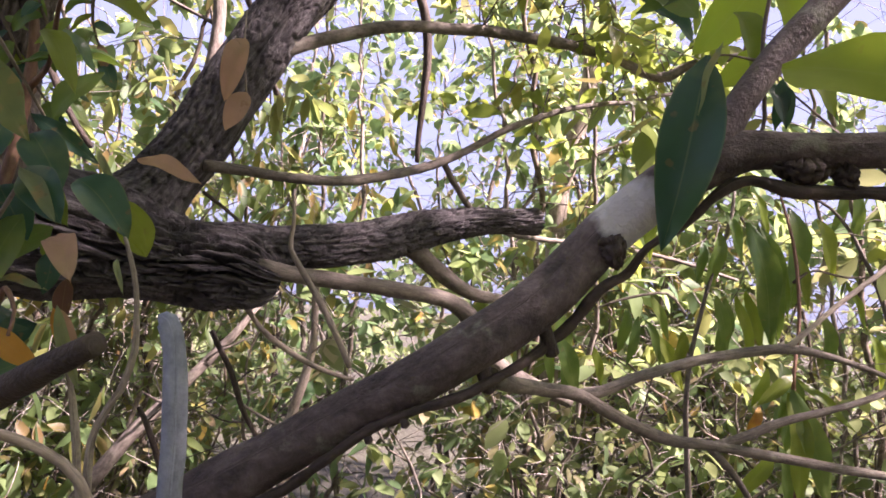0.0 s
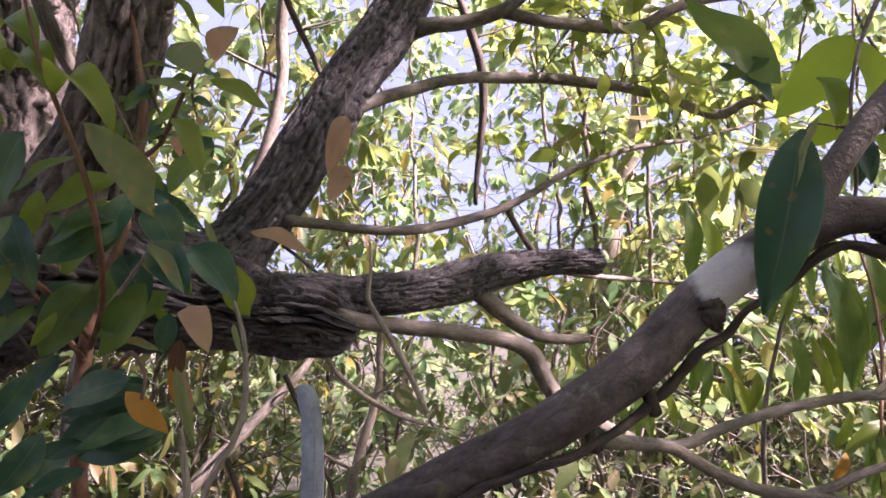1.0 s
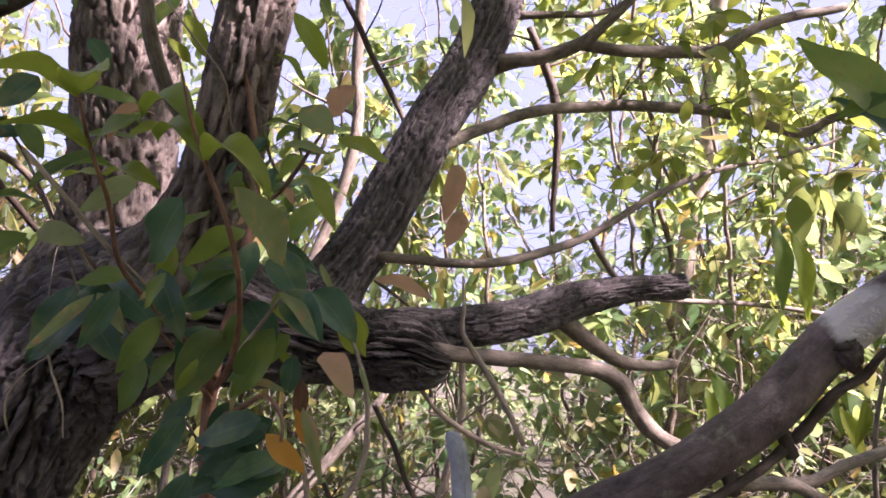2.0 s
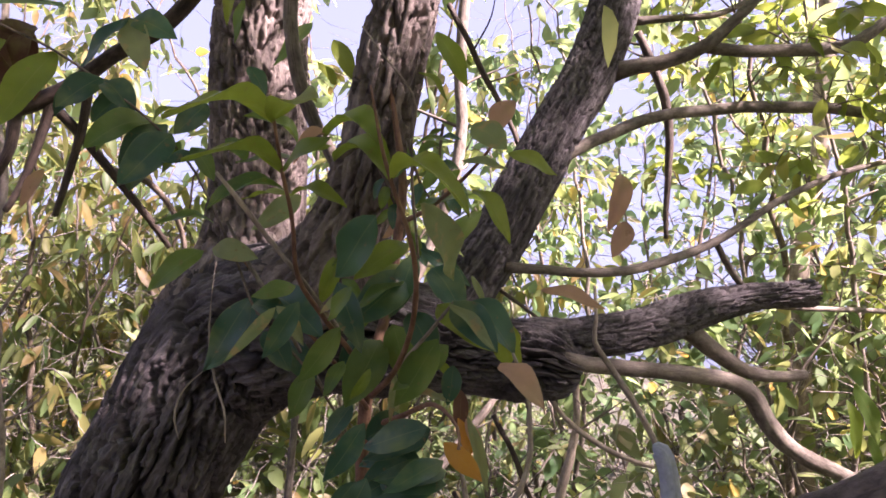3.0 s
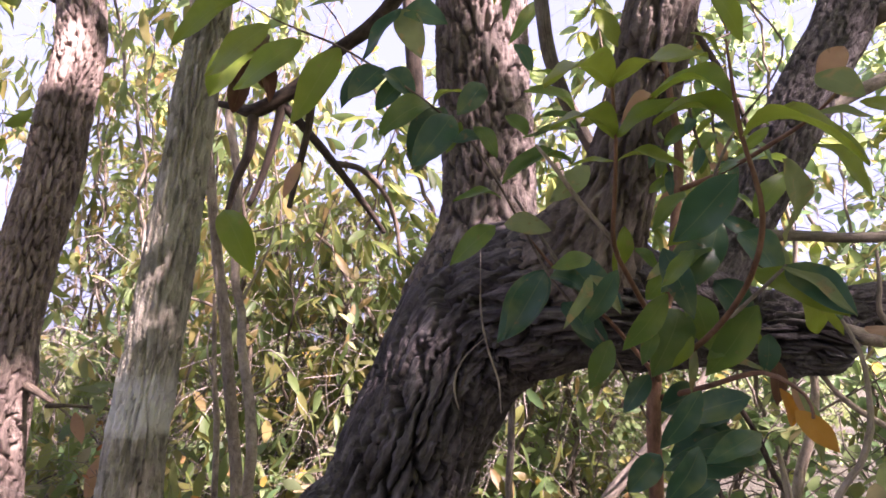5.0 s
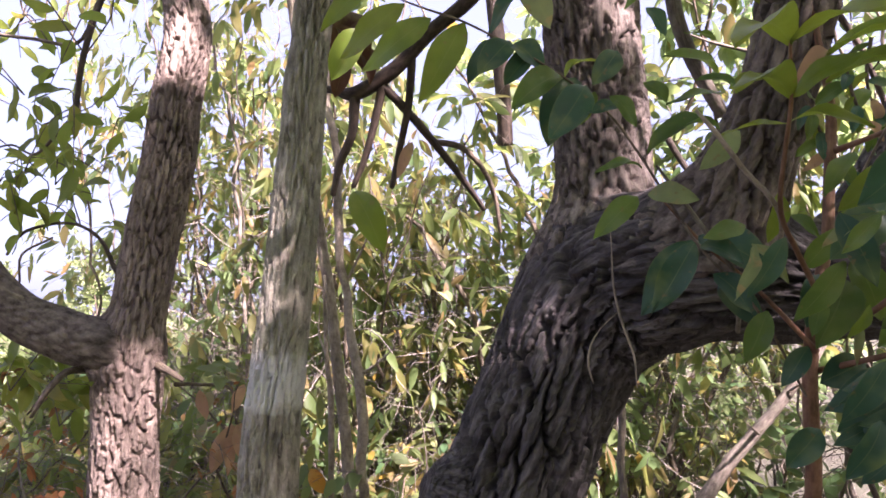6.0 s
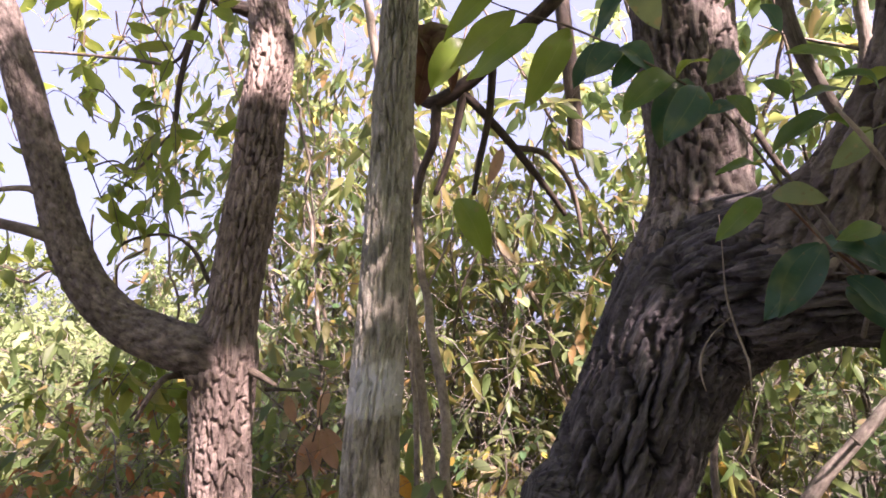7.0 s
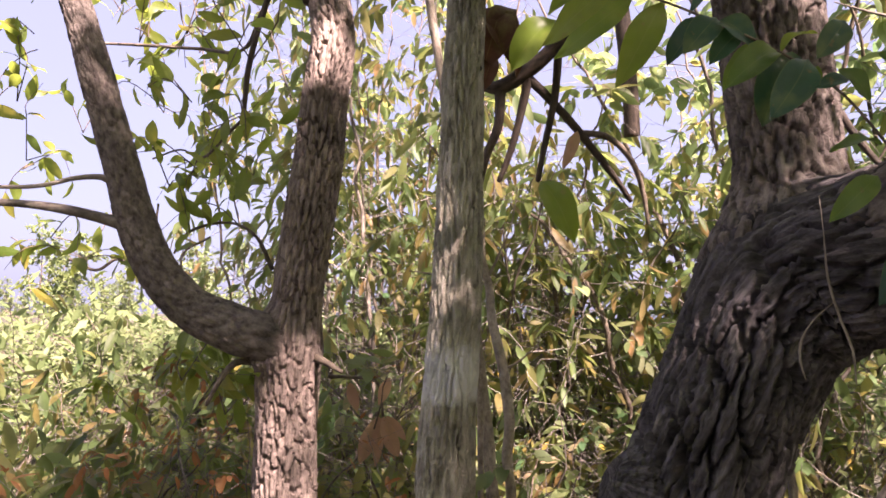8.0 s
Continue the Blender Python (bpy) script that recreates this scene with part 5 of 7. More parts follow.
leaf(shoot, (-0.274, 0.83, 1.867), (-0.289, 0.829, 1.795), (0.245, -0.969, -0.028), "dead", wide=.85)
leaf(shoot, (-0.268, 0.832, 1.808), (-0.283, 0.826, 1.762), (0.265, -0.963, 0.046), "dead", wide=1.4)
limb("stem", shoot, [(-0.277, 0.834, 1.901, 0.001), (-0.275, 0.831, 1.863, 0.001), (-0.272, 0.831, 1.838, 0.001), (-0.268, 0.832, 1.806, 0.001)], PALE, sides=5, seed=207)

bare = thing("bare_stick", "pale bare sticks standing among the leaves", "stick")
limb("shaft", bare, [(-0.417, 0.891, 1.648, 0.002), (-0.4, 0.886, 1.61, 0.003), (-0.393, 0.89, 1.571, 0.003), (-0.392, 0.895, 1.52, 0.004), (-0.406, 0.898, 1.474, 0.004), (-0.431, 0.901, 1.433, 0.004), (-0.439, 0.907, 1.362, 0.005), (-0.436, 0.945, 1.073, 0.006), (-0.386, 1.095, -0.047, 0.01)], PALE, sides=10, seed=211, wander=0.004)
bare2 = thing("bare_stick", "pale bare sticks standing among the leaves", "stick")
limb("shaft", bare2, [(-0.497, 0.943, 1.483, 0.003), (-0.487, 0.949, 1.429, 0.005), (-0.478, 0.955, 1.368, 0.005), (-0.456, 0.98, 1.115, 0.006), (-0.402, 1.154, -0.149, 0.009)], PALE, sides=10, seed=212, wander=0.004)
bare3 = thing("bare_stick", "pale broken twig sticking out from the trunk", "stick")
limb("shaft", bare3, [(-0.725, 0.654, 1.843, 0.002), (-0.707, 0.674, 1.816, 0.003), (-0.685, 0.708, 1.776, 0.003), (-0.659, 0.732, 1.739, 0.003), (-0.666, 0.808, 1.71, 0.003), (-0.713, 0.947, 1.69, 0.004), (-0.79, 1.138, 1.682, 0.005)], PALE, sides=8, seed=213)
bare4 = thing("bare_stick", "thin grey twig slanting across the trunk", "stick")
limb("shaft", bare4, [(-0.823, 0.813, 1.822, 0.002), (-0.781, 0.819, 1.757, 0.003), (-0.753, 0.839, 1.705, 0.004), (-0.731, 0.867, 1.657, 0.003), (-0.768, 1.029, 1.586, 0.004)], GREY, sides=8, seed=214)
bare5 = thing("bare_stick", "pale twig standing before the upright limb", "stick")
limb("shaft", bare5, [(-0.499, 0.558, 1.947, 0.001), (-0.476, 0.57, 1.915, 0.001), (-0.457, 0.59, 1.889, 0.001), (-0.465, 0.622, 1.874, 0.001), (-0.483, 0.661, 1.865, 0.001), (-0.536, 0.807, 1.851, 0.002), (-0.599, 1.01, 1.796, 0.002)], PALE, sides=8, seed=215)

# ---------------------------------------------------------------- the climber
climber = thing("climbing_vine", "thin climbing vine with broad drooping leaves across the trunk", "vine")
limb("stem", climber, [(-0.656, 0.995, 1.462, 0.002), (-0.7, 0.882, 1.6, 0.002), (-0.739, 0.826, 1.665, 0.002), (-0.766, 0.81, 1.702, 0.002), (-0.805, 0.82, 1.764, 0.002), (-0.849, 0.809, 1.846, 0.002), (-0.891, 0.803, 1.91, 0.002), (-0.959, 0.787, 1.977, 0.002), (-1.038, 0.763, 2.037, 0.002), (-1.111, 0.732, 2.085, 0.002), (-1.162, 0.711, 2.109, 0.002), (-1.223, 0.667, 2.14, 0.001), (-1.304, 0.614, 2.206, 0.001), (-1.47, 0.679, 2.403, 0.002), (-1.757, 0.888, 2.897, 0.004)], TWIG, "thin stem", sides=7, seed=221)
leaf(climber, (-1.107, 0.585, 2.051), (-1.213, 0.565, 1.984), (0.6, -0.78, 0.15), "light", wide=0.95, form=0)
leaf(climber, (-1.127, 0.675, 2.07), (-1.251, 0.653, 2.001), (0.6, -0.78, 0.15), "light", wide=0.95, form=0)
leaf(climber, (-1.111, 0.744, 2.085), (-1.172, 0.706, 1.948), (0.6, -0.78, 0.15), "light", wide=0.95, form=0)
leaf(climber, (-1.057, 0.487, 2.035), (-1.106, 0.428, 1.948), (0.6, -0.78, 0.15), "light", wide=0.7, form=1)
leaf(climber, (-1.036, 0.764, 2.043), (-1.066, 0.721, 1.978), (0.593, -0.771, 0.232), "blue", wide=1.2)
leaf(climber, (-1.034, 0.766, 2.037), (-0.988, 0.787, 1.987), (0.635, -0.716, 0.288), "blue", wide=1.3)
leaf(climber, (-0.958, 0.789, 1.975), (-1.01, 0.726, 1.913), (0.486, -0.786, 0.382), "green", wide=.9)
leaf(climber, (-0.955, 0.791, 1.973), (-0.914, 0.822, 2.001), (0.097, -0.731, 0.676), "light", wide=.9)
leaf(climber, (-0.878, 0.813, 2.006), (-0.905, 0.785, 1.947), (0.624, -0.778, 0.08), "blue", wide=1.2)
leaf(climber, (-0.922, 0.796, 1.956), (-0.955, 0.743, 1.859), (0.662, -0.728, 0.176), "blue", wide=1.0)
leaf(climber, (-0.883, 0.794, 1.931), (-0.851, 0.815, 1.884), (0.716, -0.674, 0.181), "green", wide=1.1)
leaf(climber, (-0.874, 0.803, 1.921), (-0.906, 0.765, 1.901), (0.54, -0.7, 0.467), "blue", wide=1.2)
leaf(climber, (-0.841, 0.807, 1.82), (-0.886, 0.744, 1.804), (0.288, -0.426, 0.857), "green", wide=.9)
leaf(climber, (-0.83, 0.796, 1.778), (-0.765, 0.814, 1.769), (0.29, -0.934, 0.209), "pale", wide=1.25)
leaf(climber, (-0.845, 0.796, 1.777), (-0.892, 0.753, 1.712), (0.429, -0.862, 0.268), "green", wide=.9)
leaf(climber, (-0.715, 0.83, 1.86), (-0.755, 0.778, 1.799), (0.702, -0.699, 0.133), "pale", wide=1.05)
leaf(climber, (-0.74, 0.833, 1.867), (-0.817, 0.76, 1.827), (0, -0.474, 0.88), "green", wide=.8)
leaf(climber, (-0.738, 0.853, 1.924), (-0.8, 0.79, 1.901), (0.281, -0.553, 0.784), "green", wide=.9)
leaf(climber, (-0.747, 0.868, 1.945), (-0.809, 0.81, 1.979), (0.637, -0.245, 0.731), "green", wide=.8)
leaf(climber, (-0.811, 0.831, 1.918), (-0.841, 0.814, 1.947), (0.658, -0.704, 0.269), "green", wide=1.2)
leaf(climber, (-0.85, 0.865, 2.087), (-0.828, 0.89, 2.045), (0.797, -0.602, 0.05), "blue", wide=1.2)
leaf(climber, (-0.723, 0.814, 1.915), (-0.676, 0.839, 1.934), (0.184, -0.791, 0.584), "light", wide=1.1)
leaf(climber, (-0.711, 0.827, 1.729), (-0.756, 0.791, 1.71), (0.446, -0.781, 0.438), "green", wide=1.3)
leaf(climber, (-0.766, 0.81, 1.702), (-0.713, 0.82, 1.678), (0.397, -0.71, 0.581), "blue", wide=1.3)
leaf(climber, (-0.75, 0.816, 1.665), (-0.705, 0.823, 1.614), (0.551, -0.738, 0.389), "blue", wide=1.2)
leaf(climber, (-1.021, 0.787, 2.154), (-1.072, 0.755, 2.055), (0.062, -0.96, 0.275), "blue", wide=.8)
leaf(climber, (-1.023, 0.787, 2.152), (-0.976, 0.789, 2.057), (0.312, -0.941, 0.127), "pale", wide=1.3)
leaf(climber, (-1.019, 0.789, 2.149), (-0.943, 0.811, 2.12), (0.352, -0.905, 0.239), "blue", wide=1.2)
leaf(climber, (-1.047, 0.787, 2.05), (-1.109, 0.756, 1.982), (0.013, -0.916, 0.4), "blue", wide=.9)
leaf(climber, (-1.006, 0.795, 2.025), (-1.048, 0.769, 1.972), (0.307, -0.926, 0.222), "blue", wide=1.0)
leaf(climber, (-0.972, 0.804, 1.989), (-1.027, 0.764, 1.923), (0.091, -0.885, 0.456), "green", wide=.8)
leaf(climber, (-0.943, 0.806, 1.976), (-0.981, 0.791, 1.867), (0.225, -0.973, 0.052), "blue", wide=1.0)
leaf(climber, (-0.91, 0.802, 1.945), (-0.929, 0.794, 1.894), (0.181, -0.98, 0.084), "green", wide=1.2)
leaf(climber, (-0.845, 0.833, 2.186), (-0.854, 0.834, 2.112), (0.242, -0.97, -0.031), "green", wide=.6)
leaf(climber, (-0.854, 0.831, 2.238), (-0.869, 0.833, 2.142), (0.123, -0.992, -0.038), "light", wide=.6)
leaf(climber, (-1.321, 0.711, 1.82), (-1.272, 0.743, 1.713), (0.648, -0.758, 0.07), "light", wide=.95)
leaf(climber, (-1.447, 1.028, 2.001), (-1.476, 1.015, 1.914), (0.59, -0.803, -0.088), "dead", wide=.8)
leaf(climber, (-1.317, 0.751, 2.123), (-1.39, 0.72, 2.036), (0.328, -0.943, 0.064), "light", wide=1.1)

# small leaves hanging before the crotch of the tree
crotch = thing("trunk_sprig", "leafy twigs with small dark green leaves hanging before the tree crotch", "sprig")
limb("stem", crotch, [(-0.597, 0.934, 1.972, 0.003), (-0.587, 0.969, 1.912, 0.0022), (-0.56, 1.004, 1.864, 0.0012)], TWIG, sides=7, seed=261)
leaf(crotch, (-0.596, 0.939, 1.964), (-0.591, 0.958, 1.933), (0.04, -0.85, 0.13), "green", wide=0.93, form=0)
leaf(crotch, (-0.594, 0.947, 1.951), (-0.598, 0.922, 1.919), (0.4, -0.85, 0.43), "blue", wide=0.88, form=1)
leaf(crotch, (-0.592, 0.954, 1.938), (-0.637, 0.961, 1.916), (0.32, -0.85, 0.3), "green", wide=0.97, form=2)
leaf(crotch, (-0.589, 0.962, 1.924), (-0.603, 0.968, 1.896), (0.04, -0.85, 0.54), "light", wide=0.82, form=0)
leaf(crotch, (-0.586, 0.97, 1.911), (-0.593, 0.96, 1.866), (0.35, -0.85, 0.54), "blue", wide=0.81, form=1)
leaf(crotch, (-0.58, 0.978, 1.9), (-0.588, 0.983, 1.871), (0.12, -0.85, 0.2), "green", wide=0.91, form=2)
leaf(crotch, (-0.575, 0.986, 1.89), (-0.557, 0.983, 1.855), (0.25, -0.85, 0.32), "dead", wide=1.08, form=0)
leaf(crotch, (-0.569, 0.993, 1.879), (-0.578, 1.019, 1.851), (0.15, -0.85, 0.35), "green", wide=0.88, form=1)
leaf(crotch, (-0.562, 1.001, 1.868), (-0.569, 1.035, 1.848), (-0.06, -0.85, 0.52), "blue", wide=0.93, form=2)
limb("stem", crotch, [(-0.65, 0.949, 1.939, 0.003), (-0.635, 0.983, 1.884, 0.0022), (-0.607, 1.023, 1.82, 0.0012)], TWIG, sides=7, seed=262)
leaf(crotch, (-0.648, 0.954, 1.932), (-0.641, 0.994, 1.933), (0.18, -0.85, 0.22), "green", wide=1.06, form=0)
leaf(crotch, (-0.645, 0.961, 1.92), (-0.66, 0.962, 1.882), (0.01, -0.85, 0.42), "blue", wide=0.84, form=1)
leaf(crotch, (-0.642, 0.969, 1.908), (-0.65, 0.967, 1.868), (0.3, -0.85, 0.2), "green", wide=0.94, form=2)
leaf(crotch, (-0.639, 0.976, 1.895), (-0.641, 1, 1.868), (0.21, -0.85, 0.57), "light", wide=1.15, form=0)
leaf(crotch, (-0.635, 0.984, 1.883), (-0.63, 0.975, 1.837), (0.26, -0.85, 0.52), "blue", wide=0.94, form=1)
leaf(crotch, (-0.629, 0.993, 1.869), (-0.671, 1.002, 1.852), (0.06, -0.85, 0.3), "green", wide=0.8, form=2)
leaf(crotch, (-0.623, 1.002, 1.855), (-0.664, 1.011, 1.831), (0.36, -0.85, 0.26), "dead", wide=1.15, form=0)
leaf(crotch, (-0.616, 1.011, 1.84), (-0.594, 1.012, 1.8), (0.1, -0.85, 0.14), "green", wide=1.1, form=1)
leaf(crotch, (-0.61, 1.02, 1.826), (-0.587, 1.019, 1.784), (0.16, -0.85, 0.23), "blue", wide=0.97, form=2)
limb("stem", crotch, [(-0.566, 1.01, 2.021, 0.003), (-0.576, 1.031, 1.964, 0.0022), (-0.565, 1.06, 1.909, 0.0012)], TWIG, sides=7, seed=263)
leaf(crotch, (-0.567, 1.013, 2.014), (-0.604, 1.024, 2.001), (0.04, -0.85, 0.32), "green", wide=0.82, form=0)
leaf(crotch, (-0.57, 1.018, 2.001), (-0.539, 1.027, 1.998), (0.36, -0.85, 0.54), "blue", wide=0.97, form=1)
leaf(crotch, (-0.572, 1.023, 1.989), (-0.616, 1.028, 1.971), (0.07, -0.85, 0.5), "green", wide=0.94, form=2)
leaf(crotch, (-0.574, 1.027, 1.976), (-0.604, 1.021, 1.943), (0.25, -0.85, 0.45), "light", wide=0.8, form=0)
leaf(crotch, (-0.575, 1.032, 1.963), (-0.543, 1.036, 1.951), (0.0, -0.85, 0.12), "blue", wide=0.88, form=1)
leaf(crotch, (-0.573, 1.038, 1.951), (-0.6, 1.024, 1.912), (0.08, -0.85, 0.31), "green", wide=1.04, form=2)
leaf(crotch, (-0.571, 1.045, 1.939), (-0.562, 1.057, 1.896), (0.25, -0.85, 0.27), "dead", wide=1.09, form=0)
leaf(crotch, (-0.568, 1.051, 1.927), (-0.567, 1.067, 1.884), (0.26, -0.85, 0.37), "green", wide=0.91, form=1)
leaf(crotch, (-0.566, 1.057, 1.914), (-0.543, 1.052, 1.873), (-0.08, -0.85, 0.36), "blue", wide=0.97, form=2)

# ---------------------------------------------------------------- leaves about the low branch
sprig = thing("hanging_sprig", "leafy sprig with a large dark leaf hanging by the low branch", "sprig")
limb("stem", sprig, [(0.282, 0.755, 1.986, 0.003), (0.247, 0.74, 1.909, 0.002), (0.235, 0.735, 1.853, 0.002), (0.232, 0.728, 1.818, 0.002), (0.236, 0.732, 1.774, 0.002), (0.225, 0.719, 1.744, 0.001)], TWIG, sides=8, seed=231)
limb("stem", sprig, [(0.232, 0.727, 1.823, 0.002), (0.208, 0.716, 1.822, 0.001), (0.189, 0.71, 1.821, 0.001), (0.181, 0.706, 1.811, 0.001)], TWIG, sides=7, seed=232)
leaf(sprig, (0.164, 0.669, 1.803), (0.143, 0.702, 1.647), (-0.25, -0.96, -0.1), "blue", wide=0.74, form=0)
leaf(sprig, (0.17, 0.653, 1.807), (0.156, 0.663, 1.751), (-0.75, -0.65, 0), "pale", wide=0.4, form=0)
leaf(sprig, (0.221, 0.667, 1.795), (0.3, 0.575, 1.745), (-0.1, -0.93, 0.3), "broadlight", wide=1.0, form=0)
leaf(sprig, (0.265, 0.79, 1.944), (0.196, 0.81, 1.86), (0.1, -0.98, 0.05), "broadlight", wide=0.95, form=0)
leaf(sprig, (0.285, 0.845, 1.88), (0.23, 0.84, 1.837), (0, -0.98, 0.1), "broadlight", wide=0.9, form=1)
leaf(sprig, (0.27, 0.79, 1.94), (0.3, 0.8, 1.862), (0.15, -0.98, 0.1), "broadlight", wide=0.8, form=0)
leaf(sprig, (0.198, 0.8, 1.896), (0.098, 0.79, 1.985), (0, -0.98, 0.15), "broad", wide=0.85, form=0)
leaf(sprig, (0.3, 0.841, 1.853), (0.301, 0.859, 1.802), (0, -0.99, 0), "blue", wide=0.8, form=0)
leaf(sprig, (0.212, 0.857, 1.896), (0.15, 0.853, 1.94), (0, -0.9, 0.4), "blue", wide=0.7, form=1)
leaf(sprig, (0.187, 0.796, 1.925), (0.135, 0.796, 1.895), (-0.129, -0.966, 0.223), "green", wide=1.0)
leaf(sprig, (0.29, 0.849, 1.849), (0.311, 0.854, 1.803), (0.148, -0.988, -0.05), "blue", wide=1.1)
leaf(sprig, (0.379, 0.949, 1.896), (0.415, 0.955, 1.853), (0.261, -0.962, 0.083), "light", wide=1.1)
leaf(sprig, (0.226, 0.781, 1.895), (0.242, 0.777, 1.838), (0.114, -0.989, 0.095), "light", wide=1.0)

curtain = thing("lance_leaf_sapling", "sapling with long drooping lance-shaped leaves", "sapling")
limb("stem", curtain, [(0.643, 1.468, 0.302, 0.01), (0.557, 1.327, 1.203, 0.007), (0.513, 1.252, 1.436, 0.005), (0.482, 1.192, 1.518, 0.003), (0.51, 1.235, 1.616, 0.003), (0.519, 1.274, 1.729, 0.003), (0.512, 1.315, 1.832, 0.002)], RED, sides=9, seed=241)
limb("stem", curtain, [(1.035, 1.742, 0.279, 0.012), (0.908, 1.592, 1.246, 0.008), (0.82, 1.505, 1.59, 0.006), (0.743, 1.484, 1.764, 0.004), (0.683, 1.474, 1.838, 0.003), (0.625, 1.469, 1.862, 0.003)], GREY, sides=9, seed=242)
limb("stem", curtain, [(0.549, 1.719, 0.247, 0.01), (0.466, 1.583, 1.102, 0.007), (0.42, 1.497, 1.453, 0.005), (0.447, 1.479, 1.655, 0.004), (0.484, 1.468, 1.791, 0.004), (0.491, 1.462, 1.859, 0.003)], GREY, sides=9, seed=243)
limb("stem", curtain, [(0.512, 1.26, 1.671, 0.003), (0.554, 1.28, 1.694, 0.002), (0.639, 1.335, 1.691, 0.002), (0.737, 1.389, 1.702, 0.002)], TWIG, sides=6, seed=244)
limb("stem", curtain, [(0.411, 1.482, 1.608, 0.003), (0.369, 1.475, 1.65, 0.003), (0.281, 1.472, 1.633, 0.003), (0.237, 1.472, 1.614, 0.002)], PALE, sides=6, seed=245)
leaf(curtain, (0.478, 1.318, 1.773), (0.526, 1.34, 1.575), (0.11, -0.991, -0.081), "long", wide=.9)
leaf(curtain, (0.524, 1.326, 1.72), (0.539, 1.337, 1.615), (0.117, -0.99, -0.085), "long", wide=1.0)
leaf(curtain, (0.448, 1.379, 1.644), (0.442, 1.39, 1.526), (0.042, -0.995, -0.095), "long", wide=1.3)
leaf(curtain, (0.466, 1.38, 1.649), (0.506, 1.394, 1.527), (0.128, -0.989, -0.069), "longlight", wide=1.0)
leaf(curtain, (0.633, 1.424, 1.807), (0.668, 1.437, 1.694), (0.124, -0.99, -0.073), "longlight", wide=1.3)
leaf(curtain, (0.522, 1.275, 1.722), (0.55, 1.286, 1.629), (0.176, -0.983, -0.056), "longlight", wide=1.0)
leaf(curtain, (0.666, 1.387, 1.687), (0.709, 1.397, 1.599), (0.316, -0.948, 0.038), "longlight", wide=.9)
leaf(curtain, (0.628, 1.391, 1.627), (0.648, 1.403, 1.513), (0.095, -0.992, -0.088), "long", wide=1.2)
leaf(curtain, (0.434, 1.469, 1.757), (0.428, 1.476, 1.674), (0.034, -0.995, -0.094), "long", wide=1.2)
leaf(curtain, (0.338, 1.474, 1.646), (0.379, 1.485, 1.557), (0.219, -0.976, -0.016), "long", wide=1.2)
leaf(curtain, (0.147, 1.372, 1.555), (0.19, 1.384, 1.456), (0.146, -0.988, -0.053), "long", wide=1.7)
leaf(curtain, (0.137, 1.475, 1.528), (0.153, 1.483, 1.453), (0.104, -0.991, -0.084), "long", wide=1.4)
leaf(curtain, (0.409, 1.484, 1.577), (0.396, 1.491, 1.5), (0.01, -0.996, -0.088), "longlight", wide=1.3)
leaf(curtain, (0.478, 1.465, 1.818), (0.515, 1.476, 1.724), (0.202, -0.979, -0.034), "long", wide=1.2)
leaf(curtain, (0.471, 1.173, 1.504), (0.522, 1.161, 1.336), (0.052, -0.995, 0.083), "long", wide=1.3)
leaf(curtain, (0.47, 1.178, 1.499), (0.481, 1.159, 1.337), (0.05, -0.992, 0.12), "longlight", wide=1.1)
leaf(curtain, (0.479, 1.191, 1.525), (0.422, 1.173, 1.474), (-0.066, -0.912, 0.405), "longlight", wide=1.4)
leaf(curtain, (0.488, 1.192, 1.518), (0.563, 1.173, 1.449), (0.145, -0.901, 0.41), "longlight", wide=.9)
leaf(curtain, (0.472, 1.192, 1.51), (0.458, 1.19, 1.427), (0.032, -0.999, 0.029), "long", wide=1.0)
leaf(curtain, (0.481, 1.254, 1.397), (0.421, 1.259, 1.313), (-0.151, -0.987, 0.049), "longlight", wide=1.2)
leaf(curtain, (0.442, 1.215, 1.471), (0.425, 1.218, 1.426), (-0.095, -0.995, -0.038), "orange", wide=.8)
leaf(curtain, (0.736, 1.472, 1.886), (0.73, 1.483, 1.763), (0.032, -0.995, -0.094), "long", wide=1.2)
leaf(curtain, (0.786, 1.484, 1.789), (0.815, 1.496, 1.679), (0.162, -0.985, -0.065), "longlight", wide=1.2)
leaf(curtain, (0.524, 1.463, 1.861), (0.563, 1.474, 1.774), (0.305, -0.952, 0.023), "longlight", wide=1.1)
leaf(curtain, (0.316, 1.477, 1.602), (0.298, 1.486, 1.501), (-0.024, -0.996, -0.081), "long", wide=1.1)
leaf(curtain, (0.365, 1.533, 1.57), (0.43, 1.547, 1.459), (0.24, -0.971, 0.017), "longlight", wide=1.2)
leaf(curtain, (0.491, 1.254, 1.407), (0.511, 1.264, 1.309), (0.104, -0.991, -0.084), "long", wide=1.2)
leaf(curtain, (0.775, 1.502, 1.598), (0.804, 1.514, 1.489), (0.162, -0.985, -0.065), "longlight", wide=1.2)
leaf(curtain, (0.741, 1.522, 1.896), (0.713, 1.53, 1.79), (-0.057, -0.996, -0.066), "long", wide=1.1)
leaf(curtain, (0.575, 1.466, 1.859), (0.649, 1.472, 1.836), (0.255, -0.74, 0.623), "longlight", wide=1.1)
leaf(curtain, (0.347, 1.799, 1.986), (0.376, 1.844, 1.777), (0.28, -0.946, -0.164), "long", wide=1.2)
leaf(curtain, (0.394, 1.815, 1.968), (0.439, 1.865, 1.753), (0.309, -0.939, -0.153), "longlight", wide=1.1)
leaf(curtain, (0.178, 1.716, 1.62), (0.227, 1.752, 1.485), (0.336, -0.932, -0.132), "long", wide=1.5)
leaf(curtain, (0.161, 1.718, 1.584), (0.179, 1.745, 1.457), (0.328, -0.932, -0.154), "longlight", wide=1.2)
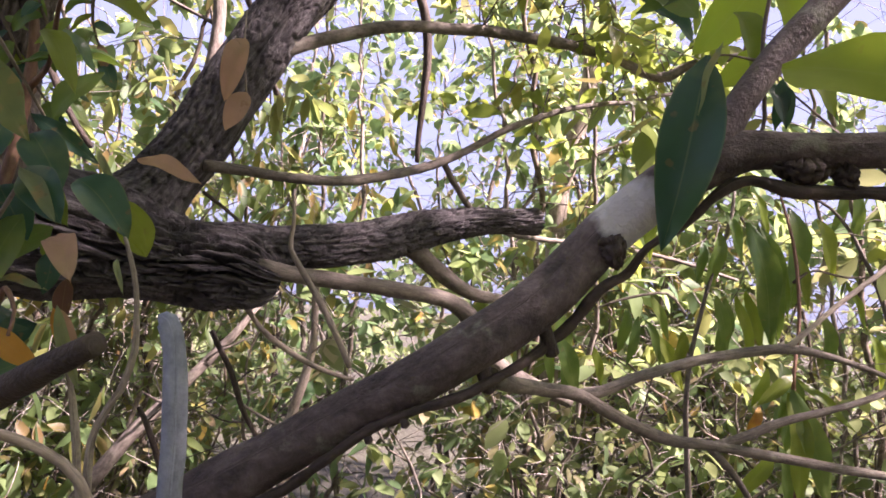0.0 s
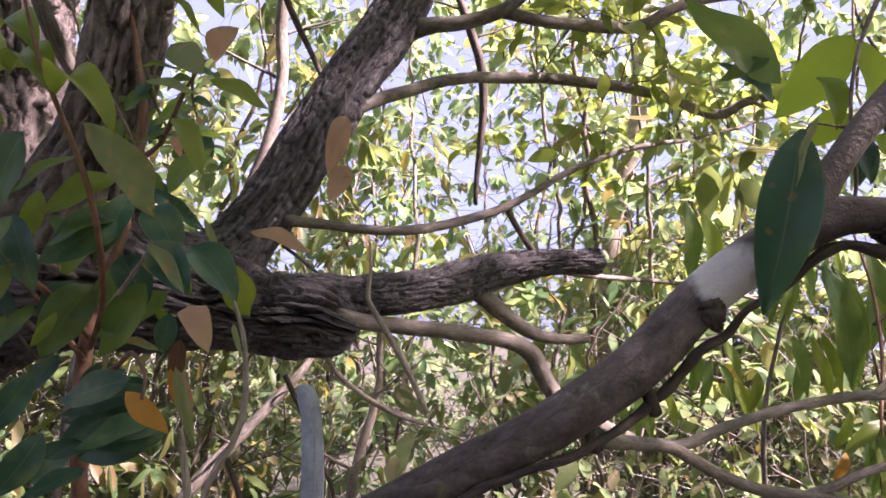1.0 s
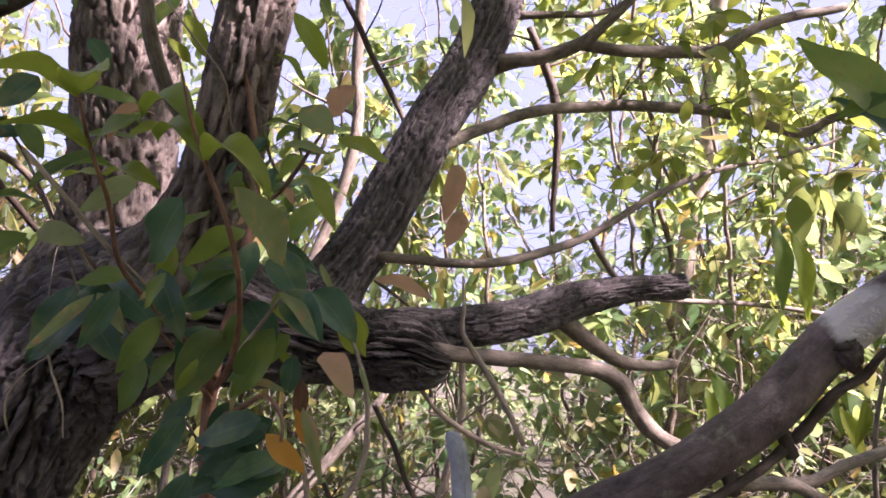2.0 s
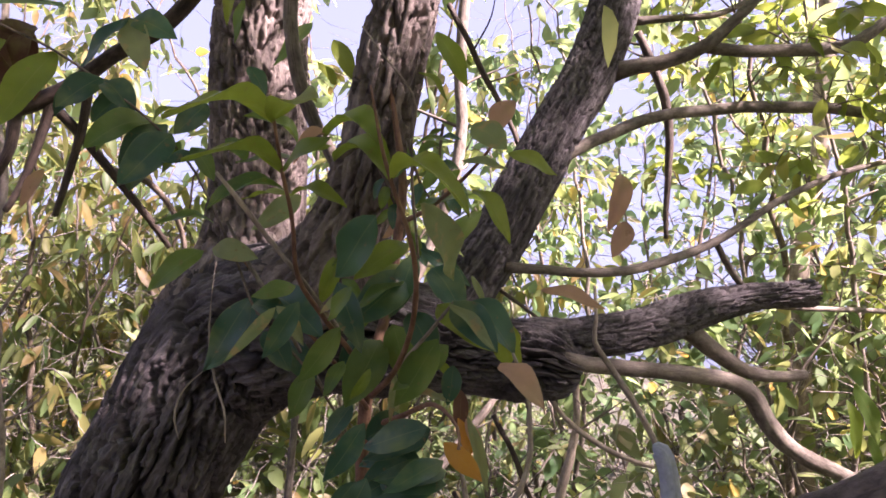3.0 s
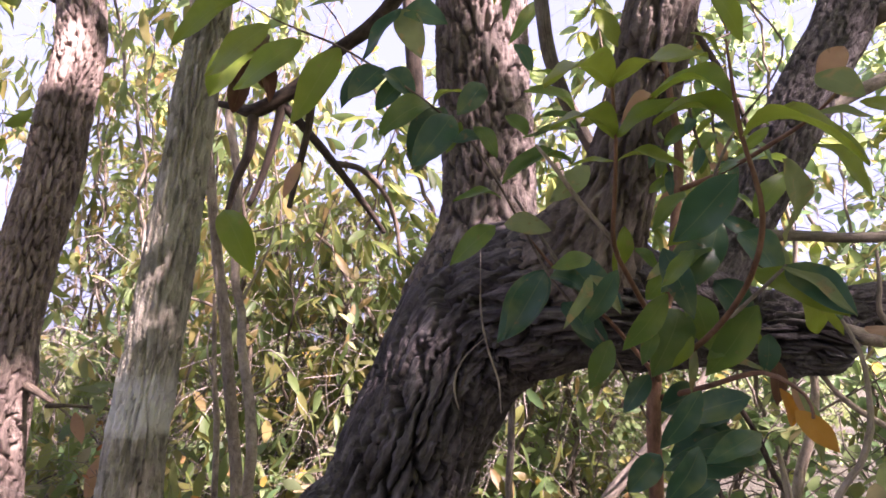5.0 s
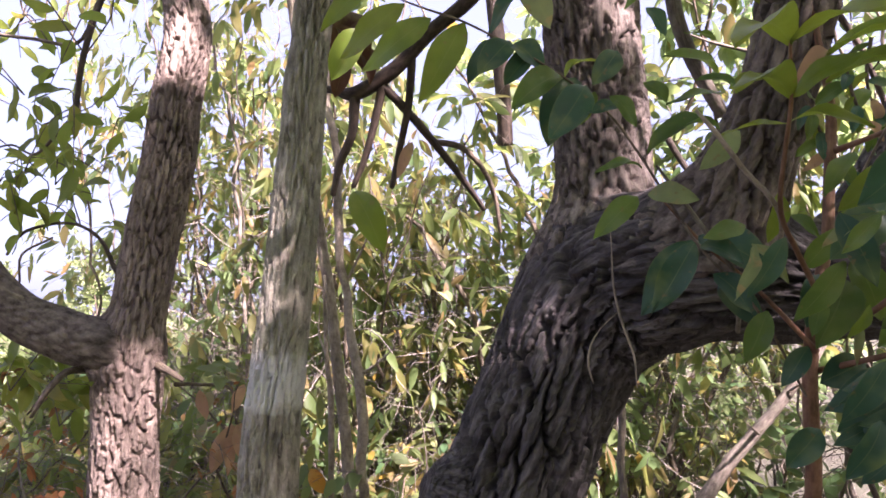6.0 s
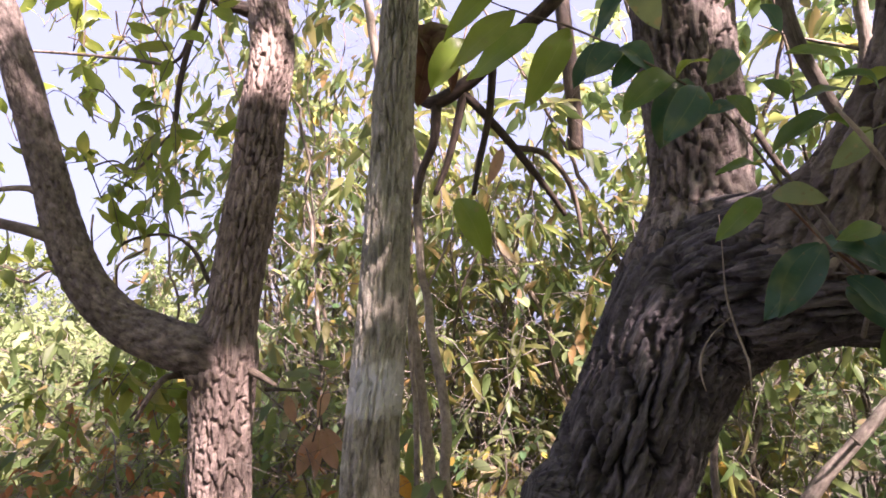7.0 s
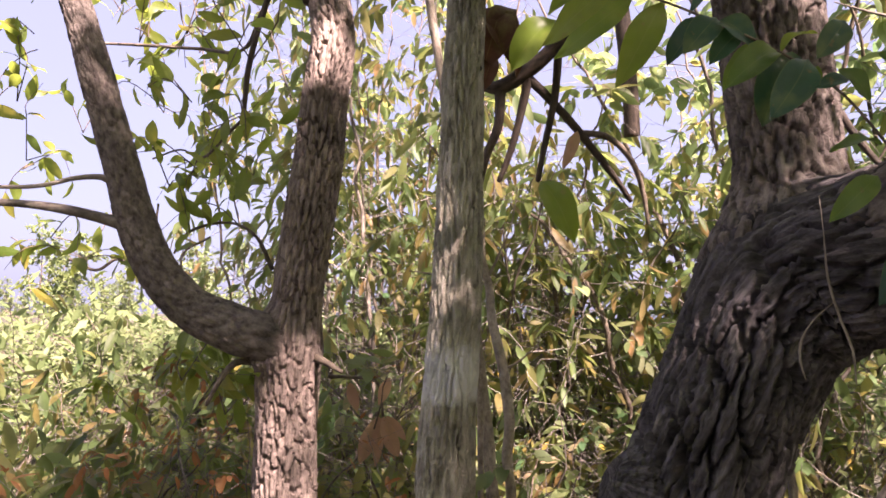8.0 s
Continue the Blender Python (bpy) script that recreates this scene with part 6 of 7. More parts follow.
leaf(curtain, (0.44, 1.265, 1.767), (0.5, 1.3, 1.563), (0.166, -0.979, -0.12), "long", wide=1.15)
leaf(curtain, (0.532, 1.321, 1.807), (0.553, 1.348, 1.631), (0.173, -0.977, -0.128), "long", wide=1.2)
leaf(curtain, (0.394, 1.277, 1.643), (0.421, 1.293, 1.545), (0.183, -0.976, -0.115), "long", wide=1.3)
leaf(curtain, (0.464, 1.334, 1.656), (0.504, 1.353, 1.55), (0.201, -0.974, -0.101), "longlight", wide=1.2)
leaf(curtain, (0.329, 1.479, 1.596), (0.366, 1.495, 1.509), (0.364, -0.931, -0.022), "long", wide=1.1)
leaf(curtain, (0.304, 1.524, 1.617), (0.292, 1.535, 1.524), (0.065, -0.989, -0.13), "long", wide=1.3)
leaf(curtain, (0.231, 1.476, 1.536), (0.252, 1.489, 1.459), (0.23, -0.968, -0.102), "longlight", wide=1.3)
leaf(curtain, (0.176, 1.47, 1.533), (0.177, 1.484, 1.434), (0.122, -0.983, -0.135), "long", wide=1.3)
leaf(curtain, (0.515, 1.306, 1.536), (0.537, 1.329, 1.387), (0.155, -0.979, -0.129), "long", wide=1.5)
leaf(curtain, (0.502, 1.326, 1.524), (0.48, 1.333, 1.456), (-0.009, -0.995, -0.097), "longlight", wide=1.4)
leaf(curtain, (0.408, 1.491, 1.578), (0.394, 1.501, 1.489), (0.055, -0.99, -0.127), "longlight", wide=1.3)
leaf(curtain, (0.468, 1.47, 1.78), (0.45, 1.485, 1.658), (0.057, -0.99, -0.128), "long", wide=1.2)


# ---------------------------------------------------------------- leafy twigs of the trees
BLADES_SMALL = [blade_mesh("leaf", LEAF_MID, 0.58 + 0.07 * k, 0.1 + 0.07 * k, 0.16, 0.0, 0.2 * k, 40 + k, rows=7) for k in range(3)]


def leafy_twig(parent, start, end, seed, leaves=12, size=0.07, sag=0.08, radius=0.0022, droop=0.5, mat=None):
    """A twig from start to end with single leaves set along it."""
    g = np.random.default_rng(seed)
    a, b = np.array(start, float), np.array(end, float)
    mids = [a * (1 - f) + b * f + np.array([0, 0, sag * math.sin(math.pi * f)]) + g.normal(0, 0.02, 3) for f in (0.33, 0.66)]
    pts = [(*a, radius), (*mids[0], radius * 0.85), (*mids[1], radius * 0.65), (*b, radius * 0.35)]
    twig = limb("twig", parent, pts, mat or TWIG, sides=5, step=0.03, seed=seed)
    c = glide(pts, 0.01)
    for n in range(leaves):
        f = 0.2 + 0.8 * (n + g.random()) / leaves
        at = c[min(len(c) - 1, int(f * (len(c) - 1))), :3]
        d = (b - a) / np.linalg.norm(b - a)
        w = 0.5 * d + g.normal(0, 0.5, 3) + np.array([0, 0, -droop])
        w /= np.linalg.norm(w)
        length = size * g.uniform(0.65, 1.3)
        x = Vector(w)
        y = Vector(g.normal(0, 0.9, 3) + np.array([0, 0, 0.8])).cross(x).normalized()
        z = x.cross(y)
        ob = new("leaf", BLADES_SMALL[n % 3])
        ob.parent = twig
        m = Matrix((x, y, z)).transposed().to_4x4() @ Matrix.Diagonal((length, length, length, 1))
        m.translation = Vector(at)
        ob.matrix_basis = m
    return twig


def bunch(parent, centre, count, reach, seed, **how):
    """Twigs spreading from one place on a branch."""
    g = np.random.default_rng(seed)
    for k in range(count):
        d = g.normal(0, 1, 3) * np.array([1, 1, 0.6])
        d = d / np.linalg.norm(d) * reach * g.uniform(0.6, 1.2)
        leafy_twig(parent, centre, np.array(centre) + d, seed * 97 + k, **how)


# along the right-hand branches of the furrowed tree
bunch(tree, (-0.007, 1.517, 2.467), 3, 0.24, 500, leaves=9, size=0.062)
bunch(tree, (0.1, 1.644, 2.381), 3, 0.24, 501, leaves=9, size=0.062)
bunch(tree, (0.215, 1.709, 2.418), 3, 0.24, 502, leaves=9, size=0.062)
bunch(tree, (0.322, 1.766, 2.49), 3, 0.24, 503, leaves=9, size=0.062)
bunch(tree, (0.462, 1.831, 2.566), 3, 0.24, 504, leaves=9, size=0.062)
bunch(tree, (-0.036, 1.749, 2.295), 3, 0.24, 505, leaves=9, size=0.062)
bunch(tree, (0.189, 1.867, 2.32), 3, 0.24, 506, leaves=9, size=0.062)
bunch(tree, (0.341, 1.929, 2.312), 3, 0.24, 507, leaves=9, size=0.062)
bunch(tree, (0.497, 1.994, 2.293), 3, 0.24, 508, leaves=9, size=0.062)
bunch(tree, (0.133, 1.829, 2.093), 3, 0.24, 509, leaves=9, size=0.062)
bunch(tree, (0.346, 1.972, 2.196), 3, 0.24, 510, leaves=9, size=0.062)
bunch(tree, (0.55, 2.113, 2.287), 3, 0.24, 511, leaves=9, size=0.062)
bunch(tree, (-0.038, 1.669, 2.512), 3, 0.24, 512, leaves=9, size=0.062)
bunch(tree, (0.433, 2.321, 1.832), 3, 0.24, 513, leaves=9, size=0.062)
bunch(tree, (0.208, 2.183, 2.575), 3, 0.24, 514, leaves=9, size=0.062)
bunch(tree, (0.133, 2.304, 2.374), 3, 0.24, 515, leaves=9, size=0.062)
bunch(tree, (0.406, 2.419, 2.124), 3, 0.24, 516, leaves=9, size=0.062)
bunch(tree, (-0.141, 2.201, 2.55), 3, 0.24, 517, leaves=9, size=0.062)
bunch(tree, (0.054, 2.327, 2.716), 3, 0.24, 518, leaves=9, size=0.062)
bunch(tree, (-0.14, 2.458, 2.288), 3, 0.24, 519, leaves=9, size=0.062)
# on the forked tree, hanging against the sky
bunch(fork_tree, (-2.19, 0.663, 2.363), 1, 0.27, 600, leaves=5, size=0.085, droop=0.2)
bunch(fork_tree, (-2.22, 0.653, 2.258), 2, 0.27, 601, leaves=5, size=0.085, droop=0.2)
bunch(fork_tree, (-2.242, 0.65, 2.153), 1, 0.27, 602, leaves=5, size=0.085, droop=0.2)
bunch(fork_tree, (-2.247, 0.652, 2.109), 2, 0.27, 603, leaves=5, size=0.085, droop=0.2)
bunch(fork_tree, (-2.437, 0.651, 2.346), 1, 0.27, 604, leaves=5, size=0.085, droop=0.2)
bunch(fork_tree, (-2.547, 0.643, 2.216), 2, 0.27, 605, leaves=5, size=0.085, droop=0.2)
bunch(fork_tree, (-2.465, 0.662, 2.119), 1, 0.27, 606, leaves=5, size=0.085, droop=0.2)
bunch(fork_tree, (-2.626, 0.615, 2.385), 2, 0.27, 607, leaves=5, size=0.085, droop=0.2)
bunch(fork_tree, (-2.78, 0.634, 2.262), 1, 0.27, 608, leaves=5, size=0.085, droop=0.2)
bunch(fork_tree, (-2.913, 0.616, 2.5), 2, 0.27, 609, leaves=5, size=0.085, droop=0.2)
bunch(fork_tree, (-2.613, 0.684, 2.009), 1, 0.27, 610, leaves=5, size=0.085, droop=0.2)
bunch(fork_tree, (-2.55, 0.744, 1.976), 2, 0.27, 611, leaves=5, size=0.085, droop=0.2)
bunch(fork_tree, (-2.681, 0.774, 1.905), 1, 0.27, 612, leaves=5, size=0.085, droop=0.2)
bunch(fork_tree, (-2.602, 0.848, 1.87), 2, 0.27, 613, leaves=5, size=0.085, droop=0.2)
bunch(fork_tree, (-2.604, 0.821, 2.031), 1, 0.27, 614, leaves=5, size=0.085, droop=0.2)
bunch(fork_tree, (-2.949, 0.57, 2.594), 2, 0.27, 615, leaves=5, size=0.085, droop=0.2)
bunch(fork_tree, (-2.833, 0.667, 2.614), 1, 0.27, 616, leaves=5, size=0.085, droop=0.2)
bunch(fork_tree, (-3.335, 0.627, 1.78), 2, 0.27, 617, leaves=5, size=0.085, droop=0.2)
bunch(fork_tree, (-3.281, 0.658, 1.884), 1, 0.27, 618, leaves=5, size=0.085, droop=0.2)
bunch(fork_tree, (-3.528, 0.646, 2.307), 2, 0.27, 619, leaves=5, size=0.085, droop=0.2)
bunch(fork_tree, (-2.65, 0.96, 1.733), 1, 0.27, 620, leaves=5, size=0.085, droop=0.2)
bunch(fork_tree, (-2.736, 0.967, 2.073), 2, 0.27, 621, leaves=5, size=0.085, droop=0.2)
bunch(fork_tree, (-3.186, 0.383, 2.478), 1, 0.27, 622, leaves=5, size=0.085, droop=0.2)
bunch(fork_tree, (-3.482, 0.445, 2.148), 2, 0.27, 623, leaves=5, size=0.085, droop=0.2)
bunch(fork_tree, (-3.423, 0.539, 1.861), 1, 0.27, 624, leaves=5, size=0.085, droop=0.2)
bunch(fork_tree, (-3.184, 0.367, 2.056), 2, 0.27, 625, leaves=5, size=0.085, droop=0.2)
bunch(fork_tree, (-3.242, 0.482, 1.843), 1, 0.27, 626, leaves=5, size=0.085, droop=0.2)
bunch(fork_tree, (-3.298, 0.36, 2.314), 2, 0.27, 627, leaves=5, size=0.085, droop=0.2)
bunch(fork_tree, (-3.129, 0.356, 2.509), 1, 0.27, 628, leaves=5, size=0.085, droop=0.2)
bunch(fork_tree, (-3.301, 0.578, 1.753), 2, 0.27, 629, leaves=5, size=0.085, droop=0.2)
bunch(fork_tree, (-3.458, 0.411, 1.852), 1, 0.27, 630, leaves=5, size=0.085, droop=0.2)
bunch(fork_tree, (-2.571, 0.627, 2.431), 2, 0.27, 631, leaves=5, size=0.085, droop=0.2)
bunch(fork_tree, (-2.635, 0.599, 2.191), 1, 0.27, 632, leaves=5, size=0.085, droop=0.2)
bunch(fork_tree, (-2.666, 0.729, 2.043), 2, 0.27, 633, leaves=5, size=0.085, droop=0.2)
bunch(fork_tree, (-2.782, 0.554, 2.489), 1, 0.27, 634, leaves=5, size=0.085, droop=0.2)
bunch(fork_tree, (-3.315, 0.228, 2.148), 2, 0.27, 635, leaves=5, size=0.085, droop=0.2)
bunch(fork_tree, (-3.476, 0.171, 2.428), 1, 0.27, 636, leaves=5, size=0.085, droop=0.2)
bunch(fork_tree, (-2.636, 0.629, 1.968), 2, 0.27, 637, leaves=5, size=0.085, droop=0.2)
bunch(fork_tree, (-2.545, 0.714, 1.323), 2, 0.22, 650, leaves=8, size=0.085)
bunch(fork_tree, (-2.682, 0.721, 1.377), 2, 0.22, 651, leaves=8, size=0.085)
bunch(fork_tree, (-2.585, 0.82, 1.275), 2, 0.22, 652, leaves=8, size=0.085)
bunch(fork_tree, (-3.071, 0.79, 1.342), 2, 0.22, 653, leaves=8, size=0.085)
bunch(fork_tree, (-3.234, 0.802, 1.208), 2, 0.22, 654, leaves=8, size=0.085)
bunch(fork_tree, (-2.65, 0.883, 1.367), 2, 0.22, 655, leaves=8, size=0.085)
limb("branch", fork_tree, [(-2.247, 0.653, 2.106, 0.005), (-2.326, 0.654, 2.084, 0.005), (-2.483, 0.658, 2.038, 0.004), (-2.582, 0.634, 2.074, 0.003), (-2.7, 0.601, 2.059, 0.003)], TWIG, sides=6, seed=671)
limb("branch", fork_tree, [(-2.188, 0.66, 2.393, 0.005), (-2.282, 0.658, 2.308, 0.005), (-2.474, 0.618, 2.354, 0.005), (-2.821, 0.57, 2.45, 0.005), (-3.042, 0.505, 2.499, 0.004)], TWIG, sides=6, seed=672)
limb("branch", fork_tree, [(-2.529, 0.932, 1.727, 0.008), (-2.563, 0.887, 1.834, 0.006), (-2.628, 0.824, 1.878, 0.005), (-2.726, 0.744, 1.85, 0.005), (-2.772, 0.715, 1.778, 0.004)], TWIG, sides=6, seed=673)
limb("branch", fork_tree, [(-3.382, 0.587, 1.78, 0.006), (-3.307, 0.658, 1.74, 0.006), (-3.241, 0.708, 1.782, 0.005), (-3.182, 0.766, 1.741, 0.004)], TWIG, sides=6, seed=674)


# unseen crowns over the limbs and on the sun side, added to shade the scene
SUN_HOLES = [(-2.31, 0.87, 1.08, 0.11), (-2.31, 0.87, 1.22, 0.11), (-2.3, 0.87, 1.35, 0.09), (-2.33, 1.0, 2.44, 0.06), (-0.62, 0.95, 2.22, 0.05), (-0.44, 0.87, 1.91, 0.05)]      # holes cut in the crowns towards the sun to light chosen spots: spot, width
def shade_crown(parent, centre, spread, count, seed, mat):
    g = np.random.default_rng(seed)
    c = np.array(centre, float)
    knots = c + g.normal(0, 1, (max(4, count // 70), 3)) * np.array(spread)
    twig = []
    for k in knots:
        twig.append(tube([(*(c * 0.6 + k * 0.4 - np.array([0, 0, 0.4])), 0.012), (*(c * 0.3 + k * 0.7), 0.008), (*k, 0.003)], sides=5, step=0.1, seed=seed))
    v, f, uv = joined(twig)
    tagged(part("twigwork", mesh_of("twigwork", v, f, TWIG, uv), parent), kind="stuff")
    base = knots[g.integers(0, len(knots), count)] + g.normal(0, 0.22, (count, 3))
    # drop the leaves that would block the sun from these spots
    for x, y, z, wide in SUN_HOLES:
        off = np.cross(base - np.array((x, y, z)), np.array(sun_from))
        base = base[np.linalg.norm(off, axis=1) > wide + 0.04]
    count = len(base)
    part("crown", leaves_mesh("crown", base, g.normal(0, 0.6, (count, 3)) + np.array([0, 0, -0.3]), g.normal(0, 0.4, (count, 3)) + np.array([0, 0, 1]), 0.09 * g.uniform(0.7, 1.3, count), mat, 1.1), parent)


# each crown is set between the sun and what it shades, not grown from limbs
shade_crown(tree, (-0.6, 1.6, 4.6), (0.7, 0.6, 0.4), 1500, 801, CROWN)
shade_crown(low, (1.6, 0.15, 4.2), (0.45, 0.5, 0.35), 2600, 805, CROWN)
shade_crown(low, (0.9, 0.4, 3.3), (0.45, 0.4, 0.28), 3000, 804, CROWN)
shade_crown(tree, (1.0, 1.1, 3.5), (0.45, 0.25, 0.15), 500, 816, CROWN)
shade_crown(low, (0.5, 0.0, 4.2), (0.28, 0.28, 0.2), 900, 806, CROWN)
shade_crown(fork_tree, (-2.7, 1.0, 4.2), (0.7, 0.7, 0.5), 700, 802, CROWN)
shade_crown(tree, (-1.42, 0.56, 3.15), (0.16, 0.2, 0.1), 1300, 807, CROWN)
shade_crown(low, (0.7, -0.9, 4.0), (0.9, 0.7, 0.3), 1700, 811, CROWN)
shade_crown(low, (2.4, 0.35, 3.7), (0.6, 0.5, 0.25), 2000, 812, CROWN)
shade_crown(low, (0.1, -2.0, 3.6), (0.9, 0.6, 0.4), 1500, 813, CROWN)
shade_crown(tree, (-0.7, 0.5, 4.05), (0.3, 0.28, 0.25), 1000, 815, CROWN)
shade_crown(pole, (-2.2, 1.4, 4.6), (0.5, 0.5, 0.4), 1500, 803, CROWN)
shade_crown(pole, (-0.72, 0.62, 3.12), (0.18, 0.16, 0.2), 1800, 808, CROWN)
shade_crown(tree, (-1.3, 0.24, 3.05), (0.2, 0.16, 0.1), 1100, 809, CROWN)

# a clump of dead bark caught in the broken branches
wad = thing("dead_bark_clump", "crumpled dark reddish brown dead leaves caught on a branch", "dead leaves")
leaf(wad, (-1.815, 1.209, 2.473), (-1.862, 1.195, 2.299), (0.603, -0.792, -0.099), "brown", form=2, wide=1.2)
leaf(wad, (-1.858, 1.201, 2.457), (-1.797, 1.236, 2.313), (0.708, -0.694, 0.132), "brown", form=2, wide=1.1)
leaf(wad, (-1.799, 1.236, 2.479), (-1.832, 1.2, 2.345), (0.521, -0.849, 0.092), "brown", form=2, wide=1.0)
leaf(wad, (-1.853, 1.223, 2.34), (-1.879, 1.204, 2.237), (0.579, -0.815, 0.011), "brown", form=2, wide=1.0)
leaf(wad, (-1.824, 1.241, 2.39), (-1.8, 1.265, 2.279), (0.824, -0.564, 0.054), "brown", form=2, wide=.8)

# dry drooping leaves under the forked tree
droopy = thing("dry_leaf_sprig", "sprig of dry tan leaves hanging beside the forked tree", "sprig")
limb("stem", droopy, [(-2.329, 1.023, 1.398, 0.007), (-2.361, 1.129, 1.388, 0.005), (-2.375, 1.255, 1.36, 0.005), (-2.369, 1.277, 1.248, 0.004)], TWIG, sides=6, seed=261)
leaf(droopy, (-2.365, 1.129, 1.37), (-2.353, 1.154, 1.277), (0.699, -0.709, -0.096), "dead", wide=1.2)
leaf(droopy, (-2.342, 1.28, 1.379), (-2.378, 1.264, 1.285), (0.584, -0.808, -0.081), "dead", wide=1.2)
leaf(droopy, (-2.38, 1.268, 1.248), (-2.437, 1.243, 1.087), (0.587, -0.805, -0.085), "dead", wide=.9)
leaf(droopy, (-2.375, 1.273, 1.244), (-2.4, 1.276, 1.078), (0.614, -0.782, -0.11), "dead", wide=.8)
leaf(droopy, (-2.369, 1.277, 1.248), (-2.338, 1.324, 1.117), (0.717, -0.693, -0.078), "dead", wide=.9)
leaf(droopy, (-2.361, 1.283, 1.251), (-2.314, 1.336, 1.173), (0.798, -0.598, 0.08), "dead", wide=.9)
leaf(droopy, (-2.045, 1.307, 1.145), (-2.016, 1.343, 1.073), (0.735, -0.676, -0.042), "orange", wide=1.3)

# thin trunks behind
def stem_behind(pts, mat, lab, seed):
    t = thing("hanging_branch" if mat is DARK else "sapling", lab, "branch" if mat is DARK else "sapling")
    limb("stem", t, pts, mat, sides=12, step=0.03, seed=seed, lump=0.06, wander=0.01)
    g = np.random.default_rng(seed)
    c = glide(pts, 0.05)
    c = c[(c[:, 2] > 1.1) & (c[:, 2] < 2.9)]
    for k in range(3 if len(c) > 6 else 0):
        at = c[int(g.uniform(0.1, 0.9) * (len(c) - 1))]
        turn = g.uniform(0, 2 * np.pi)
        way = np.array([math.cos(turn), math.sin(turn), g.uniform(0.1, 0.7)]) * g.uniform(0.14, 0.3)
        limb("twig", t, [(*at[:3], at[3] * 0.35), (*(at[:3] + way * 0.5 + g.normal(0, 0.015, 3)), at[3] * 0.25), (*(at[:3] + way), at[3] * 0.1)], mat, sides=5, step=0.03, seed=seed + k, wander=0.01)


stem_behind([(-0.832, 1.964, 3.463, 0.016), (-0.849, 2.042, 2.994, 0.019), (-0.874, 2.091, 2.682, 0.02), (-0.898, 2.155, 2.291, 0.021), (-1.079, 2.156, 1.829, 0.018), (-1.229, 1.991, 1.673, 0.015), (-1.272, 1.856, 1.546, 0.012), (-1.257, 1.794, 1.401, 0.011), (-1.267, 1.814, 0.9, 0.012), (-1.277, 1.834, -0.08, 0.014)], GREY, "slender pale grey trunk behind the slanting limb", 700)
stem_behind([(0.518, 3.023, 3.436, 0.036), (0.473, 3.072, 2.893, 0.036), (0.441, 3.103, 2.556, 0.039), (0.379, 3.124, 2.295, 0.041), (0.345, 3.15, 2.009, 0.041), (0.357, 3.273, 0.723, 0.046), (0.424, 3.424, -0.817, 0.052)], PALE, "pale mottled trunk in the thicket", 701)
stem_behind([(-2.21, 1.211, 3.016, 0.015), (-2.182, 1.317, 2.51, 0.015), (-2.179, 1.383, 2.172, 0.016), (-2.172, 1.449, 1.834, 0.018), (-2.164, 1.516, 1.496, 0.02), (-2.163, 1.581, 1.158, 0.021), (-2.199, 1.986, -1.042, 0.028)], PALE, "thin pale stem in the thicket", 703)
stem_behind([(-0.47, 2.032, 1.68, 0.01), (-0.466, 2.05, 1.501, 0.011), (-0.485, 2.06, 1.385, 0.013), (-0.518, 2.071, 1.245, 0.015), (-0.527, 2.095, 0.991, 0.016), (-0.446, 2.255, -0.634, 0.023)], PALE, "thin pale stem in the thicket", 704)
stem_behind([(-0.793, 1.697, 2.659, 0.008), (-0.707, 1.751, 2.485, 0.009), (-0.645, 1.789, 2.358, 0.008), (-0.614, 1.812, 2.279, 0.007), (-0.575, 1.847, 2.136, 0.007)], DARK, "dark hanging branch in the thicket", 705)
stem_behind([(-0.273, 1.943, 2.632, 0.012), (-0.227, 1.975, 2.515, 0.014), (-0.198, 2.004, 2.397, 0.014), (-0.192, 2.035, 2.228, 0.011), (-0.205, 2.068, 2.024, 0.007)], DARK, "dark hanging branch in the thicket", 706)
stem_behind([(-1.072, 1.657, 2.116, 0.01), (-1.024, 1.67, 2.009, 0.008), (-0.964, 1.681, 1.93, 0.007)], DARK, "dark hanging branch in the thicket", 707)
stem_behind([(-0.79, 2.5, 1.56, 0.01), (-0.866, 2.433, 1.435, 0.016), (-0.994, 2.3, 1.24, 0.02), (-1.13, 2.2, 1.04, 0.023), (-1.3, 2.1, 0.7, 0.025), (-1.5, 2.0, 0.0, 0.028)], GREY, "leaning grey stem low in the thicket", 708)
stem_behind([(-0.643, 1.738, 1.505, 0.007), (-0.604, 1.747, 1.432, 0.007), (-0.556, 1.76, 1.325, 0.007), (-0.517, 1.77, 1.245, 0.006), (-0.487, 1.787, 1.083, 0.006)], DARK, "dark twig low in the thicket", 709)
stem_behind([(-0.659, 1.449, 1.361, 0.005), (-0.628, 1.457, 1.296, 0.006), (-0.601, 1.467, 1.208, 0.006), (-0.58, 1.483, 1.054, 0.007), (-0.519, 1.739, -0.542, 0.01)], DARK, "dark twig low in the thicket", 710)

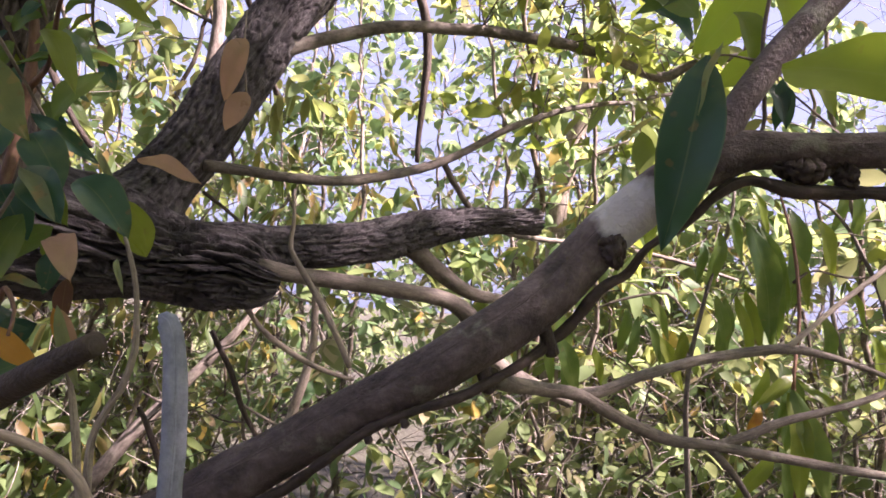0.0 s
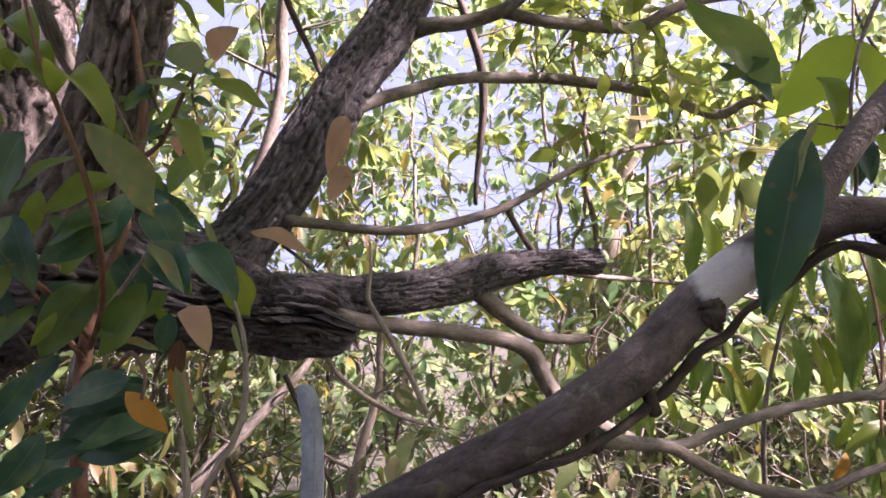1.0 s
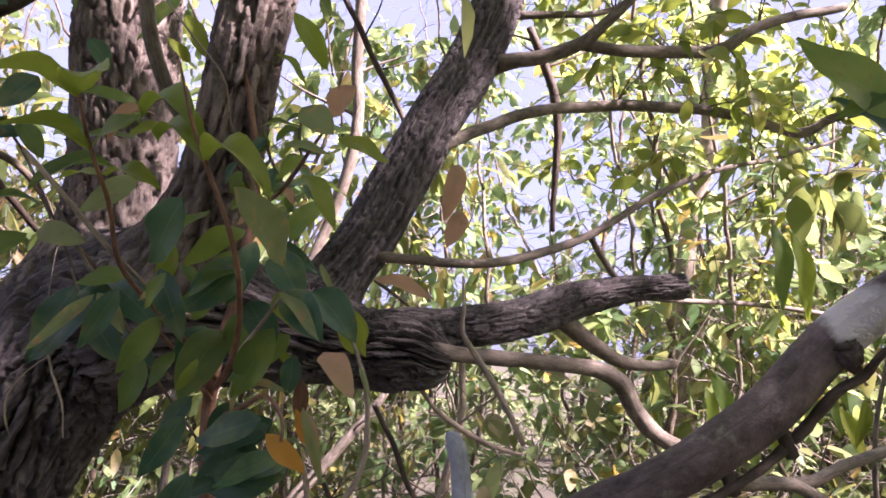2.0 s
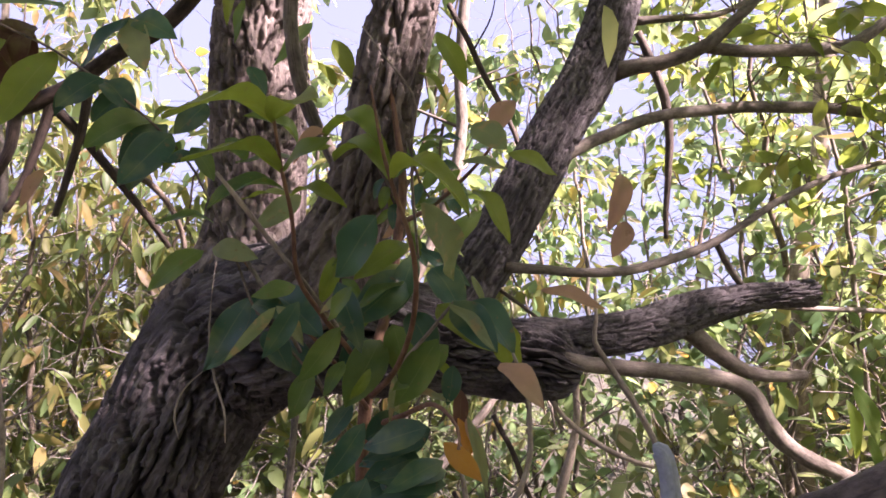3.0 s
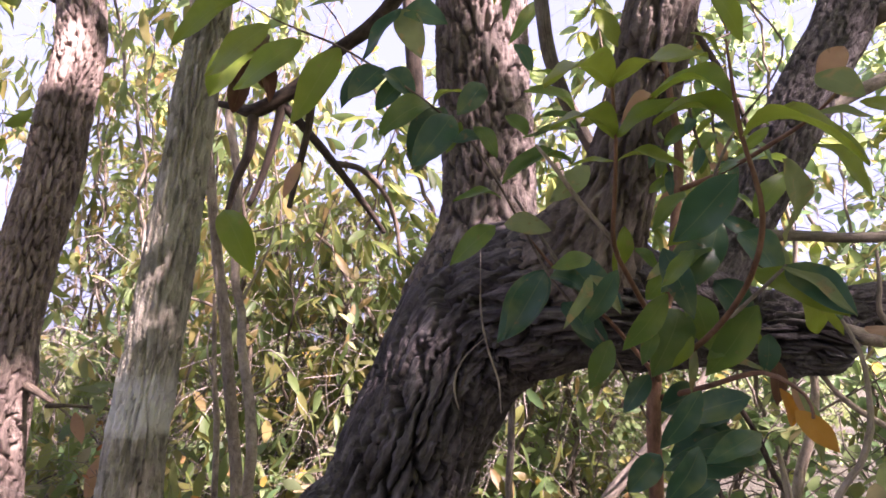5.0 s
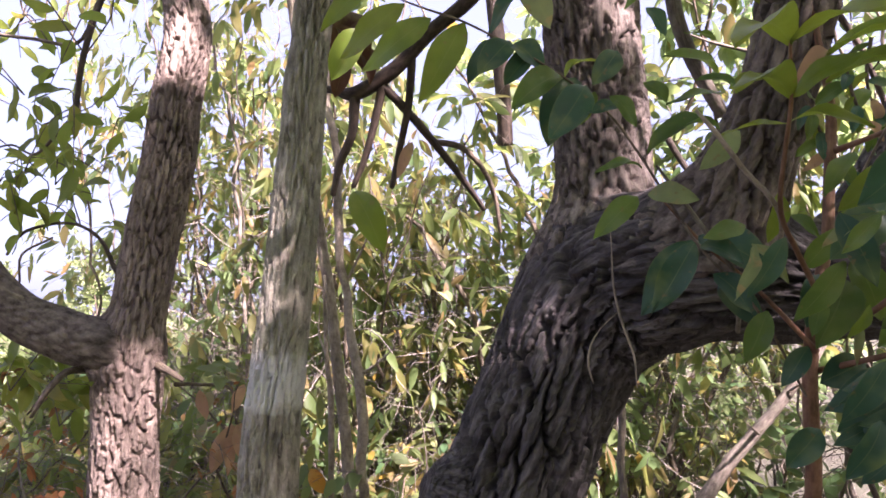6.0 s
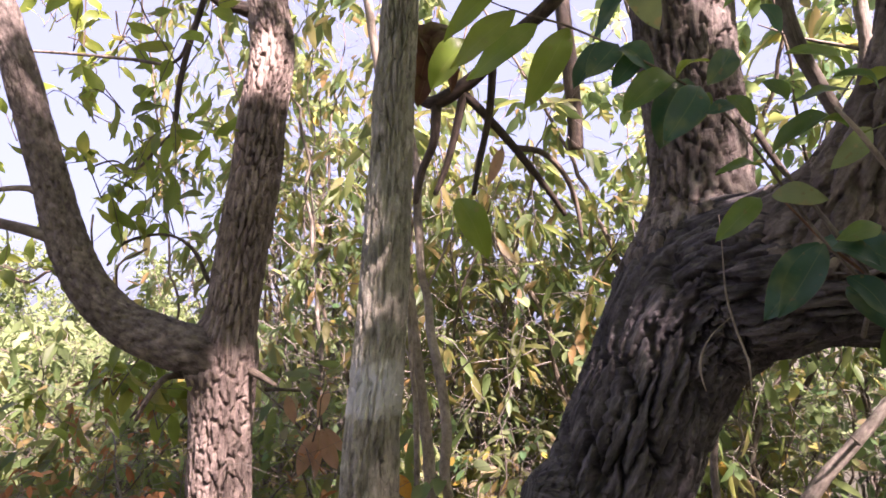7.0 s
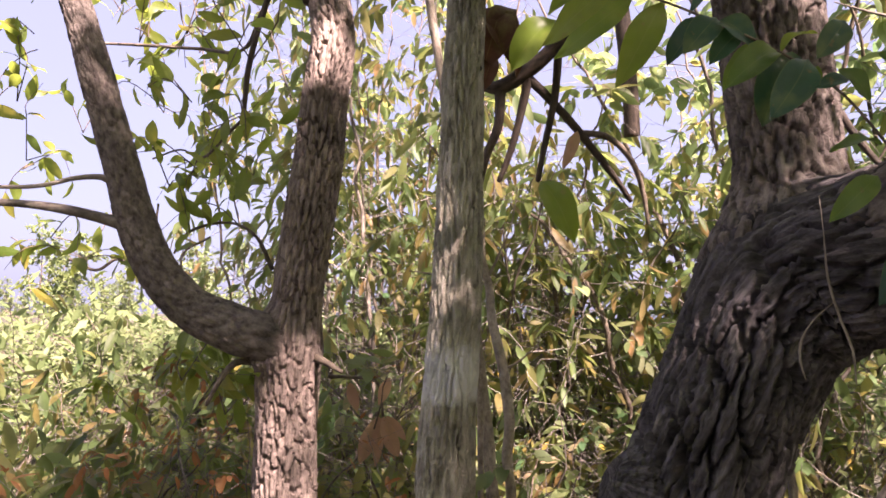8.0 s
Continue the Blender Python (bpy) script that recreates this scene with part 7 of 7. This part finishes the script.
# tendrils hanging down the trunk
tendril = thing("hanging_tendril", "thin pale tendrils hanging down the furrowed trunk", "vine")
limb("strand", tendril, [(-0.959, 0.976, 1.789, 0.001), (-0.952, 0.964, 1.729, 0.001), (-0.949, 0.965, 1.654, 0.002), (-0.936, 0.973, 1.589, 0.002), (-0.925, 0.989, 1.543, 0.002), (-0.924, 0.999, 1.488, 0.001)], PALE, sides=5, seed=901)
limb("strand", tendril, [(-0.944, 0.975, 1.617, 0.001), (-0.97, 0.957, 1.588, 0.001), (-0.986, 0.948, 1.556, 0.002), (-0.99, 0.95, 1.523, 0.002), (-0.985, 0.959, 1.493, 0.001)], PALE, sides=5, seed=902)
strings = thing("hanging_tendril", "thin looping tendrils hanging before the sky", "vine")
limb("strand", strings, [(-2.718, 0.741, 2.784, 0.003), (-2.734, 0.756, 2.596, 0.003), (-2.752, 0.758, 2.483, 0.003), (-2.757, 0.756, 2.464, 0.003)], TWIG, sides=5, seed=903)
limb("strand", strings, [(-2.663, 0.794, 2.747, 0.003), (-2.684, 0.799, 2.597, 0.003), (-2.713, 0.785, 2.521, 0.003), (-2.754, 0.751, 2.509, 0.003), (-2.791, 0.712, 2.558, 0.003), (-2.796, 0.697, 2.633, 0.003)], TWIG, sides=5, seed=904)
limb("strand", strings, [(-2.965, 0.653, 2.836, 0.003), (-2.984, 0.672, 2.6, 0.003), (-3.01, 0.674, 2.443, 0.003)], TWIG, sides=5, seed=905)
limb("strand", strings, [(-3.005, 0.75, 1.972, 0.004), (-3.015, 0.754, 1.893, 0.004), (-3.006, 0.785, 1.736, 0.004), (-2.964, 0.828, 1.697, 0.004), (-2.95, 0.825, 1.796, 0.004), (-2.871, 0.884, 1.855, 0.004)], TWIG, sides=5, seed=906)

# a low reddish bush under the forked tree
red_bush = shrub("reddish_bush", "low bush of reddish dry leaves and bare twigs", "bush", 411, height=1.3, stems=7, spread=0.7, twigs=14, per_twig=9, size=0.05, bare=0.3, low=0.2, thick=0.008, mat=CROWN_RED)
red_bush.location = (-2.95, 0.95, 0.1)
